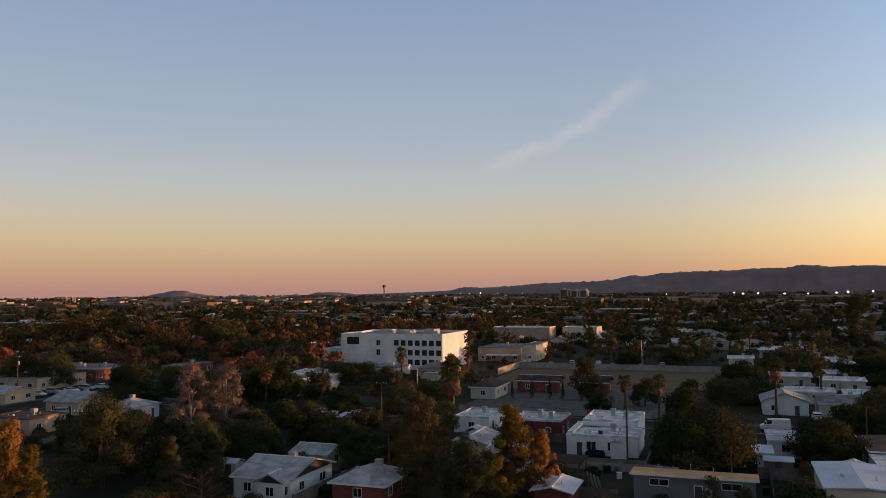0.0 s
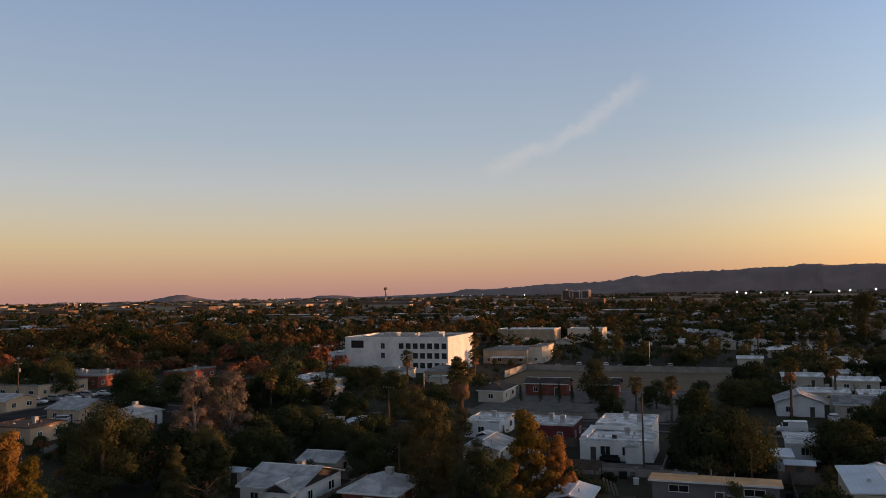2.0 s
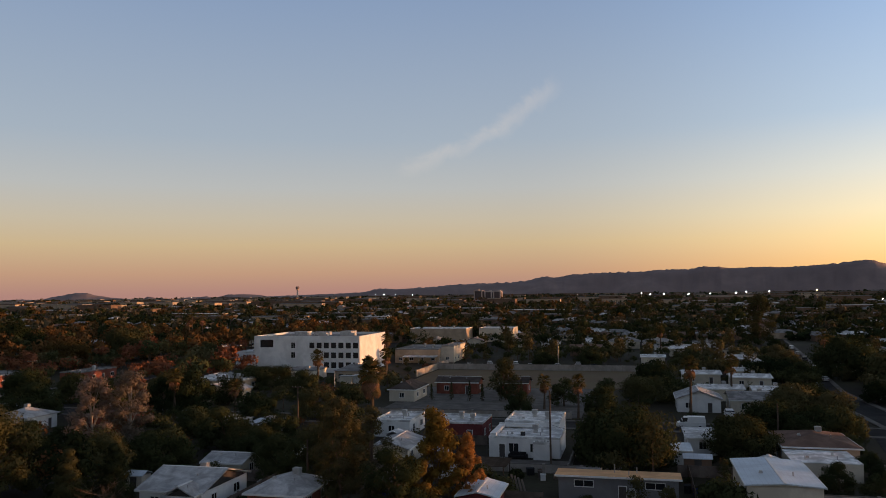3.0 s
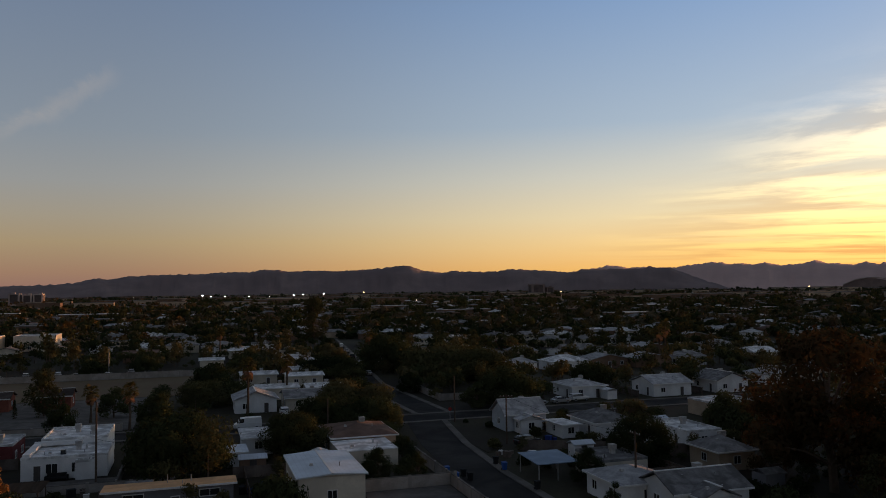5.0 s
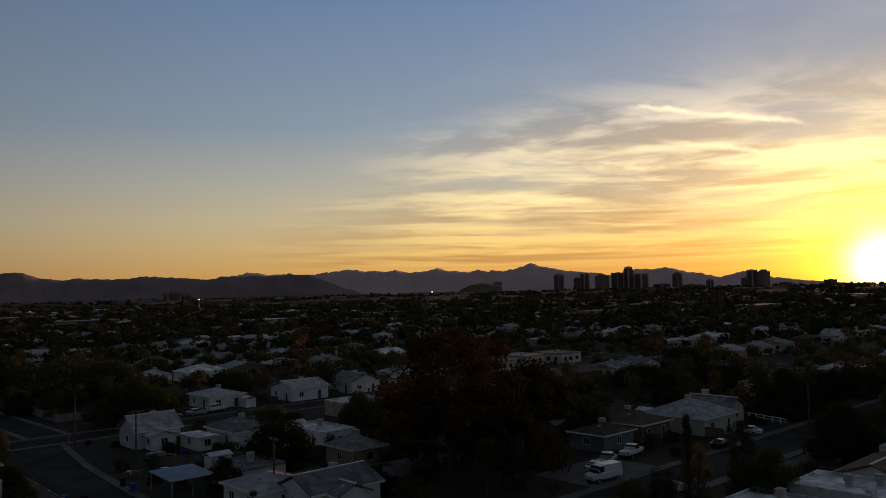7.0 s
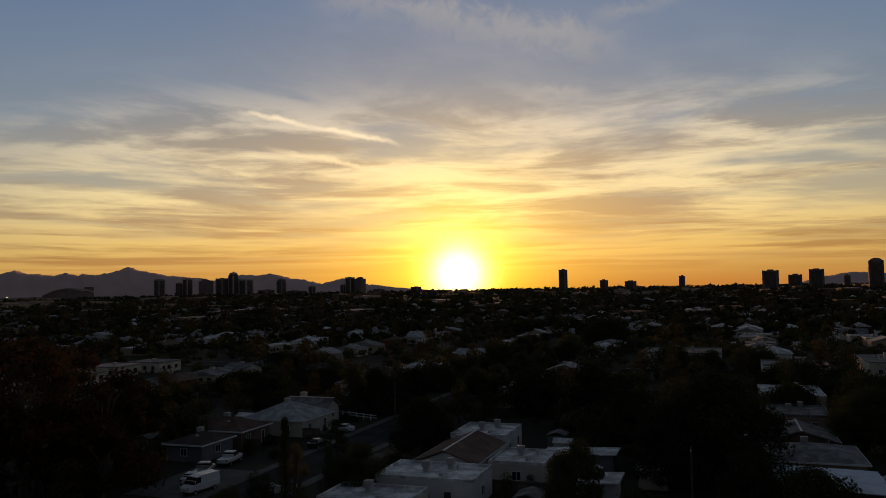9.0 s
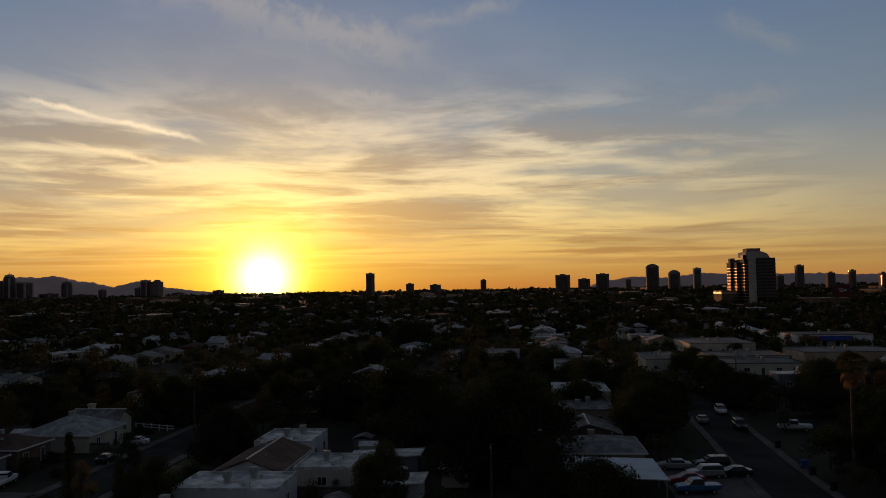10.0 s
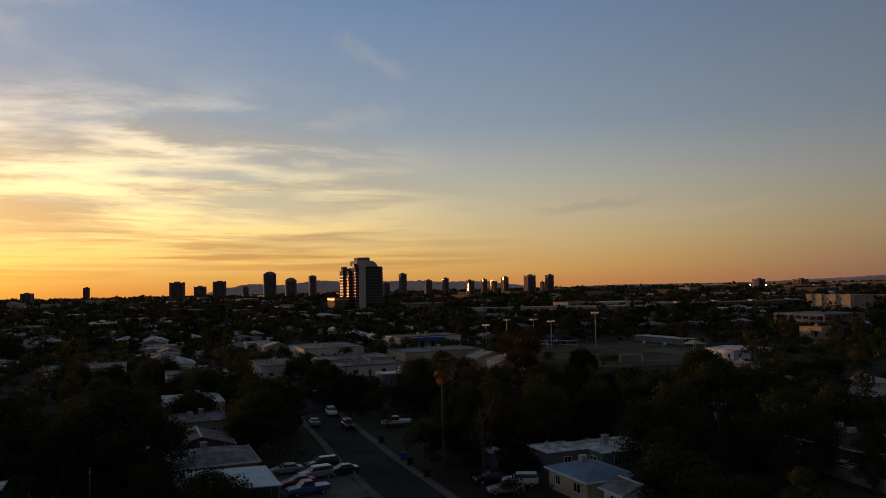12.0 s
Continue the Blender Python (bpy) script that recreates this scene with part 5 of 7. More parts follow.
tree('broad', 104, 58, 7.7, 2.2)
tree('olive', 68, 52, 6.8, 2.8)
tree('olive', 149, 120, 6.1, 4.1)
tree('broad', 183, 104, 5.4, 9.1)
tree('broad', 178, 122, 4.8, 8.5)
tree('broad', 90, 82, 7.0, 3.5)
tree('broad', 89, 90, 11.5, 5.0)
tree('broad', 222, 138, 5.6, 8.4)
tree('broad', 154, 73, 9.6, 6.8)
tree('broad', 119, 49, 7.7, 5.1)
tree('broad', 161, 38, 9.7, 9.6)
tree('broad', 147, 26, 12.2, 9.3)
tree('broad', 134, 17, 9.7, 7.4)
tree('broad', 139, 6, 9.2, 8.7)
tree('broad', 117, 10, 8.6, 5.6)
tree('broad', 92, 21, 8.7, 3.9)
tree('broad', 91, 2, 8.2, 3.8)
tree('tall', 326, 48, 11.4, 13.0)
tree('broad', 137, -17, 9.5, 6.6)
tree('broad', 111, 6, 14.1, 10.7)
tree('broad', 104, 11, 13.2, 5.8)
tree('broad', 147, -20, 11.8, 7.6)
tree('broad', 91, -4, 6.5, 5.8)
tree('broad', 133, -14, 9.3, 3.9)
tree('broad', 171, -42, 7.1, 7.7)
tree('broad', 184, -37, 8.2, 4.1)
tree('broad', 160, -53, 7.6, 5.5)
tree('tall', 114, -51, 14.2, 5.1)
tree('broad', 109, -44, 10.8, 4.8)
tree('broad', 108, -56, 12.7, 5.0)
tree('broad', 109, -64, 9.4, 5.2)
tree('broad', 90, -65, 13.0, 7.2)
tree('broad', 105, -87, 12.9, 9.2)
tree('broad', 82, -79, 11.3, 6.5)
tree('broad', 116, -105, 11.1, 7.5)
tree('broad', 70, -95, 9.5, 4.6)
tree('broad', 74, -54, 8.3, 6.0)
tree('broad', 65, -54, 6.9, 4.9)
tree('broad', 57, -56, 8.8, 3.8)
tree('bare', 101, -42, 10.3, 2.5)
tree('bare', 106, -45.5, 9.6, 2.2)
tree('tall', 161, -94, 10.7, 4.1)
tree('giant', 172, -86, 16.6, 7.0)
tree('fall', 173, -73, 8.4, 4.8)
tree('broad', 71, -81, 10.3, 2.9)
tree('broad', 27, 152, 6.5, 4.2)
tree('broad', 30, 156, 5.5, 3.4)
tree('broad', 24, 147.8, 5.5, 3.0)
tree('olive', -75, 100, 9.0, 5.0)
tree('broad', -70, 107, 8.0, 5.0)
tree('broad', -53, 110, 6.5, 4.6)
tree('olive', -50, 116, 7.0, 5.0)
tree('broad', -60, 117, 6.0, 4.5)
tree('broad', -72, 128, 7.5, 5.5)
tree('broad', -84, 140, 5.5, 5.0)
tree('broad', -52, 133, 6.0, 4.5)
tree('broad', -78, 152, 7.0, 5.0)
tree('olive', -70, 165, 7.0, 5.0)
tree('broad', -112, 150, 8.0, 6.0)
tree('broad', -122, 165, 8.0, 6.5)
tree('olive', -118, 182, 7.5, 6.0)
tree('broad', -130, 150, 8.5, 6.5)
tree('broad', -30, 92, 9.5, 4.2)
tree('tall', -43, 104, 12.5, 3.6)
tree('broad', 88, -76, 7.5, 4.5)
tree('broad', 98, -74, 9.0, 5.5)
tree('broad', 120, -70, 9.0, 6.0)
tree('broad', 125, -88, 9.0, 6.5)
tree('broad', 133, -55, 8.0, 5.5)
tree('broad', 96, -104, 9.0, 6.0)
tree('broad', 140, -75, 9.0, 6.5)
tree('broad', 150, -100, 7.4, 6.5)
tree('broad', 84, -68, 6.0, 4.0)
tree('broad', 31.0, 150.5, 7.0, 4.6)
tree('olive', 34.5, 171, 7.2, 5.0)
tree('broad', 31, 176, 7.5, 5.5)
tree('broad', 30.5, 141, 3.4, 2.2)
tree('broad', 29, 126, 3.6, 2.4)
tree('broad', 243, -5, 8.0, 6.5)
tree('broad', 196, -44, 7.5, 5.5)
tree('broad', 214, -46, 7.0, 5.0)
tree('broad', 232, -44, 8.0, 6.0)
tree('broad', 192, -66, 8.0, 6.5)

tree('broad', 222, -92, 5.0, 3.5)
tree('broad', 192, -22, 7.5, 6.0)
tree('broad', 205, -12, 8.0, 7.0)
tree('broad', 165, -8, 7.0, 6.0)
tree('broad', 243, 18, 8.0, 6.5)
tree('broad', 228, 8, 7.5, 6.5)
tree('broad', 224, -48, 6.0, 4.0)
tree('broad', 160, -130, 9.0, 7.5)
tree('broad', 145, -145, 6.4, 6.0)
tree('broad', 158, -168, 5.0, 5.0)

tree('broad', 200, -120, 8.0, 4.6)
for i in range(15):      # along the street towards the downtown
    tree(('broad', 'olive', 'broad')[i % 3], 152 + 9.5 * i + 3 * (i % 2), 55.4 - (i % 3) if i % 2 else 71 + (i % 3), 6.5 + (i * 7 % 4), 4.2 + (i * 5 % 3) * 0.8)
for i in range(9):       # along the street that runs south
    tree(('broad', 'olive')[i % 2], 40.2 + 0.09 * (i * 16 - 20) - (i % 2) if i % 3 else 52.5 + 0.09 * (i * 16 - 20), 204 + 16 * i, 5.0 + (i * 7 % 3), 3.6 + (i % 3) * 0.7)


def garden_bushes():
    """Low bushes along the walls and fences of the near gardens."""
    rng = random.Random(31)
    for x0, x1, y0, y1, n in ((44, 82, 84, 156, 34), (98, 148, 70, 96, 14), (78, 126, -66, 0, 16), (-72, -6, 88, 138, 22), (4, 32, 112, 152, 12)):
        for _ in range(n * 4):
            x, y, r = rng.uniform(x0, x1), rng.uniform(y0, y1), rng.uniform(0.6, 1.5)
            if n and free(x, y, 0.5):
                tree(rng.choice(("broad", "olive", "broad")), x, y, r * rng.uniform(1.1, 1.7), r, 700, label="low dark garden bush beside a house", name="bush")
                n -= 1


garden_bushes()


# ---- palms ----
FROND = {}


def frond_mesh(kind):
    """One fan frond on its stalk, arching outwards along +x."""
    s, rng = Shape(), random.Random(11)
    s.tube([(0, 0, 0), (0.5, 0, 0.16), (0.95, 0, 0.14)], [0.035, 0.03, 0.02], 4)
    for i in range(11):
        a = radians(-65 + 13 * i)
        q = 0.95 * (1 - 0.25 * abs(a))
        o = Vector((0.9, 0, 0.15))
        m = o + Vector((math.cos(a) * q * 0.6, math.sin(a) * q * 0.6, -0.02))
        e = o + Vector((math.cos(a) * q, math.sin(a) * q, -0.32 - 0.1 * rng.random()))
        b = Vector((-math.sin(a), math.cos(a), 0)) * 0.07
        s.face([o, m + b, e, m - b])
    return s.mesh("frond", [MAT["frond" if kind == "live" else "deadfrond"]])


def palm(x, y, h, size=1.0, dead=14, live=30, label="tall fan palm with a shaggy trunk"):
    """A fan palm: ringed trunk, a skirt of dead fronds and a ball of live ones."""
    if not FROND:
        FROND["live"], FROND["dead"] = frond_mesh("live"), frond_mesh("dead")
    rng = random.Random(int(x * 3 + y * 5))
    t = thing("palm_tree", label, "palm", Matrix.Translation((x, y, 0)), group="palms")
    top = h - 1.1 * size
    part("trunk", Shape().tube([(0, 0, -0.2), (0.1, 0.05, h * 0.35), (0.12, 0.0, h * 0.7), (0, 0, top)], [0.30 * size, 0.20 * size, 0.17 * size, 0.19 * size], 8), "palmbark", t)
    for i in range(live + dead):
        old = i >= live
        a = i * 2.39996 + rng.uniform(-0.2, 0.2)
        pitch = radians(-70 + 105 * (i / max(live - 1, 1))) if not old else radians(rng.uniform(38, 80))
        k = size * rng.uniform(0.85, 1.15)
        part("frond", FROND["dead" if old else "live"], "frond", t,
             at=Matrix.LocRotScale((0, 0, top - (0.25 * size * rng.random() * 4 if old else 0)), Euler((0, pitch, a)), (k, k, k)))


for px, py, ph in ((8.1, 174, 12.7), (19.4, 205, 10.4), (-14.5, 171, 8.9), (-100, 157, 10.5), (-86, 203, 11.2), (109.2, -39.4, 16.4), (-23, 183.6, 7.4), (-82, 251, 13.0), (-74.8, 228, 9.8), (-91.5, 168, 7.2), (6.6, 330, 11.8)):
    palm(px, py, ph, 1.25 if ph > 9 else 1.1)
palm(-54.8, 156.5, 12.4, 1.9, 40, 34, "date palm with a heavy skirt of dead brown fronds")
for i in range(6):
    tree("cypress", -52 + 4.2 * i + (i % 3) * 0.6, 194 + (i % 2), 4.2 + 0.5 * (i % 3), 0.8, 400, i % 3)
for px, py, ph in ((-218, 358, 18), (-214, 361, 17), (-222, 362, 16), (148, 240, 13), (160, 255, 14), (60, 300, 12)):
    palm(px, py, ph, 1.6, 8, 18)


# ---- vehicles ----
def car(x, y, rz, paint, kind="sedan", label=""):
    """A parked vehicle: body, glasshouse, four wheels with rims, lamps."""
    t = thing("pickup_truck" if kind == "pickup" else "van" if kind == "van" else "car", label or {"carwhite": "white", "carsilver": "silver", "carblack": "black", "carred": "red", "carblue": "blue"}[paint] + {"sedan": " saloon car parked outdoors", "suv": " sport utility car parked outdoors", "pickup": " pickup truck parked outdoors", "van": " panel van parked outdoors"}[kind],
              "car" if kind in ("sedan", "suv") else kind, Matrix.Translation((x, y, 0.07)) @ Matrix.Rotation(radians(rz), 4, "Z"), group="parked vehicles")
    L, W, H = {"sedan": (4.7, 1.8, 1.45), "suv": (4.8, 1.9, 1.75), "pickup": (5.6, 1.95, 1.85), "van": (5.4, 2.0, 2.25)}[kind]
    # stations from tail to nose: x, half width at the sill and at the waist, height of the sill and of the waist
    low = {"sedan": [(-.50, .80, .88, .30, .62), (-.47, .92, .96, .22, .70), (-.30, .98, 1.0, .18, .72), (.10, 1.0, 1.0, .18, .71), (.24, .98, .97, .18, .70), (.44, .92, .90, .20, .58), (.50, .72, .74, .28, .46)],
           "suv": [(-.50, .84, .90, .30, .60), (-.48, .94, .98, .24, .66), (-.30, 1.0, 1.0, .20, .66), (.12, 1.0, 1.0, .20, .66), (.24, .98, .97, .20, .65), (.45, .92, .90, .22, .56), (.50, .76, .78, .28, .46)],
           "pickup": [(-.50, .92, .94, .32, .58), (-.48, .96, .98, .28, .60), (-.10, 1.0, 1.0, .24, .60), (.14, 1.0, 1.0, .22, .64), (.25, .98, .97, .22, .63), (.46, .94, .92, .24, .57), (.50, .80, .82, .30, .46)],
           "van": [(-.50, .94, .96, .20, .60), (-.49, .97, 1.0, .18, .62), (-.20, 1.0, 1.0, .17, .62), (.20, 1.0, 1.0, .17, .62), (.36, .98, .96, .17, .58), (.47, .92, .90, .18, .47), (.50, .78, .80, .24, .40)]}[kind]
    # the house above the waist: foot and top of tail and windscreen, width at the roof
    r0, t0, t1, r1, narrow = {"sedan": (-.36, -.24, .06, .23, .74), "suv": (-.49, -.44, .10, .23, .80), "pickup": (-.11, -.09, .13, .25, .80), "van": (-.495, -.48, .24, .36, .86)}[kind]
    s = Shape()
    for a, b0, b1, z0, z1 in low:
        q = W / 2
        s.v += [(a * L, -q * b0 * .82, z0 * H), (a * L, -q * b0, (z0 + .08) * H), (a * L, -q * b1, (z1 - .04) * H), (a * L, -q * b1 * .93, z1 * H), (a * L, q * b1 * .93, z1 * H), (a * L, q * b1, (z1 - .04) * H), (a * L, q * b0, (z0 + .08) * H), (a * L, q * b0 * .82, z0 * H)]
    for i in range(len(low) - 1):
        s.f += [(8 * i + j, 8 * i + (j + 1) % 8, 8 * i + 8 + (j + 1) % 8, 8 * i + 8 + j) for j in range(8)]
    s.f += [tuple(range(7, -1, -1)), tuple(8 * len(low) - 8 + j for j in range(8))]
    s.m = [0] * len(s.f)
    part("body", s, paint, t)
    foot = max(z for *_, z in low) * H - 0.05

    def shell(x0, x1, x2, x3, z0, z1, w0, w1):
        return Shape().solid([(x, y, z) for x, y, z in ((x0, -w0, z0), (x3, -w0, z0), (x3, w0, z0), (x0, w0, z0), (x1, -w1, z1), (x2, -w1, z1), (x2, w1, z1), (x1, w1, z1))], [(3, 2, 1, 0), (4, 5, 6, 7), (0, 1, 5, 4), (1, 2, 6, 5), (2, 3, 7, 6), (3, 0, 4, 7)])

    w0, w1 = W / 2 * .93, W / 2 * narrow
    if kind == "van":
        part("cargo_box", shell(r0 * L, t0 * L, .10 * L, .13 * L, foot, H * 1.02, w0 + .02, w1 + .02), paint, t)
    part("glasshouse", shell(r0 * L + .02, t0 * L, t1 * L, r1 * L, foot, H * .96, w0, w1), "glass", t, "dark window glass")
    part("roof", shell(t0 * L - .06, t0 * L + .1, t1 * L - .06, t1 * L + .05, H * .95, H, w1 + .02, w1 - .08), paint, t)
    for a in ((r0 + t0) / 2 * L, (r1 + t1) / 2 * L - .02):
        part("pillar", Shape().box(a - .06, a + .06, -w0 * .985, w0 * .985, foot, foot + (H - foot) * .5), paint, t)
    if "wheel" not in FROND:
        wsh = Shape().tube([(0, -0.11, 0), (0, 0.11, 0)], [0.34, 0.34], 12)
        rim = Shape().tube([(0, -0.125, 0), (0, 0.125, 0)], [0.2, 0.2], 10)
        FROND["wheel"], FROND["rim"] = wsh.mesh("wheel", [MAT["black"]]), rim.mesh("rim", [MAT["steel"]])
        FROND["lamp"] = Shape().box(-0.03, 0.03, -0.2, 0.2, -0.08, 0.08).mesh("headlight", [MAT["trim"]])
        FROND["tail"] = Shape().box(-0.03, 0.03, -0.12, 0.12, -0.12, 0.12).mesh("tail_light", [MAT["darkred"]])
    for a in (-.31, .31):
        for b in (-1, 1):
            w = part("wheel", FROND["wheel"], "black", t, at=Matrix.Translation((a * L, b * (W / 2 - 0.1), 0.30)))
            part("rim", FROND["rim"], "steel", w)
    for b in (-1, 1):
        part("headlight", FROND["lamp"], "trim", t, at=Matrix.Translation((.495 * L, b * W * .34, .48 * H)))
        part("tail_light", FROND["tail"], "darkred", t, at=Matrix.Translation((-.497 * L, b * W * .38, .52 * H)))


car(7.4, 163, 180, "carwhite", "van", "white panel van parked on the street")
car(16, 178, 90, "carwhite", "suv")
car(-142, 138.6, 200, "carwhite", "suv", "white off-road car beside a road")
car(-24, 167, 150, "carwhite", "pickup", "white pickup truck beside a tree")
car(78, 171.2, 5, "carsilver", "sedan"), car(83.5, 172.8, 8, "carwhite", "suv"), car(72, 170.8, 0, "carsilver", "sedan")
car(51.5, 128.8, 15, "carblack", "suv", "black sport utility car on a dirt front yard")
car(103.5, 79.0 - 3.2, 10, "carwhite", "pickup"), car(87.9, 69.8, 170, "carwhite", "van", "white van on a driveway"), car(96, 75, 20, "carsilver", "pickup"), car(92, 74, 15, "carwhite", "sedan")
car(131.6, 70.8, 90, "carwhite", "sedan", "small white car on a driveway"), car(118, 68.5, 0, "carblack", "sedan")
car(109.8, -20.2, 97, "carsilver", "suv", "silver minivan on a crowded driveway"), car(114.6, -17.0, 88, "carsilver", "sedan"), car(106.4, -17.0, 95, "carred", "sedan"), car(115.4, -22.4, 92, "carblack", "suv"), car(101.8, -17.4, 96, "carblue", "pickup"), car(110.4, -24.2, 90, "carblack", "sedan")
car(163, -35.6, 175, "carwhite", "suv", "white car parked by the kerb"), car(146, -34.6, 176, "carblack", "suv"), car(180, -31.6, -6, "carblack", "sedan"), car(204, -39.6, 175, "carwhite", "sedan"), car(212, -34.6, -5, "carsilver", "sedan"), car(152.5, -29.6, -4, "carsilver", "sedan"), car(190, -38.3, 175, "carsilver", "suv"), car(144.5, -43.6, 80, "carwhite", "pickup", "white work truck in a yard")
car(93.2, -43.6, 62, "carwhite", "suv", "old cream camper van on a dark yard"), car(96.5, -41.0, 80, "carblack", "sedan"), car(90.6, -40.2, 75, "carsilver", "sedan")
car(80.5, -86, 5, "carsilver", "sedan")
for i in range(9):
    car(-60 + 5.2 * i + (i % 3), 279 + (i % 2) * 5, 8 + 90 * (i % 2), ("carwhite", "carsilver", "carblack")[i % 3], ("sedan", "suv")[i % 2])
for i in range(8):
    car(-151 + (i % 2) * 6, 166 + 4.0 * i, 0, ("carwhite", "carblack", "carsilver", "carred")[i % 4], ("suv", "sedan", "pickup")[i % 3])
for i in range(5):
    car(-174 + 1.2 * i, 163 + 4.5 * i, 0, ("carwhite", "carsilver")[i % 2], ("sedan", "suv")[i % 2])
for i in range(10):
    car(45.5 + 0.105 * 15.5 * i + (2.2 if i % 2 else -2.2), 233 + 15.5 * i, 84 if i % 2 else -96, ("carwhite", "carsilver", "carblack")[i % 3], ("suv", "sedan", "pickup")[i % 3])
for i in range(5):
    car(-86 + 4 * i, 148 + 2.5 * (i % 2), 75 + 8 * i, "carwhite", "van", "white camper parked in a yard of vehicles")


def bin_(x, y, paint, label):
    """A wheeled refuse bin with a lid, a handle and two wheels."""
    t = thing("refuse_bin", label, "bin", Matrix.Translation((x, y, 0.17)), group="street bins")
    part("body", Shape().solid([(-.26, -.3, 0.05), (.26, -.3, 0.05), (.26, .3, 0.05), (-.26, .3, 0.05), (-.34, -.38, 1.05), (.34, -.38, 1.05), (.34, .38, 1.05), (-.34, .38, 1.05)],
                               [(3, 2, 1, 0), (4, 5, 6, 7), (0, 1, 5, 4), (1, 2, 6, 5), (2, 3, 7, 6), (3, 0, 4, 7)]), paint, t)
    part("lid", Shape().box(-.37, .37, -.41, .43, 1.05, 1.13), paint, t)
    part("handle", Shape().box(-.3, .3, .43, .49, 1.0, 1.05), "black", t)
    for a in (-.3, .3):
        part("wheel", Shape().tube([(a - .04, .34, .1), (a + .04, .34, .1)], [.12, .12], 8), "black", t)


for bx, by, bc in ((32.3, 113.4, "binblue"), (32.4, 109.4, "binblue"), (34.0, 111, "black"), (34.2, 108.6, "black"), (41.0, 113, "binblue"), (41.2, 117, "black"), (40.9, 101, "black")):
    bin_(bx, by, bc, "blue wheeled recycling bin at the kerb" if bc == "binblue" else "black wheeled refuse bin at the kerb")


# ---- poles and wires ----
def power_pole(x, y, h, arms=1, rz=0.0, can=False, material="wood", lamp=""):
    t = thing("utility_pole", "weathered wooden utility pole with a crossarm" if material == "wood" else "pale steel lamp post", "pole", Matrix.Translation((x, y, 0)) @ Matrix.Rotation(radians(rz), 4, "Z"), group="utility poles")
    part("pole", Shape().tube([(0, 0, -0.3), (0, 0, h * 0.5), (0, 0, h)], [0.17, 0.145, 0.11], 8), material, t)
    for i in range(arms):
        z = h - 0.35 - 0.9 * i
        part("crossarm", Shape().box(-1.2, 1.2, -0.06, 0.06, z - 0.07, z + 0.07), material, t)
        for a in (-1.1, -0.5, 0.5, 1.1):
            part("insulator", Shape().tube([(a, 0, z + 0.05), (a, 0, z + 0.25)], [0.05, 0.035], 6), "trim", t)
    if can:
        part("transformer", Shape().tube([(0.35, 0, h - 2.4), (0.35, 0, h - 1.5)], [0.24, 0.24], 10), "steel", t)
    if lamp:
        part("lamp_arm", Shape().tube([(0, 0, h - 0.3), (0.9, 0, h), (1.7, 0, h + 0.05)], [0.06, 0.05, 0.05], 6), "steel", t)
        part("lamp_head", Shape().box(1.4, 2.0, -0.14, 0.14, h - 0.06, h + 0.08), lamp, t)


def wire(a, b, sag):
    pts = []
    for i in range(13):
        u = i / 12
        p = Vector(a).lerp(Vector(b), u)
        p.z -= sag * 4 * u * (1 - u)
        pts.append(p)
    tagged(part("overhead_wire", Shape().tube(pts, [0.022] * 13, 4), "cable"), "thin black overhead wire between poles", "wire", "overhead wires")


power_pole(-15, 121.6, 12, 0), power_pole(50.7, 92.7, 8.5, 1, 90), power_pole(48.8, 131.5, 8.4, 1), power_pole(47.4, 156, 9.2, 0), power_pole(20.6, 147.5, 7.2, 0)
power_pole(-165, 189.8, 9.3, 1, 30), power_pole(-140, 250, 10, 1, 60), power_pole(-178, 160, 11, 1, 0, True), power_pole(-46, 104, 7, 0), power_pole(-96, 98, 9, 1), power_pole(-68, 150, 8.5, 1)
power_pole(92, 8, 8, 1), power_pole(136, 62, 9, 0), power_pole(88, -72, 9.5, 1, 40, True), power_pole(190, -46, 9, 1), power_pole(246, -24, 10, 1), power_pole(262, 30, 10, 1)
power_pole(-66, 186, 8, 0, material="steel", lamp="steel"), power_pole(-76, 190, 7, 0, material="steel", lamp="steel"), power_pole(-30, 290, 9, 0, material="steel", lamp="steel")
wire((-165, 189.8, 9.1), (-140, 250, 9.8), 1.2), wire((-165, 189.8, 9.0), (-178, 160, 10.7), 1.0), wire((-140, 250, 9.8), (-118, 330, 10), 1.6), wire((-178, 160, 10.2), (-230, 120, 10), 1.0)
power_pole(-118, 330, 10.2, 1, 60)
wire((-15, 121.6, 7), (-5.5, 128, 6), 0.9), wire((48.8, 131.5, 8.2), (47.4, 156, 9), 0.6), wire((50.7, 92.7, 8.2), (48.8, 131.5, 8.2), 0.8)


def field_mast(x, y, h, heads=4):
    """A sports-field light mast."""
    t = thing("light_mast", "tall steel sports-field light mast", "mast", Matrix.Translation((x, y, 0)), group="field masts")
    part("pole", Shape().tube([(0, 0, -0.2), (0, 0, h)], [0.22, 0.12], 8), "steel", t)
    part("crossarm", Shape().box(-0.06, 0.06, -1.7, 1.7, h - 0.25, h - 0.1), "steel", t)
    for i in range(heads):
        part("floodlight", Shape().box(-0.35, 0.1, -0.3, 0.3, h - 0.1, h + 0.4), "steel", t, at=Matrix.Translation((0, -1.5 + i, 0)))


for mx, my, mh in ((312, -141, 9.2), (306, -161, 11.0), (290, -160.7, 10.8), (282.5, -177.5, 13.9), (318, -154, 10.8)):
    field_mast(mx, my, mh)


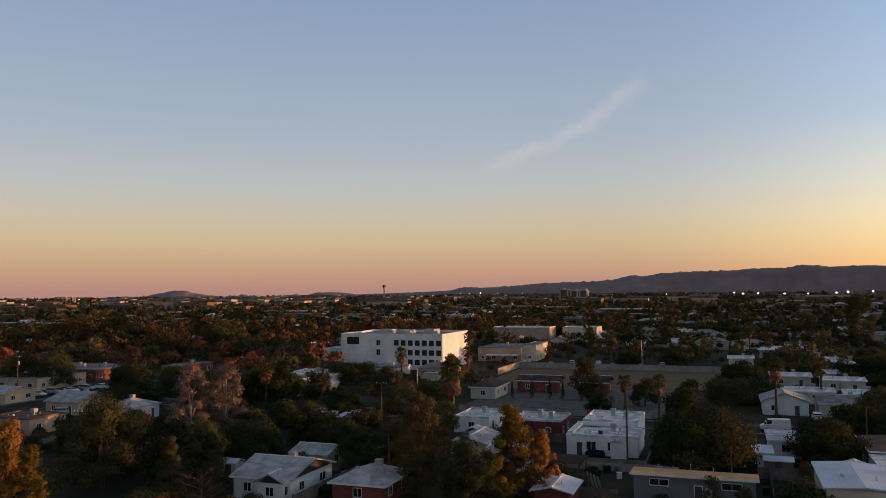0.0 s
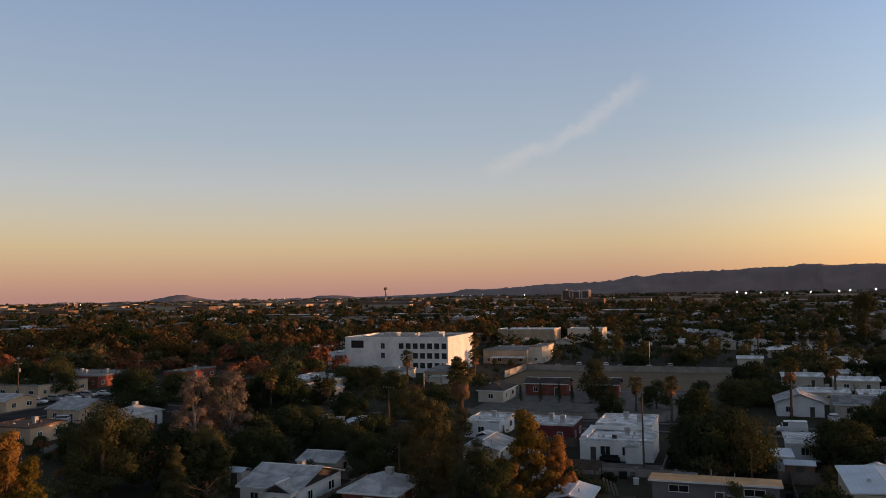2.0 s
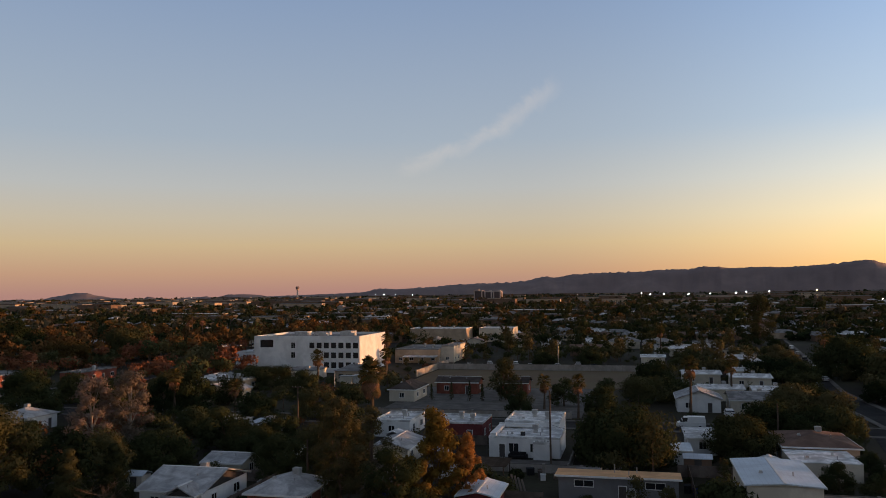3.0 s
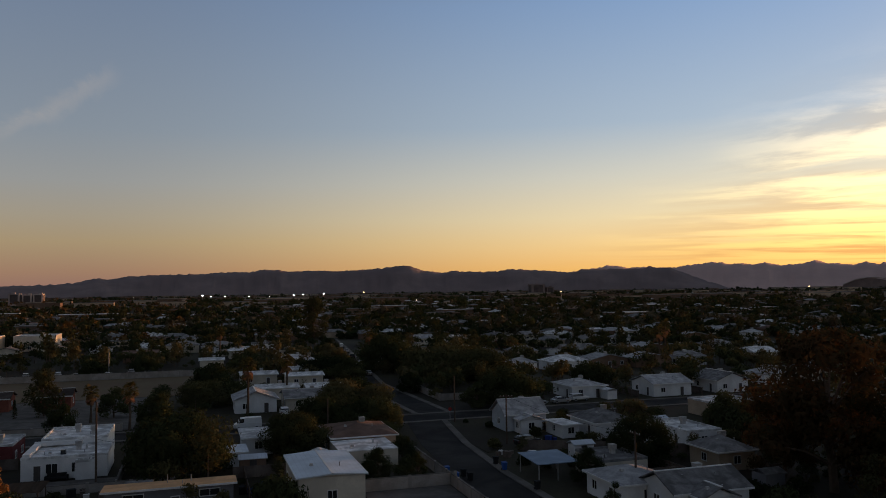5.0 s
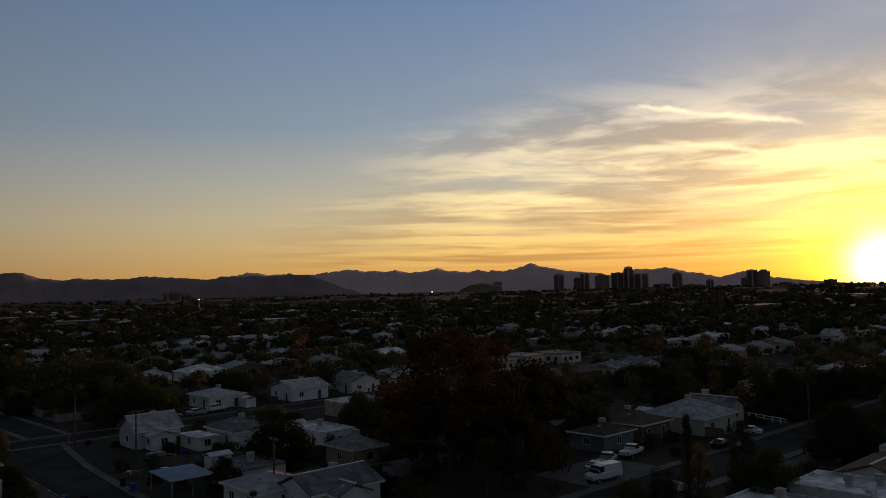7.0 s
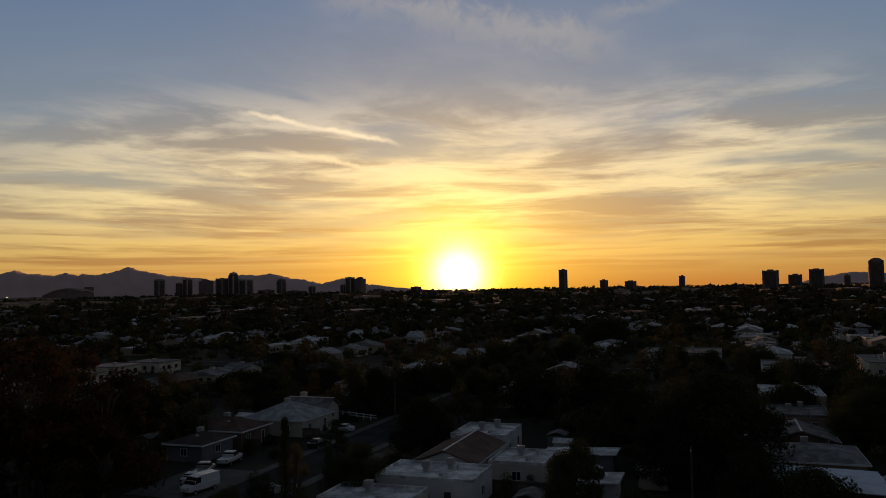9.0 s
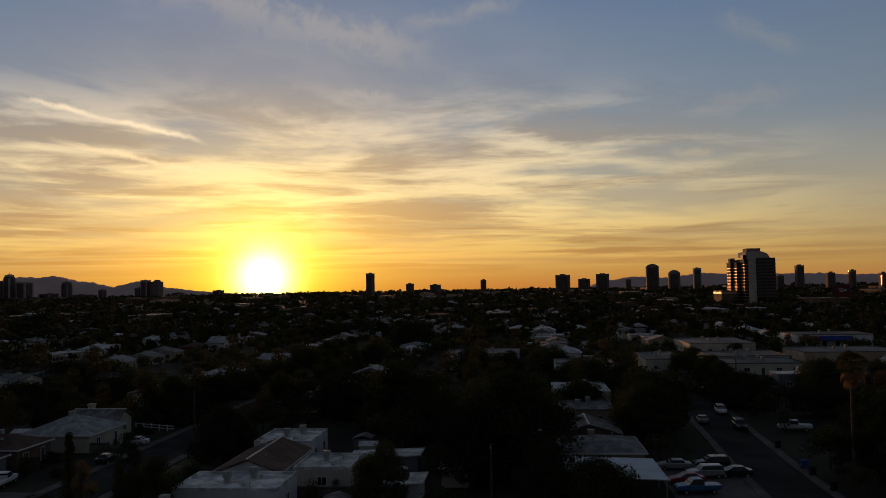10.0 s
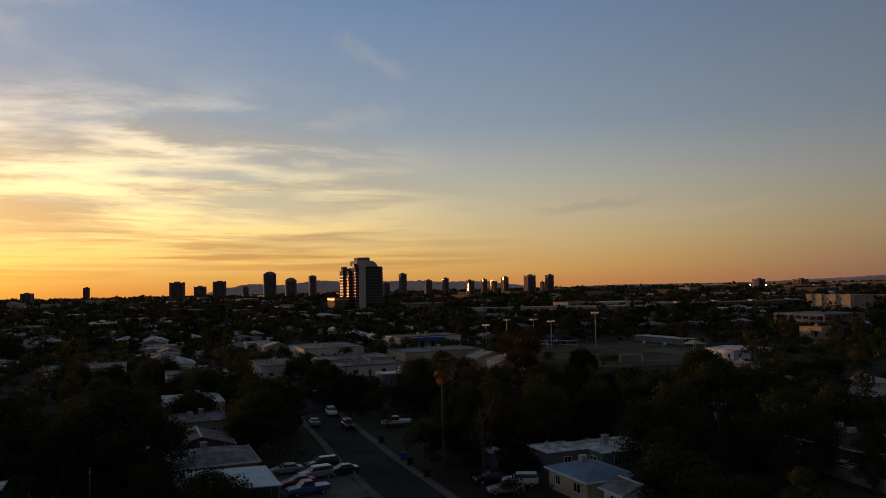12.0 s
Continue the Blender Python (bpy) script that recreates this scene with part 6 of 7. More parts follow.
def goal(x, y, rz=0.0):
    t = thing("goal_frame", "white football goal frame on the field", "goal", Matrix.Translation((x, y, 0)) @ Matrix.Rotation(radians(rz), 4, "Z"))
    for b in (-3.6, 3.6):
        part("post", Shape().box(-0.08, 0.08, b - 0.08, b + 0.08, -0.1, 2.4), "trim", t)
    part("crossbar", Shape().box(-0.08, 0.08, -3.6, 3.6, 2.3, 2.45), "trim", t)


goal(220.6, -151.2, -35), goal(284, -152)


def basketball_hoop(x, y, rz):
    t = thing("basketball_hoop", "white basketball hoop on a steel post", "hoop", Matrix.Translation((x, y, 0)) @ Matrix.Rotation(radians(rz), 4, "Z"))
    part("post", Shape().tube([(0, 0, -0.1), (0, 0, 2.6), (0.7, 0, 3.1)], [0.09, 0.08, 0.06], 8), "steel", t)
    part("backboard", Shape().box(0.7, 0.76, -0.9, 0.9, 2.75, 3.85), "trim", t)
    part("rim", Shape().tube([(0.8 + 0.23 - 0.23 * math.cos(i * math.pi / 4), 0.23 * math.sin(i * math.pi / 4), 3.0) for i in range(9)], [0.02] * 9, 4), "carred", t)


basketball_hoop(254.8, -180.6, 200), basketball_hoop(244, -182, 200)


def backstop(x0, y0, x1, y1):
    """A row of pale posts with two rails beside the field."""
    d = math.hypot(x1 - x0, y1 - y0)
    t = thing("field_fence", "pale post and rail fence beside a playing field", "fence", Matrix.Translation((x0, y0, 0)) @ Matrix.Rotation(math.atan2(y1 - y0, x1 - x0), 4, "Z"))
    for i in range(6):
        part("post", Shape().box(d * i / 5 - 0.09, d * i / 5 + 0.09, -0.09, 0.09, -0.1, 3.2 if i % 2 else 2.4), "trim", t)
    for z in (0.7, 2.2):
        part("rail", Shape().box(0, d, -0.05, 0.05, z, z + 0.14), "trim", t)


backstop(303, -156, 290, -173)


def shade_roof(x, y, w, h, key, label):
    """A four-sided shade roof on posts."""
    t = thing("shade_shelter", label, "shelter", Matrix.Translation((x, y, 0)))
    part("roof", Shape().solid([(-w, -w, h), (w, -w, h), (w, w, h), (-w, w, h), (0, 0, h + 0.45 * w)], [(0, 1, 4), (1, 2, 4), (2, 3, 4), (3, 0, 4), (3, 2, 1, 0)]), key, t)
    for a in (-0.85, 0.85):
        for b in (-0.85, 0.85):
            part("post", Shape().tube([(a * w, b * w, -0.1), (a * w, b * w, h)], [0.1, 0.1], 6), "steel", t)


shade_roof(308, -174, 5.0, 2.9, "bluetarp", "blue fabric shade shelter beside a playing field")
shade_roof(244, -196.5, 3.2, 2.6, "tan", "tan pyramid-roofed picnic shelter beside a court")


# ---- mid-distance blocks of houses and trees ----
def seen_side(x, y, wide=0.0):
    a = math.degrees(math.atan2(x, y))
    return -54 - wide < a < 146 + wide


def leafy_mass(name, label, spots, heights, wides, sorts, blobs, leaves, seed, materials=("leaf", "leaf_olive", "leaf_fall", "leaf_conifer"), grow=1.0):
    """Many trees in one mesh: each a trunk and a crown of leaf clumps set in blobs."""
    rng = np.random.default_rng(seed)
    n = len(spots)
    xy, h, r = np.array(spots, float), np.array(heights, float), np.array(wides, float)
    slot = np.array([{"broad": 0, "olive": 1, "fall": 2, "tall": 3}[q] for q in sorts])
    tallish = slot == 3
    # blob centres
    ang, rad = rng.uniform(0, 2 * np.pi, (n, blobs)), np.sqrt(rng.random((n, blobs))) * 0.66
    up = np.where(tallish[:, None], rng.uniform(0.25, 0.9, (n, blobs)), 0.34 + 0.46 * (1 - rad) + rng.uniform(-0.12, 0.06, (n, blobs)))
    rad = np.where(tallish[:, None], rad * (1.15 - up), rad)
    size = rng.uniform(0.34, 0.52, (n, blobs))
    c = np.stack([xy[:, None, 0] + rad * np.cos(ang) * r[:, None], xy[:, None, 1] + rad * np.sin(ang) * r[:, None], up * h[:, None]], -1).reshape(-1, 3)
    br = (size * r[:, None]).reshape(-1)
    tree_of = np.repeat(np.arange(n), blobs)
    # leaves
    c, br, owner = np.repeat(c, leaves, 0), np.repeat(br, leaves), np.repeat(tree_of, leaves)
    v = rng.normal(size=c.shape)
    v /= np.linalg.norm(v, axis=1, keepdims=True)
    p = c + v * np.array([1, 1, 0.8]) * (br * (0.5 + 0.55 * rng.random(len(br))))[:, None]
    p[:, 2] = np.maximum(p[:, 2], 0.15)
    nrm = v + rng.uniform(-0.8, 0.8, v.shape)
    nrm /= np.linalg.norm(nrm, axis=1, keepdims=True)
    a = np.cross(nrm, rng.normal(size=v.shape))
    a /= np.linalg.norm(a, axis=1, keepdims=True)
    b = np.cross(nrm, a)
    q = (br * 4.2 / math.sqrt(leaves) * 0.40 * grow * rng.uniform(0.6, 1.4, len(br)))[:, None]
    leafs = np.stack([p - a * q, p + a * q - b * q * 0.4, p + b * q * 0.8 + a * q * 0.2], 1).reshape(-1, 3)
    soft = v * 0.75 + nrm * 0.45 + np.array([0, 0, 0.2])
    soft /= np.linalg.norm(soft, axis=1, keepdims=True)
    # trunks: three-sided tapering stems
    t0 = np.stack([xy[:, 0], xy[:, 1], -0.1 + 0 * h], -1)
    t1 = np.stack([xy[:, 0], xy[:, 1], h * 0.6], -1)
    w = (0.05 * r + 0.05)
    ring = [np.stack([w * np.cos(g), w * np.sin(g), 0 * w], -1) for g in (0, 2.1, 4.2)]
    stems = np.stack([t0 + ring[0], t0 + ring[1], t1, t0 + ring[1], t0 + ring[2], t1, t0 + ring[2], t0 + ring[0], t1], 1).reshape(-1, 3)
    pts = np.concatenate([leafs, stems])
    faces = len(pts) // 3
    me = bpy.data.meshes.new(name)
    me.vertices.add(len(pts)), me.loops.add(len(pts)), me.polygons.add(faces)
    me.vertices.foreach_set("co", pts.astype(np.float32).ravel())
    me.loops.foreach_set("vertex_index", np.arange(len(pts), dtype=np.int32))
    me.polygons.foreach_set("loop_start", np.arange(0, len(pts), 3, dtype=np.int32))
    for key in (*materials, "bark"):
        me.materials.append(MAT[key])
    me.polygons.foreach_set("material_index", np.concatenate([np.minimum(slot[owner], len(materials) - 1), np.full(len(stems) // 3, len(materials))]).astype(np.int32))
    me.update(calc_edges=True)
    out = np.stack([ring[0] + ring[1], ring[1] + ring[2], ring[2] + ring[0]], 1).reshape(-1, 3)
    out /= np.linalg.norm(out, axis=1, keepdims=True)
    soft_normals(me, np.concatenate([np.repeat(soft, 3, 0), np.repeat(out, 3, 0)]))
    return tagged(new(name, me), label, "trees", kind="stuff")


KEY = [q for q in BUSY if max(q[1] - q[0], q[3] - q[2]) < 60 and q[0] < 145] + [(33, 45, 90, 158), (45, 52, 230, 262), (47, 56, 262, 310), (52, 62, 310, 370), (58, 72, 370, 490), (90, 200, -37, -25), (115, 145, 59, 67), (212, 262, -196, -136), (230, 290, -119, -53), (203, 222, -190, -178)]


def more_houses(plots):
    """The houses past the first few hundred, joined: walls, windows, eaves, roofs, coolers, and small sheds behind them."""
    rng = random.Random(17)
    s = Shape()
    for x, y in [q for q in plots if math.hypot(*q) > 235]:
        w, d, h = rng.uniform(4.5, 7), rng.uniform(4, 5.5), rng.uniform(2.7, 3.2)
        if rng.random() < 0.3:
            w, d = d, w
        wall, top, form = rng.choice((0, 1, 1, 2)), rng.choice((3, 4, 4, 4, 5, 6, 6)), rng.random()
        s.box(x - w, x + w, y - d, y + d, -0.1, h, wall)
        for u in (-0.6, -0.1, 0.55):
            s.box(x + u * w - 0.7, x + u * w + 0.7, y - d - 0.05, y - d, 1.0, 2.2, 7)
            s.box(x - w - 0.05, x - w, y + u * d - 0.6, y + u * d + 0.6, 1.0, 2.2, 7)
        e = 0.5
        if form < 0.35:
            s.box(x - w - 0.2, x + w + 0.2, y - d - 0.2, y + d + 0.2, h, h + 0.35, top)
            z = h + 0.35
        else:
            r = rng.uniform(1.2, 1.9)
            k = 0.5 if form < 0.7 else 1.05
            a, b = [(x - w - e, y - d - e, h), (x + w + e, y - d - e, h), (x + w + e, y + d + e, h), (x - w - e, y + d + e, h)], [(x - w * k, y, h + r), (x + w * k, y, h + r)]
            s.solid(a + b, [(0, 1, 5, 4), (1, 2, 5), (2, 3, 4, 5), (3, 0, 4), (3, 2, 1, 0)], top)
            z = h + r * 0.7
        cx, cy = x + rng.uniform(-0.4, 0.4) * w, y + rng.uniform(-0.3, 0.3) * d
        s.box(cx - 0.55, cx + 0.55, cy - 0.55, cy + 0.55, z - 0.4, z + 0.9, 8)
        for i in range(rng.randrange(1, 4)):
            u, v, q, g = x + rng.uniform(-9, 9), y + rng.choice((-1, 1)) * rng.uniform(9, 14), rng.uniform(1.2, 3), rng.uniform(2.1, 2.6)
            if free(u, v, 2.0):
                s.box(u - q, u + q, v - 1.4, v + 1.4, -0.1, g, rng.choice((0, 1, 2)))
                s.box(u - q - 0.2, u + q + 0.2, v - 1.6, v + 1.6, g, g + 0.15, rng.choice((3, 5, 6)))
        BUSY.append((x - w, x + w, y - d, y + d))
    tagged(part("more_houses", s, ("white", "cream", "tan", "lightshingle", "shingle", "whiteroof", "greyroof", "glass", "cooler")), "many low pale suburban houses and sheds among trees", "houses", kind="stuff")


def suburb():
    rng = random.Random(5)
    kinds = [("hip", "white", "lightshingle"), ("hip", "tan", "shingle"), ("gable_x", "cream", "shingle"), ("gable_x", "tan", "lightshingle"), ("gable_y", "brown", "lightshingle"),
             ("flat", "tan", "whiteroof"), ("flat", "white", "shingle"), ("hip", "brick", "brownshingle"), ("gable_x", "brown", "brownshingle"), ("flat", "tan", "whiteroof"), ("gable_y", "cream", "shingle"), ("hip", "white", "whiteroof")]
    models = []
    colour = {"white": "white", "cream": "cream", "tan": "tan", "brick": "red-brick", "brown": "brown"}
    roofs = {"lightshingle": "pale shingle", "shingle": "grey shingle", "whiteroof": "white-coated", "brownshingle": "brown shingle"}
    form = {"hip": "hipped", "gable_x": "gabled", "gable_y": "gable-fronted", "flat": "flat"}
    for i, (k, w, r) in enumerate(kinds):
        wd, dp = 8.5 + (i * 5 % 7) * 0.8, 7.5 + (i * 3 % 5) * 0.8
        m = house("house", -wd / 2, wd / 2, -dp / 2, dp / 2, 2.9, k, w, r, f"{colour[w]} suburban house with a {form[k]} {roofs[r]} roof", 1.5 + 0.1 * (i % 4), 1, record=False)
        for o in [c for c in m.children if c.name.startswith("window")][2:] + [c for c in m.children if c.name.startswith("door")][1:]:
            for q in [*o.children, o]:
                bpy.data.objects.remove(q)
        models.append(m)
    used, plots = set(), []
    for row in range(-9, 12):
        for side in (-1, 1):
            y = 163.5 + 97 * row + side * 21
            x = -520 + rng.uniform(0, 10)
            while x < 520:
                x += rng.uniform(14, 22)
                d = math.hypot(x, y)
                if 150 < d < 520 and seen_side(x, y) and free(x, y, 8.5) and rng.random() < (0.1 if x > 180 and y < -140 else 0.86 if x > -100 or y < 205 else 0.3):
                    plots.append((x, y + rng.uniform(-3, 3)))
    rng.shuffle(plots)
    rest, plots = plots[150:], plots[:150]
    for x, y in plots:
        i = rng.randrange(len(models))
        p = Matrix.Translation((x, y, 0)) @ Matrix.Rotation(rng.choice((0, 0, math.pi, math.pi / 2)), 4, "Z")
        if i in used:
            copy_thing(models[i], p)
        else:
            models[i].matrix_basis = p
            used.add(i)
        BUSY.append((x - 7, x + 7, y - 6, y + 6))
    more_houses(rest)
    for i, m in enumerate(models):
        if i not in used:
            for o in [*m.children_recursive, m]:
                bpy.data.objects.remove(o)
    # trees and bushes between the houses: the nearest as things of their own, the rest joined
    near, count = [], 0
    spots, heights, wides, sorts = [], [], [], []
    for _ in range(8000):
        a, d = radians(rng.uniform(-56, 148)), math.sqrt(rng.uniform(86 ** 2, 520 ** 2))
        x, y = d * math.sin(a), d * math.cos(a)
        r = rng.uniform(1.6, 4.8) if rng.random() < 0.8 else rng.uniform(1.0, 2.0)
        k = rng.choice(("broad", "broad", "broad", "olive", "olive", "tall", "fall" if x < -60 else "broad"))
        h = r * rng.uniform(1.2, 1.8) if k != "tall" else r * 2.6
        if x < -110 and y > 200:        # the old gardens to the east stand full of tall trees, rusty partly for the sunset's orange
            k = rng.choice(("fall", "fall", "fall", "olive", "broad"))
            r, h = r * 1.35, h * rng.uniform(1.3, 2.0)
        h = min(h, 14.0)
        # keep named houses, walls and streets in sight
        hid = 0.0
        if d < 330:
            steps = [d + (d * 27.0 / (27.0 - h) - d) * q / 24 for q in range(25)]
            hid = sum(not all(not (p0 < math.sin(a) * e < p1 and q0 < math.cos(a) * e < q1) for p0, p1, q0, q1 in KEY) for e in steps)
        if hid and (d < 150 or rng.random() < (0.97 if hid > 4 else 0.8)):
            r, h = r * 0.45, h * 0.35
            if hid > 12 or not free(x, y, r * 0.5):
                continue
        if not free(x, y, 0.3 + 0.35 * r):
            continue
        if d < 185 and count < 85:
            tree(k, x, y, h, r, 2800)
            count += 1
        else:
            spots.append((x, y)), heights.append(h), wides.append(r), sorts.append(k)
    for name, lo, hi, blobs, leaves in (("near_trees", 0, 215, 11, 85), ("garden_trees", 215, 330, 8, 36), ("garden_trees", 330, 900, 6, 24)):
        sel = [i for i, q in enumerate(spots) if lo <= math.hypot(*q) < hi]
        leafy_mass(name, "crowded dark garden trees and bushes between low houses", [spots[i] for i in sel], [heights[i] for i in sel], [wides[i] for i in sel], [sorts[i] for i in sel], blobs, leaves, 21 + lo, grow=0.82 if lo == 0 else 1.0)


suburb()


# ---- the far city ----
def far_city():
    """Tree tops and roofs out to the horizon; too many to count, so one object of each."""
    rng = random.Random(9)
    roofs = Shape()
    spots, heights, wides, sorts = [], [], [], []
    for i in range(15000):
        a = radians(rng.uniform(-58, 150))
        d = 430 * math.exp(rng.random() ** 0.9 * math.log(4800 / 430))
        x, y = d * math.sin(a), d * math.cos(a)
        if abs(x - 71 - (y - 482) * 0.082) < 7 and 400 < y < 880:
            continue
        spots.append((x, y))
        wides.append(rng.uniform(3.5, 6.5) * (1 + d / 1500))
        heights.append(rng.uniform(3.5, 7.0) if rng.random() < 0.90 else rng.uniform(8, 14))
        sorts.append(rng.choice(("broad", "broad", "broad", "olive", "olive", "fall" if a < 0 else "broad", "tall")))
    cut = [math.hypot(*q) < 1100 for q in spots]
    for name, want, blobs, leaves, grow in (("far_trees", True, 5, 12, 1.0), ("horizon_trees", False, 3, 7, 1.1)):
        sel = [i for i, q in enumerate(cut) if q == want]
        leafy_mass(name, "endless dark tree tops of a flat desert city", [spots[i] for i in sel], [heights[i] for i in sel], [wides[i] for i in sel], [sorts[i] for i in sel], blobs, leaves, 33 + blobs, ("leaf", "hazeleaf", "leaf_fall", "leaf_conifer"), grow)
    for i in range(2600):
        a = radians(rng.uniform(-58, 150))
        d = 430 * math.exp(rng.random() * math.log(4300 / 430))
        x, y = d * math.sin(a), d * math.cos(a)
        w, b, h = rng.uniform(4, 7.5), rng.uniform(3.5, 5.5), rng.uniform(2.8, 3.8)
        if rng.random() < 0.10 and d > 600:
            w, b, h = rng.uniform(8, 24) * (1 + d / 3000), rng.uniform(6, 12), rng.uniform(4, 6)
        m = rng.choice((0, 1, 2, 2, 2, 3))
        roofs.box(x - w, x + w, y - b, y + b, 0, h, rng.choice((4, 5, 5)))
        if b > 6:
            roofs.box(x - w - 0.3, x + w + 0.3, y - b - 0.3, y + b + 0.3, h, h + 0.5, m)
        else:
            roofs.solid([(x - w - .5, y - b - .5, h), (x + w + .5, y - b - .5, h), (x + w + .5, y + b + .5, h), (x - w - .5, y + b + .5, h), (x - w * .5, y, h + 1.6), (x + w * .5, y, h + 1.6)],
                        [(0, 1, 5, 4), (1, 2, 5), (2, 3, 4, 5), (3, 0, 4), (3, 2, 1, 0)], m)
    for i in range(420):
        a, d = radians(rng.uniform(-56, 46) if i % 4 else rng.uniform(46, 148)), rng.uniform(1500, 4200)
        x, y = d * math.sin(a), d * math.cos(a)
        w, b, h = rng.uniform(14, 55) * (0.6 + d / 4000), rng.uniform(8, 16), rng.uniform(5.5, 9.5) + d / 1400
        roofs.box(x - w, x + w, y - b, y + b, 0, h, rng.choice((4, 4, 5, 5, 5)))
        roofs.box(x - w - 0.4, x + w + 0.4, y - b - 0.4, y + b + 0.4, h, h + 0.8, rng.choice((2, 2, 3)))
    tagged(part("far_houses", roofs, ("lightshingle", "whiteroof", "shingle", "brownshingle", "tan", "brown")), "hundreds of low pale roofs between far trees", "houses", kind="stuff")


far_city()


def ridge(name, material, dist, knots, label, rough=4.0, seed=3.0, freq=2.2):
    """A mountain ridge as a folded slope on an arc round the city; knots: bearing in degrees and height of the crest."""
    s = Shape()
    lo, hi = knots[0][0], knots[-1][0]
    n = int((hi - lo) * 11)
    rows = (0.0, 0.22, 0.45, 0.68, 0.86, 1.0, 0.6, 0.0)
    j0 = 0
    for i in range(n + 1):
        b = lo + (hi - lo) * i / n
        while j0 < len(knots) - 2 and b > knots[j0 + 1][0]:
            j0 += 1
        (b0, z0), (b1, z1) = knots[j0], knots[j0 + 1]
        u = (b - b0) / (b1 - b0)
        u = 0.5 * u + 0.5 * u * u * (3 - 2 * u)
        crest = z0 + (z1 - z0) * u
        slope = crest
        crest = max(crest + min(rough, crest * 0.1) * noise.fractal((b * freq, seed, 0.0), 0.8, 2.1, 6), 0.0)
        for j, q in enumerate(rows):
            side = 1 - abs(2 * q - 1)
            spur = noise.fractal((b * freq * 0.4 + j * 0.35, seed + 9.0, j * 0.25), 0.8, 2.1, 4)
            d = dist + (j - 5) * 60 + side * 30 * spur + 12 * noise.noise((b * 1.6, j * 0.9, seed))
            z = (crest if j == 5 else slope) * q * (1.0 if j == 5 else 1.0 + 0.06 * noise.noise((b * 1.3, j * 1.7, seed + 5)) + 0.04 * side * spur)
            a = radians(b)
            s.v.append((d * math.sin(a), d * math.cos(a), min(z, crest * 0.97) - (2 if q == 0 else 0) if j != 5 else z))
    m = len(rows)
    for i in range(n):
        for j in range(m - 1):
            s.f.append((i * m + j, (i + 1) * m + j, (i + 1) * m + j + 1, i * m + j + 1))
    s.m = [0] * len(s.f)
    ob = tagged(part(name, s, material), label, "mountains", kind="structure")
    ob.data.polygons.foreach_set("use_smooth", [True] * len(s.f))
    return ob


ridge("mountain_ridge", "hill", 4500, ((-30, 0), (-25, 16), (-22, 22), (-19.5, 29), (-18.4, 49), (-17, 44), (-14.8, 54), (-12.3, 69), (-9, 74), (-7.8, 83), (-6.4, 105), (-5.7, 99), (-4.3, 115), (-2.8, 121), (-0.2, 123), (2.1, 133), (3.5, 133),
                                       (4.5, 146), (5.4, 143), (6.2, 134), (8.3, 137), (9.6, 133), (12.4, 144), (14.2, 160), (14.9, 156), (15.8, 130), (17.2, 117), (17.9, 126), (19.1, 120), (20.9, 119), (22.2, 131), (23.8, 123), (26.5, 109),
                                       (27.2, 124), (31.4, 122), (31.8, 133), (32.4, 125), (33.2, 124), (33.8, 104), (34.8, 74), (35.8, 43), (37.5, 0)), "long dark desert mountain ridge", 5.0, 3.0, 3.0)
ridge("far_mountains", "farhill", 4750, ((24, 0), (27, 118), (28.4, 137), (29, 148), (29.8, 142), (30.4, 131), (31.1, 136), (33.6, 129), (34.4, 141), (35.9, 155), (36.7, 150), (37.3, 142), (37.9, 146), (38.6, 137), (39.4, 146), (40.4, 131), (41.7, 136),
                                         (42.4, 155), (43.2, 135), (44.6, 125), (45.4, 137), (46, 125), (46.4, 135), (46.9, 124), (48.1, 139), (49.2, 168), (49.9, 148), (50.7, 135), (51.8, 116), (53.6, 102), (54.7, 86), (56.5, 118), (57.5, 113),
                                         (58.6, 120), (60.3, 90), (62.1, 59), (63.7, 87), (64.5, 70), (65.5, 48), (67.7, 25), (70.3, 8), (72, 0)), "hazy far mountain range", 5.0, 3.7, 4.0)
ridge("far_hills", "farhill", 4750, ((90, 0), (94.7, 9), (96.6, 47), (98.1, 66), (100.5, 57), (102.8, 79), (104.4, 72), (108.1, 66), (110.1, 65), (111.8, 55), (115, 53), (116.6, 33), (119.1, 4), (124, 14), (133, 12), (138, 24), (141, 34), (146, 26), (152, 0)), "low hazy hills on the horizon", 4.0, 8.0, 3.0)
ridge("far_hills", "hill", 4750, ((-62, 0), (-50, 8), (-46.4, 4), (-45.9, 15), (-44.4, 13), (-43.4, 8), (-41.8, 14), (-40.7, 8), (-40, 24), (-39.3, 33), (-38.8, 43), (-38, 44), (-37.3, 29), (-36.3, 16), (-35, 6), (-30, 5), (-28.9, 26), (-28, 27), (-26.8, 22), (-26, 8), (-24, 0)), "small hazy mountain on the horizon", 3.0, 6.0, 3.0)
ridge("near_buttes", "hill", 3900, ((-34.9, 0), (-34.5, 9), (-34.2, 21), (-33.9, 20), (-33.5, 7), (-32.1, 9), (-31.4, 17), (-30.9, 15), (-30.4, 19), (-29.7, 8), (-28.6, 0)), "small dark rocky buttes on the plain", 4.0, 2.0, 5.0)


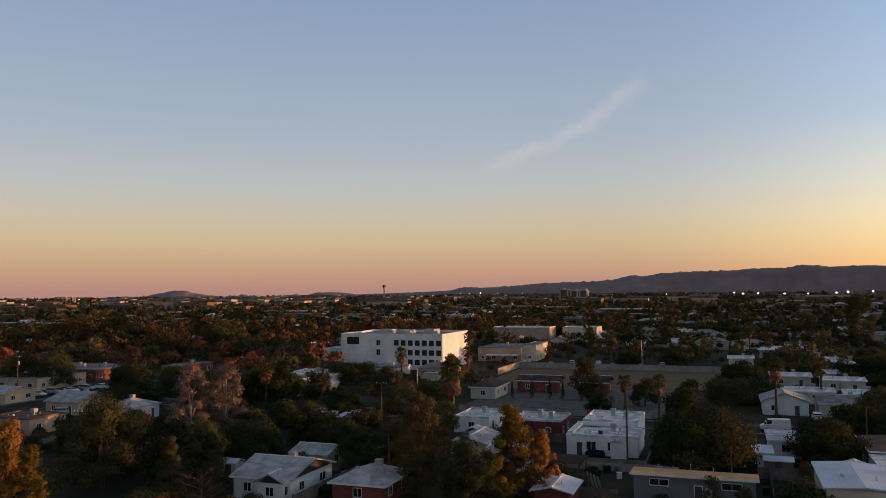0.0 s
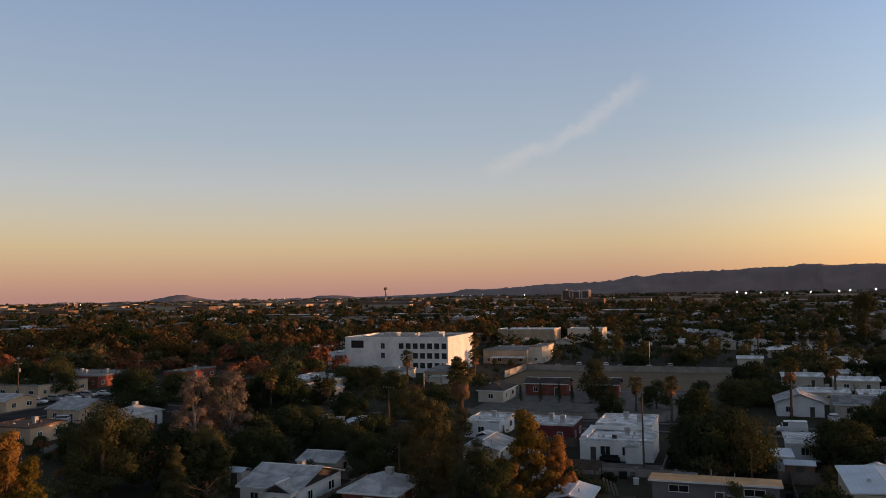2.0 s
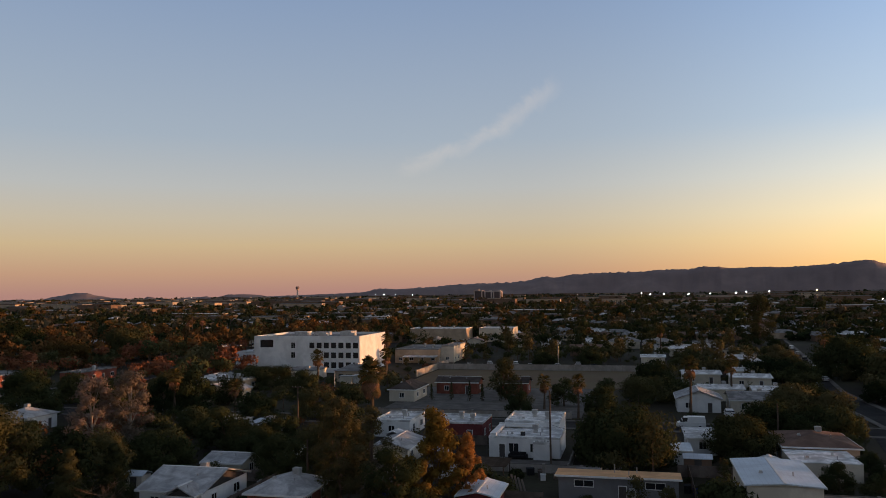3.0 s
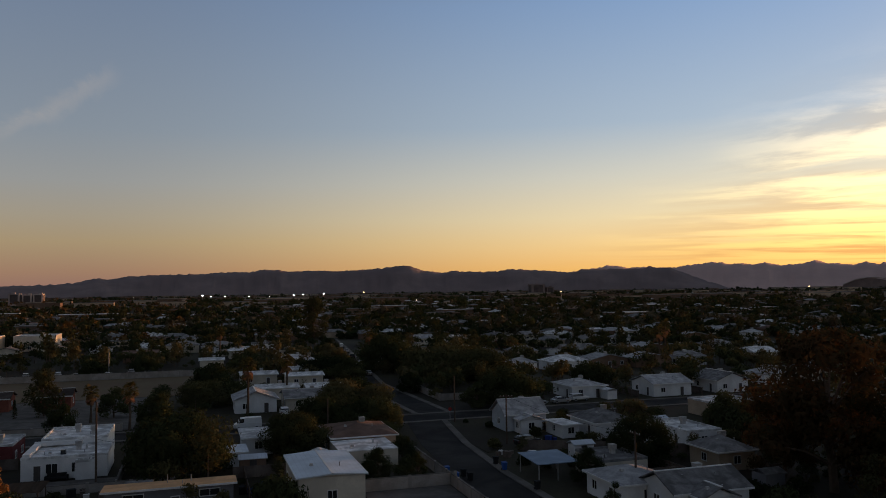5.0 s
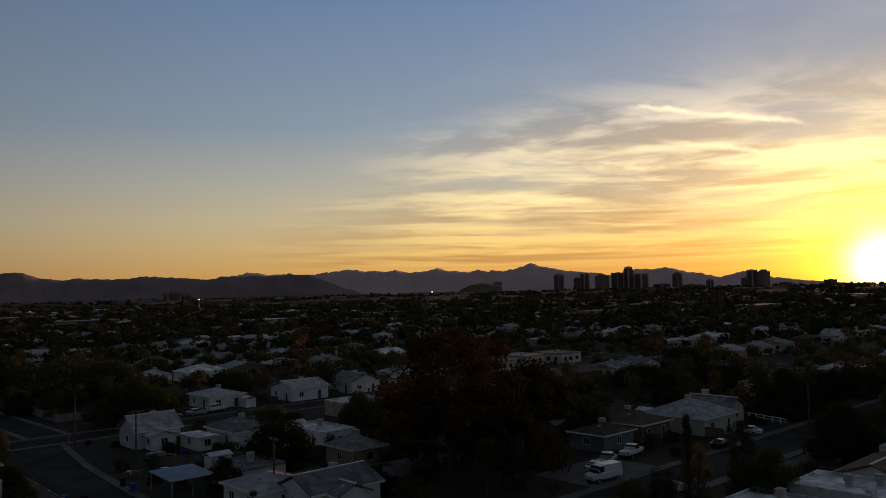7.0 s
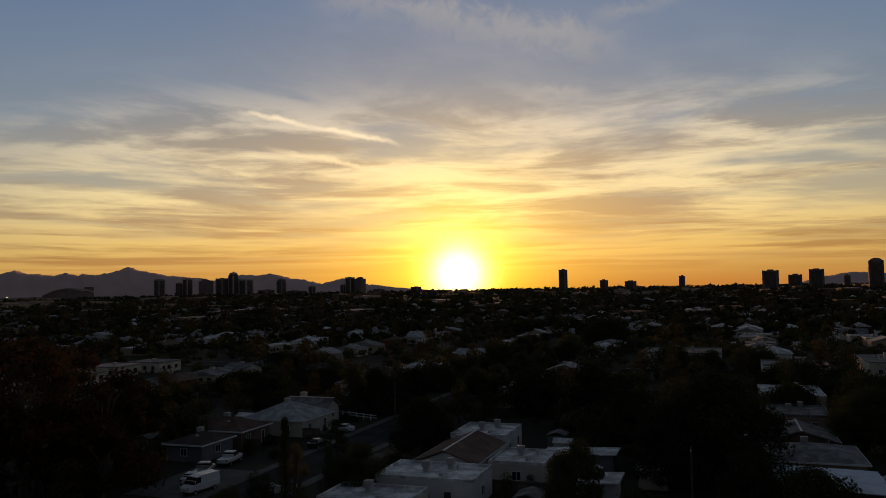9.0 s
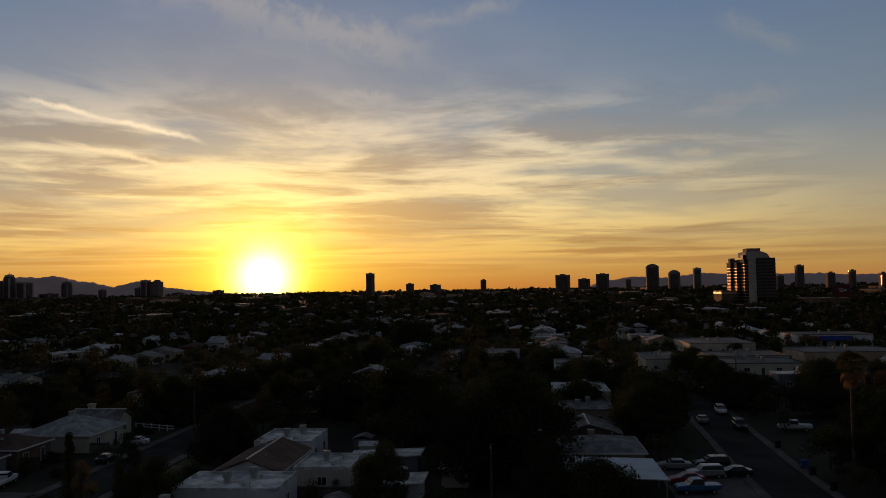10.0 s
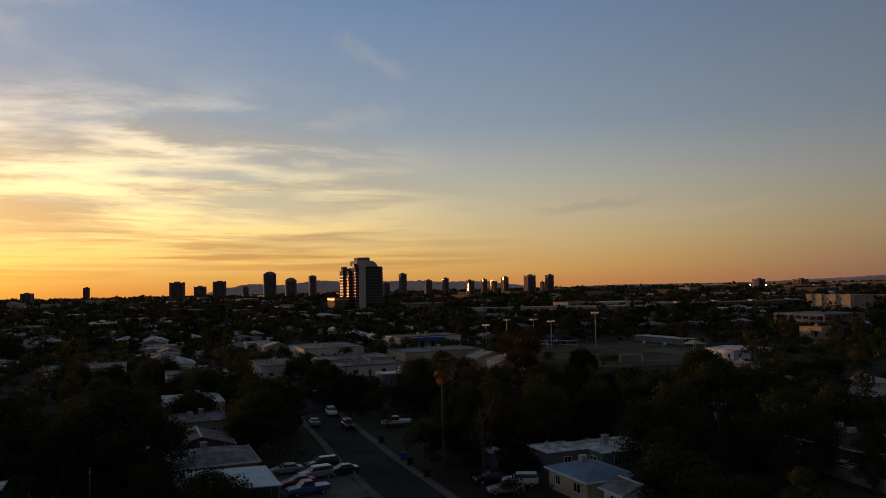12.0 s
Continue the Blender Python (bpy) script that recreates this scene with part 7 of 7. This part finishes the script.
def city_tower(x, y, w, h, material="tower", top=0, form=0):
    """A far office tower: a shaft with corner piers, setbacks or a tapered crown, and roof plant; form picks the silhouette."""
    t = thing("office_tower", "distant dark office tower on the skyline" if material == "tower" else "distant haze-paled office tower on the skyline", "tower",
              Matrix.Translation((x, y, 0)) @ Matrix.Rotation(radians(-6), 4, "Z"), group="skyline towers")
    see = abs(math.cos(math.atan2(x, y))) + 0.8 * abs(math.sin(math.atan2(x, y)))
    a, b = w / 2 / see, w / 2 / see * 0.8
    z = h - top
    s = Shape()
    if form == 1:        # shoulders lower than the core
        s.box(-a, a, -b, b, -1, z * 0.86).box(-a * .72, a * .72, -b * .72, b * .72, z * 0.86, z)
    elif form == 2:      # two leaves with a slot between them
        s.box(-a, -a * .06, -b, -b * .06, -1, z).box(a * .06, a, b * .06, b, -1, z * 0.97).box(-a * .9, a * .9, -b * .9, b * .9, -1, z * 0.93)
    else:                # a slab with piers that stand proud of the glass
        s.box(-a * .97, a * .97, -b * .97, b * .97, -1, z)
        for sx in (-1, 1):
            for sy in (-1, 1):
                s.box(sx * a - (0.2 * a if sx > 0 else 0), sx * a + (0 if sx > 0 else 0.2 * a), sy * b - (0.2 * b if sy > 0 else 0), sy * b + (0 if sy > 0 else 0.2 * b), -1, z + 0.8)
    part("shaft", s, material, t)
    if top:
        part("crown", Shape().solid([(-a, -b, z), (a, -b, z), (a, b, z), (-a, b, z), (-a * .62, -b * .62, z + top * .7), (a * .62, -b * .62, z + top * .7), (a * .62, b * .62, z + top * .7), (-a * .62, b * .62, z + top * .7), (-a * .2, -b * .2, h), (a * .2, -b * .2, h), (a * .2, b * .2, h), (-a * .2, b * .2, h)],
                                    [(8, 9, 10, 11), (0, 1, 5, 4), (1, 2, 6, 5), (2, 3, 7, 6), (3, 0, 4, 7), (4, 5, 9, 8), (5, 6, 10, 9), (6, 7, 11, 10), (7, 4, 8, 11)]), material, t)
    else:
        u = ((x * 7 + y * 3) % 10) / 10 - 0.5
        part("roof_plant", Shape().box(a * (u - .3), a * (u + .35), -b * .4, b * .4, z, z + 2.5 + 2 * abs(u)), material, t)
    if form == 1:
        part("mast", Shape().tube([(0, 0, h), (0, 0, h + 14)], [0.9, 0.4], 5), "tower", t)
    strip = Shape().box(-a * .7, a * .7, -b - 0.2, b + 0.2, 4, z * .93).box(-a - 0.2, a + 0.2, -b * .7, b * .7, 4, z * .93)
    if form != 2:
        part("curtain_wall", strip, "towerglass", t)


city_tower(3115, 2512, 49, 89, 'tower', 6)
city_tower(3170, 2441, 34, 66, 'tower', 0)
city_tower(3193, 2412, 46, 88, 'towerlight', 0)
city_tower(3243, 2343, 74, 80, 'tower', 0, 2)
city_tower(3287, 2282, 60, 86, 'tower', 0)
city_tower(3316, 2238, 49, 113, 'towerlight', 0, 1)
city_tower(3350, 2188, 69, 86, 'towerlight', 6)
city_tower(3439, 2044, 46, 78, 'tower', 0, 1)
city_tower(3513, 1914, 34, 44, 'tower', 6)
city_tower(3584, 1777, 29, 46, 'tower', 0)
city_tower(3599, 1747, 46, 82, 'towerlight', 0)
city_tower(3620, 1702, 63, 80, 'tower', 0, 2)
city_tower(3731, 1443, 51, 28, 'tower', 0)
city_tower(3401, 2107, 80, 26, 'tower', 0)
city_tower(3474, 1985, 86, 19, 'tower', 0)
city_tower(3660, 1616, 57, 20, 'tower', 0)
city_tower(2556, 478, 26, 74, 'tower', 0)
city_tower(2576, 350, 24, 38, 'tower', 0)
city_tower(2586, 267, 33, 33, 'tower', 0)
city_tower(2597, 110, 17, 46, 'tower', 0)
city_tower(2595, -148, 48, 57, 'tower', 0)
city_tower(2590, -216, 41, 43, 'tower', 0)
city_tower(2584, -274, 46, 58, 'tower', 0)
city_tower(2574, -354, 20, 39, 'tower', 0)
city_tower(2563, -428, 45, 87, 'tower', 9)
city_tower(2551, -493, 41, 66, 'tower', 9)
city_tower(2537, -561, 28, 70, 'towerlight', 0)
city_tower(2094, -669, 20, 43, 'tower', 4)
city_tower(2079, -712, 24, 64, 'tower', 0)
city_tower(2055, -778, 24, 44, 'tower', 0)
city_tower(2037, -824, 17, 49, 'tower', 0)
city_tower(2011, -886, 25, 41, 'tower', 0)
city_tower(1995, -921, 19, 43, 'tower', 0)
city_tower(1970, -973, 22, 48, 'tower', 0)
city_tower(1939, -1034, 35, 51, 'tower', 0)
city_tower(1922, -1064, 14, 32, 'tower', 0)
city_tower(1912, -1081, 25, 51, 'tower', 0)
city_tower(1808, -1721, 36, 27, 'tower', 0)
city_tower(1729, -1800, 43, 24, 'tower', 0)
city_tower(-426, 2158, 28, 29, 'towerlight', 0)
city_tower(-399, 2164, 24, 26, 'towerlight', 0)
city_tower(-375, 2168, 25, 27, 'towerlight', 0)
city_tower(1055, 2380, 56, 36, 'tower', 0)
city_tower(1093, 2362, 30, 27, 'tower', 0)
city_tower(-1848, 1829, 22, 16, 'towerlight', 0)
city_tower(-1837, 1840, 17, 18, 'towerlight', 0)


def sunlit_facade(x, y, w, z0, z1):
    """A face added before a far tower, tinted orange and tilted so that it throws the low sun back over the suburb."""
    back = Vector((-x, -y, 27 - (z0 + z1) / 2)).normalized()
    n = (back + SUN).normalized()
    side = Vector((0, 0, 1)).cross(n).normalized()
    up = n.cross(side)
    t = thing("glass_facade", "added glass tower face tilted and tinted orange for a sun flash", "tower", Matrix.Translation((x, y, 0)))
    c = n * (w * 0.75)
    s = Shape()
    q = [c + side * (u * w / 2) + Vector((0, 0, z0 if v < 0 else z1)) + (up - Vector((0, 0, up.z))) * v * (z1 - z0) / 2 for u, v in ((-1, -1), (1, -1), (1, 1), (-1, 1))]
    s.solid([tuple(p) for p in q] + [tuple(p - n * 2.0) for p in q], [(0, 1, 2, 3), (7, 6, 5, 4), (0, 4, 5, 1), (1, 5, 6, 2), (2, 6, 7, 3), (3, 7, 4, 0)])
    part("curtain_wall", s, "mirror", t)
    part("core", Shape().box(-w * 0.35, w * 0.35, -w * 0.35, w * 0.35, -1, z1 - 2), "tower", t)


for fx, fy, fw, fz0, fz1 in ((1998, -802, 5, 20, 47), (1971, -867, 6, 13, 34), (1955, -901, 3, 20, 43), (1943, -929, 14, 13, 40), (1931, -953, 6, 17, 48), (1883, -1045, 7, 12, 29), (1878, -1053, 5, 19, 45)):
    sunlit_facade(fx, fy, fw, fz0, fz1)


def main_tower():
    """The nearest tower: dark glass wings with pale floor bands, a white corner fin, a plain slab and a vaulted roof house."""
    t = thing("hotel_tower", "dark glass high-rise with pale balcony bands and a white corner fin", "tower", Matrix.Translation((866, -248.8, 0)))
    part("shaft", Shape().box(0, 40, -21, 0, -1, 51), "darktower", t, "dark bronze tower shaft")
    part("fin", Shape().box(-1.5, 5, -0.5, 6.5, -1, 53), "cream", t, "pale vertical corner fin")
    for x0, y0, y1, h in ((2, 6.6, 10.5, 50), (17, 10.55, 14.5, 47), (32, 14.55, 17, 47)):
        part("stepped_wing", Shape().box(x0, 48, y0, y1, -1, h), "darktower", t, "dark glass stepped wing")
        band = Shape().box(x0 - 0.8, x0 + 14, y0, y1 + 0.35, 0, 0.8).mesh("balcony_band", [MAT["towerband"]])
        for i in range(int(h / 3.4) - 1):
            part("balcony_band", band, "towerband", t, at=Matrix.Translation((0, 0, 3 + 3.4 * i)))
    strip = Shape().box(-0.25, 40.2, -21.25, -1.5, 0, 1.7).mesh("window_band", [MAT["towerglass"]])
    for i in range(14):
        part("window_band", strip, "towerglass", t, at=Matrix.Translation((0, 0, 2.4 + 3.4 * i)))
    vault = [(8, 53.1), (8, 58), (-6, 58.4), (-11, 57.4), (-14.5, 55.2), (-17, 51.0), (0, 51.0)]
    n = len(vault)
    part("roof_house", Shape().solid([(4, y, z) for y, z in vault] + [(34, y, z) for y, z in vault], [tuple(range(n)), tuple(range(2 * n - 1, n - 1, -1))] + [(i, i + n, (i + 1) % n + n, (i + 1) % n) for i in range(n)]), "towerlight", t, "vaulted pale roof house")
    part("roof_lounge", Shape().box(2.5, 12, 8.1, 11.5, 50, 54.5), "skyglass", t, "glass roof lounge")
    part("roof_plant", Shape().box(10, 26, -9, 5, 57.6, 61.8), "tower", t)
    part("stair_tower", Shape().box(36, 44, 11, 16, 46.8, 52), "tower", t)
    part("podium", Shape().box(6, 40, 17.1, 34, -1, 17), "brown", t, "brown podium")
    # sunlit strip along the podium, given by the band's orange tint
    part("podium_band", Shape().box(5.6, 40.2, 18, 34.3, 13.5, 15.5), "towerband", t, "podium window band tinted orange for the sunlit strip")


main_tower()


def control_tower(x, y, h):
    t = thing("control_tower", "slim airport control tower with a wide cab on the horizon", "tower", Matrix.Translation((x, y, 0)))
    part("shaft", Shape().tube([(0, 0, -1), (0, 0, h * 0.7), (0, 0, h * 0.78)], [5, 4, 6.5], 12), "towerlight", t)
    part("cab", Shape().tube([(0, 0, h * 0.78), (0, 0, h * 0.93), (0, 0, h)], [8.5, 10, 6], 12), "tower", t)


control_tower(-1636, 3650, 62)


def stadium(x, y):
    """A far stadium with an arched roof truss."""
    t = thing("stadium", "far stadium with a long arched roof", "stadium", Matrix.Translation((x, y, 0)) @ Matrix.Rotation(-math.atan2(x, y), 4, "Z"))
    s = Shape().box(-95, 95, -40, 60, -1, 18)
    part("stand", s, "tower", t)
    r = Shape()
    for i in range(13):
        u = -95 + 190 * i / 12
        z = 20 + 24 * (1 - (u / 95) ** 2)
        r.v += [(u, -35, 17), (u, -35, z), (u, 55, z), (u, 55, 17)]
    for i in range(12):
        r.f += [(4 * i + j, 4 * i + 4 + j, 4 * i + 5 + j, 4 * i + 1 + j) for j in range(3)]
    r.m = [0] * len(r.f)
    part("roof", r, "tower", t)
    part("roof_truss", Shape().tube([(-95, -38, 20), (-50, -38, 40), (0, -38, 48), (50, -38, 44), (95, -38, 30)], [2.5] * 5, 6), "towerlight", t)
    part("end_block", Shape().box(60, 95, -20, 40, 18, 52), "tower", t)


stadium(*[3600 * q for q in (math.sin(radians(45.5)), math.cos(radians(45.5)))])


def flood_row(points, label, size, lamp="lamp"):
    for i, (x, y, z) in enumerate(points):
        t = thing("floodlight_mast", label, "floodlight", Matrix.Translation((x, y, 0)), group="far floodlights")
        part("pole", Shape().tube([(0, 0, 0), (0, 0, z)], [0.4, 0.25], 6), "steel", t)
        part("floodlight", Shape().tube([(0, 0, z - size * 0.5), (0, 0, z), (0, 0, z + size * 0.5)], [size * 0.7, size, size * 0.7], 8), lamp, t)


flood_row([(12, 2300, 16), (34, 2300, 13), (72, 2299, 13), (137, 2296, 12), (194, 2292, 12), (261, 2285, 14), (287, 2282, 16), (344, 2274, 17)], 'bright white stadium floodlight on a tall mast', 1.7)
flood_row([(-1246, 3696, 16), (-1153, 3726, 16), (-1074, 3749, 12), (-954, 3782, 11), (-900, 3795, 13), (-860, 3804, 10), (-410, 3878, 6), (-1100, 3742, 9), (-1206, 3709, 16)], 'far white airport floodlight', 1.3)
flood_row([(1825, -1704, 10), (1815, -1714, 9), (1806, -1724, 9), (1795, -1735, 9), (1704, -1824, 8), (1688, -1839, 7)], 'far white sports floodlight', 2.0)
flood_row([(-2201, 2038, 6), (-2105, 2137, 10), (-1886, 2334, 6), (-1697, 2474, 6), (-1561, 2562, 17), (-1453, 2624, 13), (-216, 2992, 10), (-157, 2996, 6)], 'far warm street light', 1.1, 'warmlamp')
flood_row([(394, 1451, 6), (298, 1474, 22), (649, 1355, 18), (1003, 1118, 22)], 'far warm street light', 1.0, 'warmlamp')


# ---- larger buildings beyond the school field ----
def hotel(x0, x1, y0, y1, h, storeys, label, wall="tan"):
    """A several-storey block with a row of windows on each floor and stair towers that stand proud."""
    t = thing("apartment_building", label, "building", Matrix.Translation(((x0 + x1) / 2, (y0 + y1) / 2, 0)))
    w, d = x1 - x0, y1 - y0
    part("wall", Shape().box(-w / 2, w / 2, -d / 2, d / 2, -0.2, h), wall, t)
    part("roof", Shape().box(-w / 2 - 0.3, w / 2 + 0.3, -d / 2 - 0.3, d / 2 + 0.3, h, h + 0.6), wall, t)
    for u in (-0.42, -0.1, 0.22, 0.45):
        part("stair_tower", Shape().box(u * w - 2.5, u * w + 2.5, d / 2 - 1, d / 2 + 1.2, -0.2, h + 1.4), wall, t)
    n = int(w / 4)
    for k in range(storeys):
        for i in range(n):
            window(t, w / 2 - (i + 0.5) * w / n, d / 2, math.pi, 1.5, 1.5, h * (k + 0.3) / storeys)


hotel(417, 457, -500, -480, 13, 3, "three-storey tan apartment block lit by the low sun")


def parking_deck(x0, x1, y0, y1, floors):
    t = thing("parking_garage", "dark concrete parking garage with open decks", "building", Matrix.Translation(((x0 + x1) / 2, (y0 + y1) / 2, 0)))
    w, d = (x1 - x0) / 2, (y1 - y0) / 2
    for i in range(floors):
        z = 3.0 * (i + 1)
        part("deck", Shape().box(-w, w, -d, d, z - 0.4, z + 0.9 if i < floors - 1 else z + 0.6), "grey", t)
    me = Shape().box(-0.4, 0.4, -0.4, 0.4, -0.2, 3.0 * floors).mesh("column", [MAT["grey"]])
    for i in range(8):
        for b in (-1, 1):
            part("column", me, "grey", t, at=Matrix.Translation((-w + 0.6 + i * (2 * w - 1.2) / 7, b * (d - 0.5), 0)))


parking_deck(274, 305, -322, -296, 3)
block_wall(556, -260, 596, -500, 5.0, label="long grey freeway noise wall")


def long_store(xa, ya, xb, yb, depth, h, wall, label):
    """A long windowless store: wall with shallow piers, a parapet and a flat roof."""
    n = math.hypot(xb - xa, yb - ya)
    t = thing("long_store", label, "building", Matrix.Translation((xa, ya, 0)) @ Matrix.Rotation(math.atan2(yb - ya, xb - xa), 4, "Z"))
    part("wall", Shape().box(0, n, 0, depth, -0.2, h), wall, t)
    part("parapet", Shape().box(-0.3, n + 0.3, -0.3, depth + 0.3, h, h + 0.5), wall, t)
    k = int(n / 12)
    for i in range(k):
        part("pier", Shape().box(n * (i + 0.5) / k - 0.5, n * (i + 0.5) / k + 0.5, -0.35, -0.003, -0.2, h - 0.3), wall, t)
        if i % 3 == 1:
            part("roof_unit", Shape().box(n * i / k, n * i / k + 4, depth * 0.3, depth * 0.5, h + 0.5, h + 2.0), "cooler", t)


long_store(636, -307, 542, -407, 30, 6.0, "tan", "long low tan warehouse store beyond the field")
long_store(552, -424, 530, -556, 30, 7.0, "brown", "long low brown warehouse store beyond the field")


def arched_store(x, y, w, h):
    """A pale store with a rounded gable over its entrance."""
    t = thing("arched_store", "pale store with a rounded gable over the entrance", "building", Matrix.Translation((x, y, 0)) @ Matrix.Rotation(radians(42), 4, "Z"))
    part("wall", Shape().box(-w / 2, w / 2, -16, 0, -0.2, h * 0.66), "cream", t)
    part("cornice", Shape().box(-w / 2 - 0.3, w / 2 + 0.3, -16.3, 0.3, h * 0.66, h * 0.74), "white", t)
    arc = [(w * 0.26 * math.cos(i * math.pi / 12), h * (0.56 + 0.44 * math.sin(i * math.pi / 12))) for i in range(13)]
    arc = [(w * 0.26, 0.0), *arc, (-w * 0.26, 0.0)]
    m = len(arc)
    part("gable", Shape().solid([(u, 0.9, v) for u, v in arc] + [(u, -1.2, v) for u, v in arc], [tuple(range(m)), tuple(range(2 * m - 1, m - 1, -1))] + [(i, i + m, (i + 1) % m + m, (i + 1) % m) for i in range(m)]), "cream", t, "rounded cream gable")
    part("mark", Shape().tube([(0, 0.9, h * 0.72), (0, 1.05, h * 0.72)], [1.5, 1.5], 14), "brown", t, "round brown mark")
    part("awning", Shape().box(-w * 0.42, w * 0.42, 0.95, 2.2, h * 0.34, h * 0.40), "brown", t, "brown awning")


arched_store(459, -414, 32, 8.0)
block_wall(213, -131, 204.6, -162, 0.8, label="low pale kerb wall along a playing field")
house("store_building", 254, 266, -284, -272, 5.0, "flat", "tan", "tanroof", "tan flat-roofed office building beyond the field", coolers=1, category="building")


def sign_block(x, y, w, h):
    """A dark red advertising block on a store, with rows of white marks."""
    t = thing("sign_building", "dark red windowless block with small white marks", "building", Matrix.Translation((x, y, 0)) @ Matrix.Rotation(math.atan2(-x, y) + math.pi, 4, "Z"))
    part("wall", Shape().box(-w / 2, w / 2, -10, 4, -0.2, h), "darkred", t)
    part("mark", Shape().box(-w * 0.28, -w * 0.14, 4.0, 4.15, h * 0.70, h * 0.80), "trim", t)
    for i in range(3):
        part("mark", Shape().box(-w * 0.10, w * (0.24 - 0.05 * i), 4.0, 4.15, h * (0.79 - 0.06 * i), h * (0.82 - 0.06 * i)), "trim", t)


sign_block(850, -330, 15, 21)
house("store_building", 800, 850, -318, -290, 8.5, "flat", "brown", "greyroof", "wide brown store beside a dark red block", coolers=0, category="building", wins=False)
house("store_building", 690, 720, -437, -408, 7.5, "flat", "tan", "greyroof", "low tan store front lit orange by the sun", coolers=0, category="building", wins=False)
house("store_building", 700, 740, -505, -450, 6.0, "flat", "cream", "whiteroof", "long pale low store beyond the freeway wall", coolers=0, category="building", wins=False)


def stop_sign(x, y, rz):
    t = thing("stop_sign", "red eight-sided road sign on a thin steel post", "sign", Matrix.Translation((x, y, 0)) @ Matrix.Rotation(rz, 4, "Z"))
    part("post", Shape().tube([(0, 0, -0.2), (0, 0, 2.9)], [0.04, 0.04], 6), "steel", t)
    rim = [(0.40 * math.cos(math.pi / 8 + i * math.pi / 4), 0.40 * math.sin(math.pi / 8 + i * math.pi / 4)) for i in range(8)]
    s = Shape().solid([(u, -0.07, 2.55 + v) for u, v in rim] + [(u, -0.045, 2.55 + v) for u, v in rim], [tuple(range(7, -1, -1)), tuple(range(8, 16))] + [(i, (i + 1) % 8, (i + 1) % 8 + 8, i + 8) for i in range(8)])
    part("plate", s, "carred", t)


stop_sign(46.6, 156.6, 0.0)
for bx, by, lab in ((111, -34.6, "black"), (115, -34.9, "binblue"), (129, -35.8, "black"), (103, -34.3, "black")):
    bin_(bx, by, lab, "dark wheeled refuse bin on a pavement" if lab == "black" else "blue wheeled recycling bin on a pavement")


# yard clutter by the near houses
def bench(x, y, rz):
    t = thing("garden_sofa", "long black garden sofa against a white wall", "sofa", Matrix.Translation((x, y, 0.06)) @ Matrix.Rotation(rz, 4, "Z"))
    part("seat", Shape().box(-1.3, 1.3, -0.45, 0.35, 0.18, 0.45), "black", t)
    part("backrest", Shape().box(-1.3, 1.3, 0.35, 0.5, 0.18, 0.95), "black", t)
    for s in (-1, 1):
        part("armrest", Shape().box(s * 1.4 - 0.12, s * 1.4 + 0.12, -0.45, 0.5, 0.0, 0.65), "black", t)


bench(-21.2, 130.3, 0)


def leaning_boards(x, y, rz, n):
    """Long pale boards that lean against one another."""
    for i in range(n):
        t = thing("leaning_board", "long weathered grey board leaning in a yard", "board", Matrix.Translation((x + 0.5 * i * math.cos(rz), y + 0.5 * i * math.sin(rz), 0)) @ Matrix.Rotation(rz, 4, "Z") @ Matrix.Rotation(radians(-30 - 5 * i), 4, "X"), group="leaning boards")
        part("plank", Shape().box(-0.14, 0.14, -0.03, 0.03, -0.05, 2.4 - 0.2 * i), "fence", t)


leaning_boards(-18.6, 109.4, 0.5, 4)


def pergola(x0, x1, y0, y1, h):
    t = thing("pergola", "dark timber yard pergola with open slats", "pergola", Matrix.Translation(((x0 + x1) / 2, (y0 + y1) / 2, 0)))
    w, d = (x1 - x0) / 2, (y1 - y0) / 2
    for sx in (-1, 1):
        for sy in (-1, 1):
            part("post", Shape().box(sx * w - 0.08, sx * w + 0.08, sy * d - 0.08, sy * d + 0.08, -0.1, h), "wood", t)
        part("beam", Shape().box(sx * w - 0.06, sx * w + 0.06, -d - 0.3, d + 0.3, h, h + 0.2), "wood", t)
    me = Shape().box(-w - 0.4, w + 0.4, -0.05, 0.05, h + 0.2, h + 0.36).mesh("slat", [MAT["wood"]])
    for i in range(11):
        part("slat", me, "wood", t, at=Matrix.Translation((0, -d + 2 * d * i / 10, 0)))


pergola(-26.5, -20.5, 112, 117.5, 2.4)


def yard_pile(x, y, seed):
    """A heap of odd boxes, tyres and bins in a back yard."""
    rng = random.Random(seed)
    for i in range(5):
        u, v, q = x + rng.uniform(-2.4, 2.4), y + rng.uniform(-2.0, 2.0), rng.uniform(0.25, 0.6)
        key = rng.choice(("trim", "cooler", "black", "fence", "bluetarp"))
        t = thing("yard_crate", "worn crate among yard clutter", "crate", Matrix.Translation((u, v, 0)) @ Matrix.Rotation(rng.uniform(0, 3), 4, "Z"), group="yard clutter")
        hh = rng.uniform(0.5, 1.1)
        part("crate", Shape().box(-q, q, -q * 0.7, q * 0.7, -0.05, hh), key, t)
        part("lid", Shape().box(-q - 0.04, q + 0.04, -q * 0.7 - 0.04, q * 0.7 + 0.04, hh, hh + 0.06), key, t)


for yx, yy, ys in ((-16, 118, 1), (-19, 104, 2), (6, 112, 3), (48, 120, 4), (62, 92, 5), (56, 130, 6), (92, 60, 7), (46, 122, 8), (60, 114, 9), (66, 126, 10), (80, 146, 11), (63, 140, 12), (112, 93, 13), (-52, 106, 14), (-34, 104, 15), (95, -70, 16), (84, -58, 17), (117, 31, 18)):
    yard_pile(yx, yy, ys)
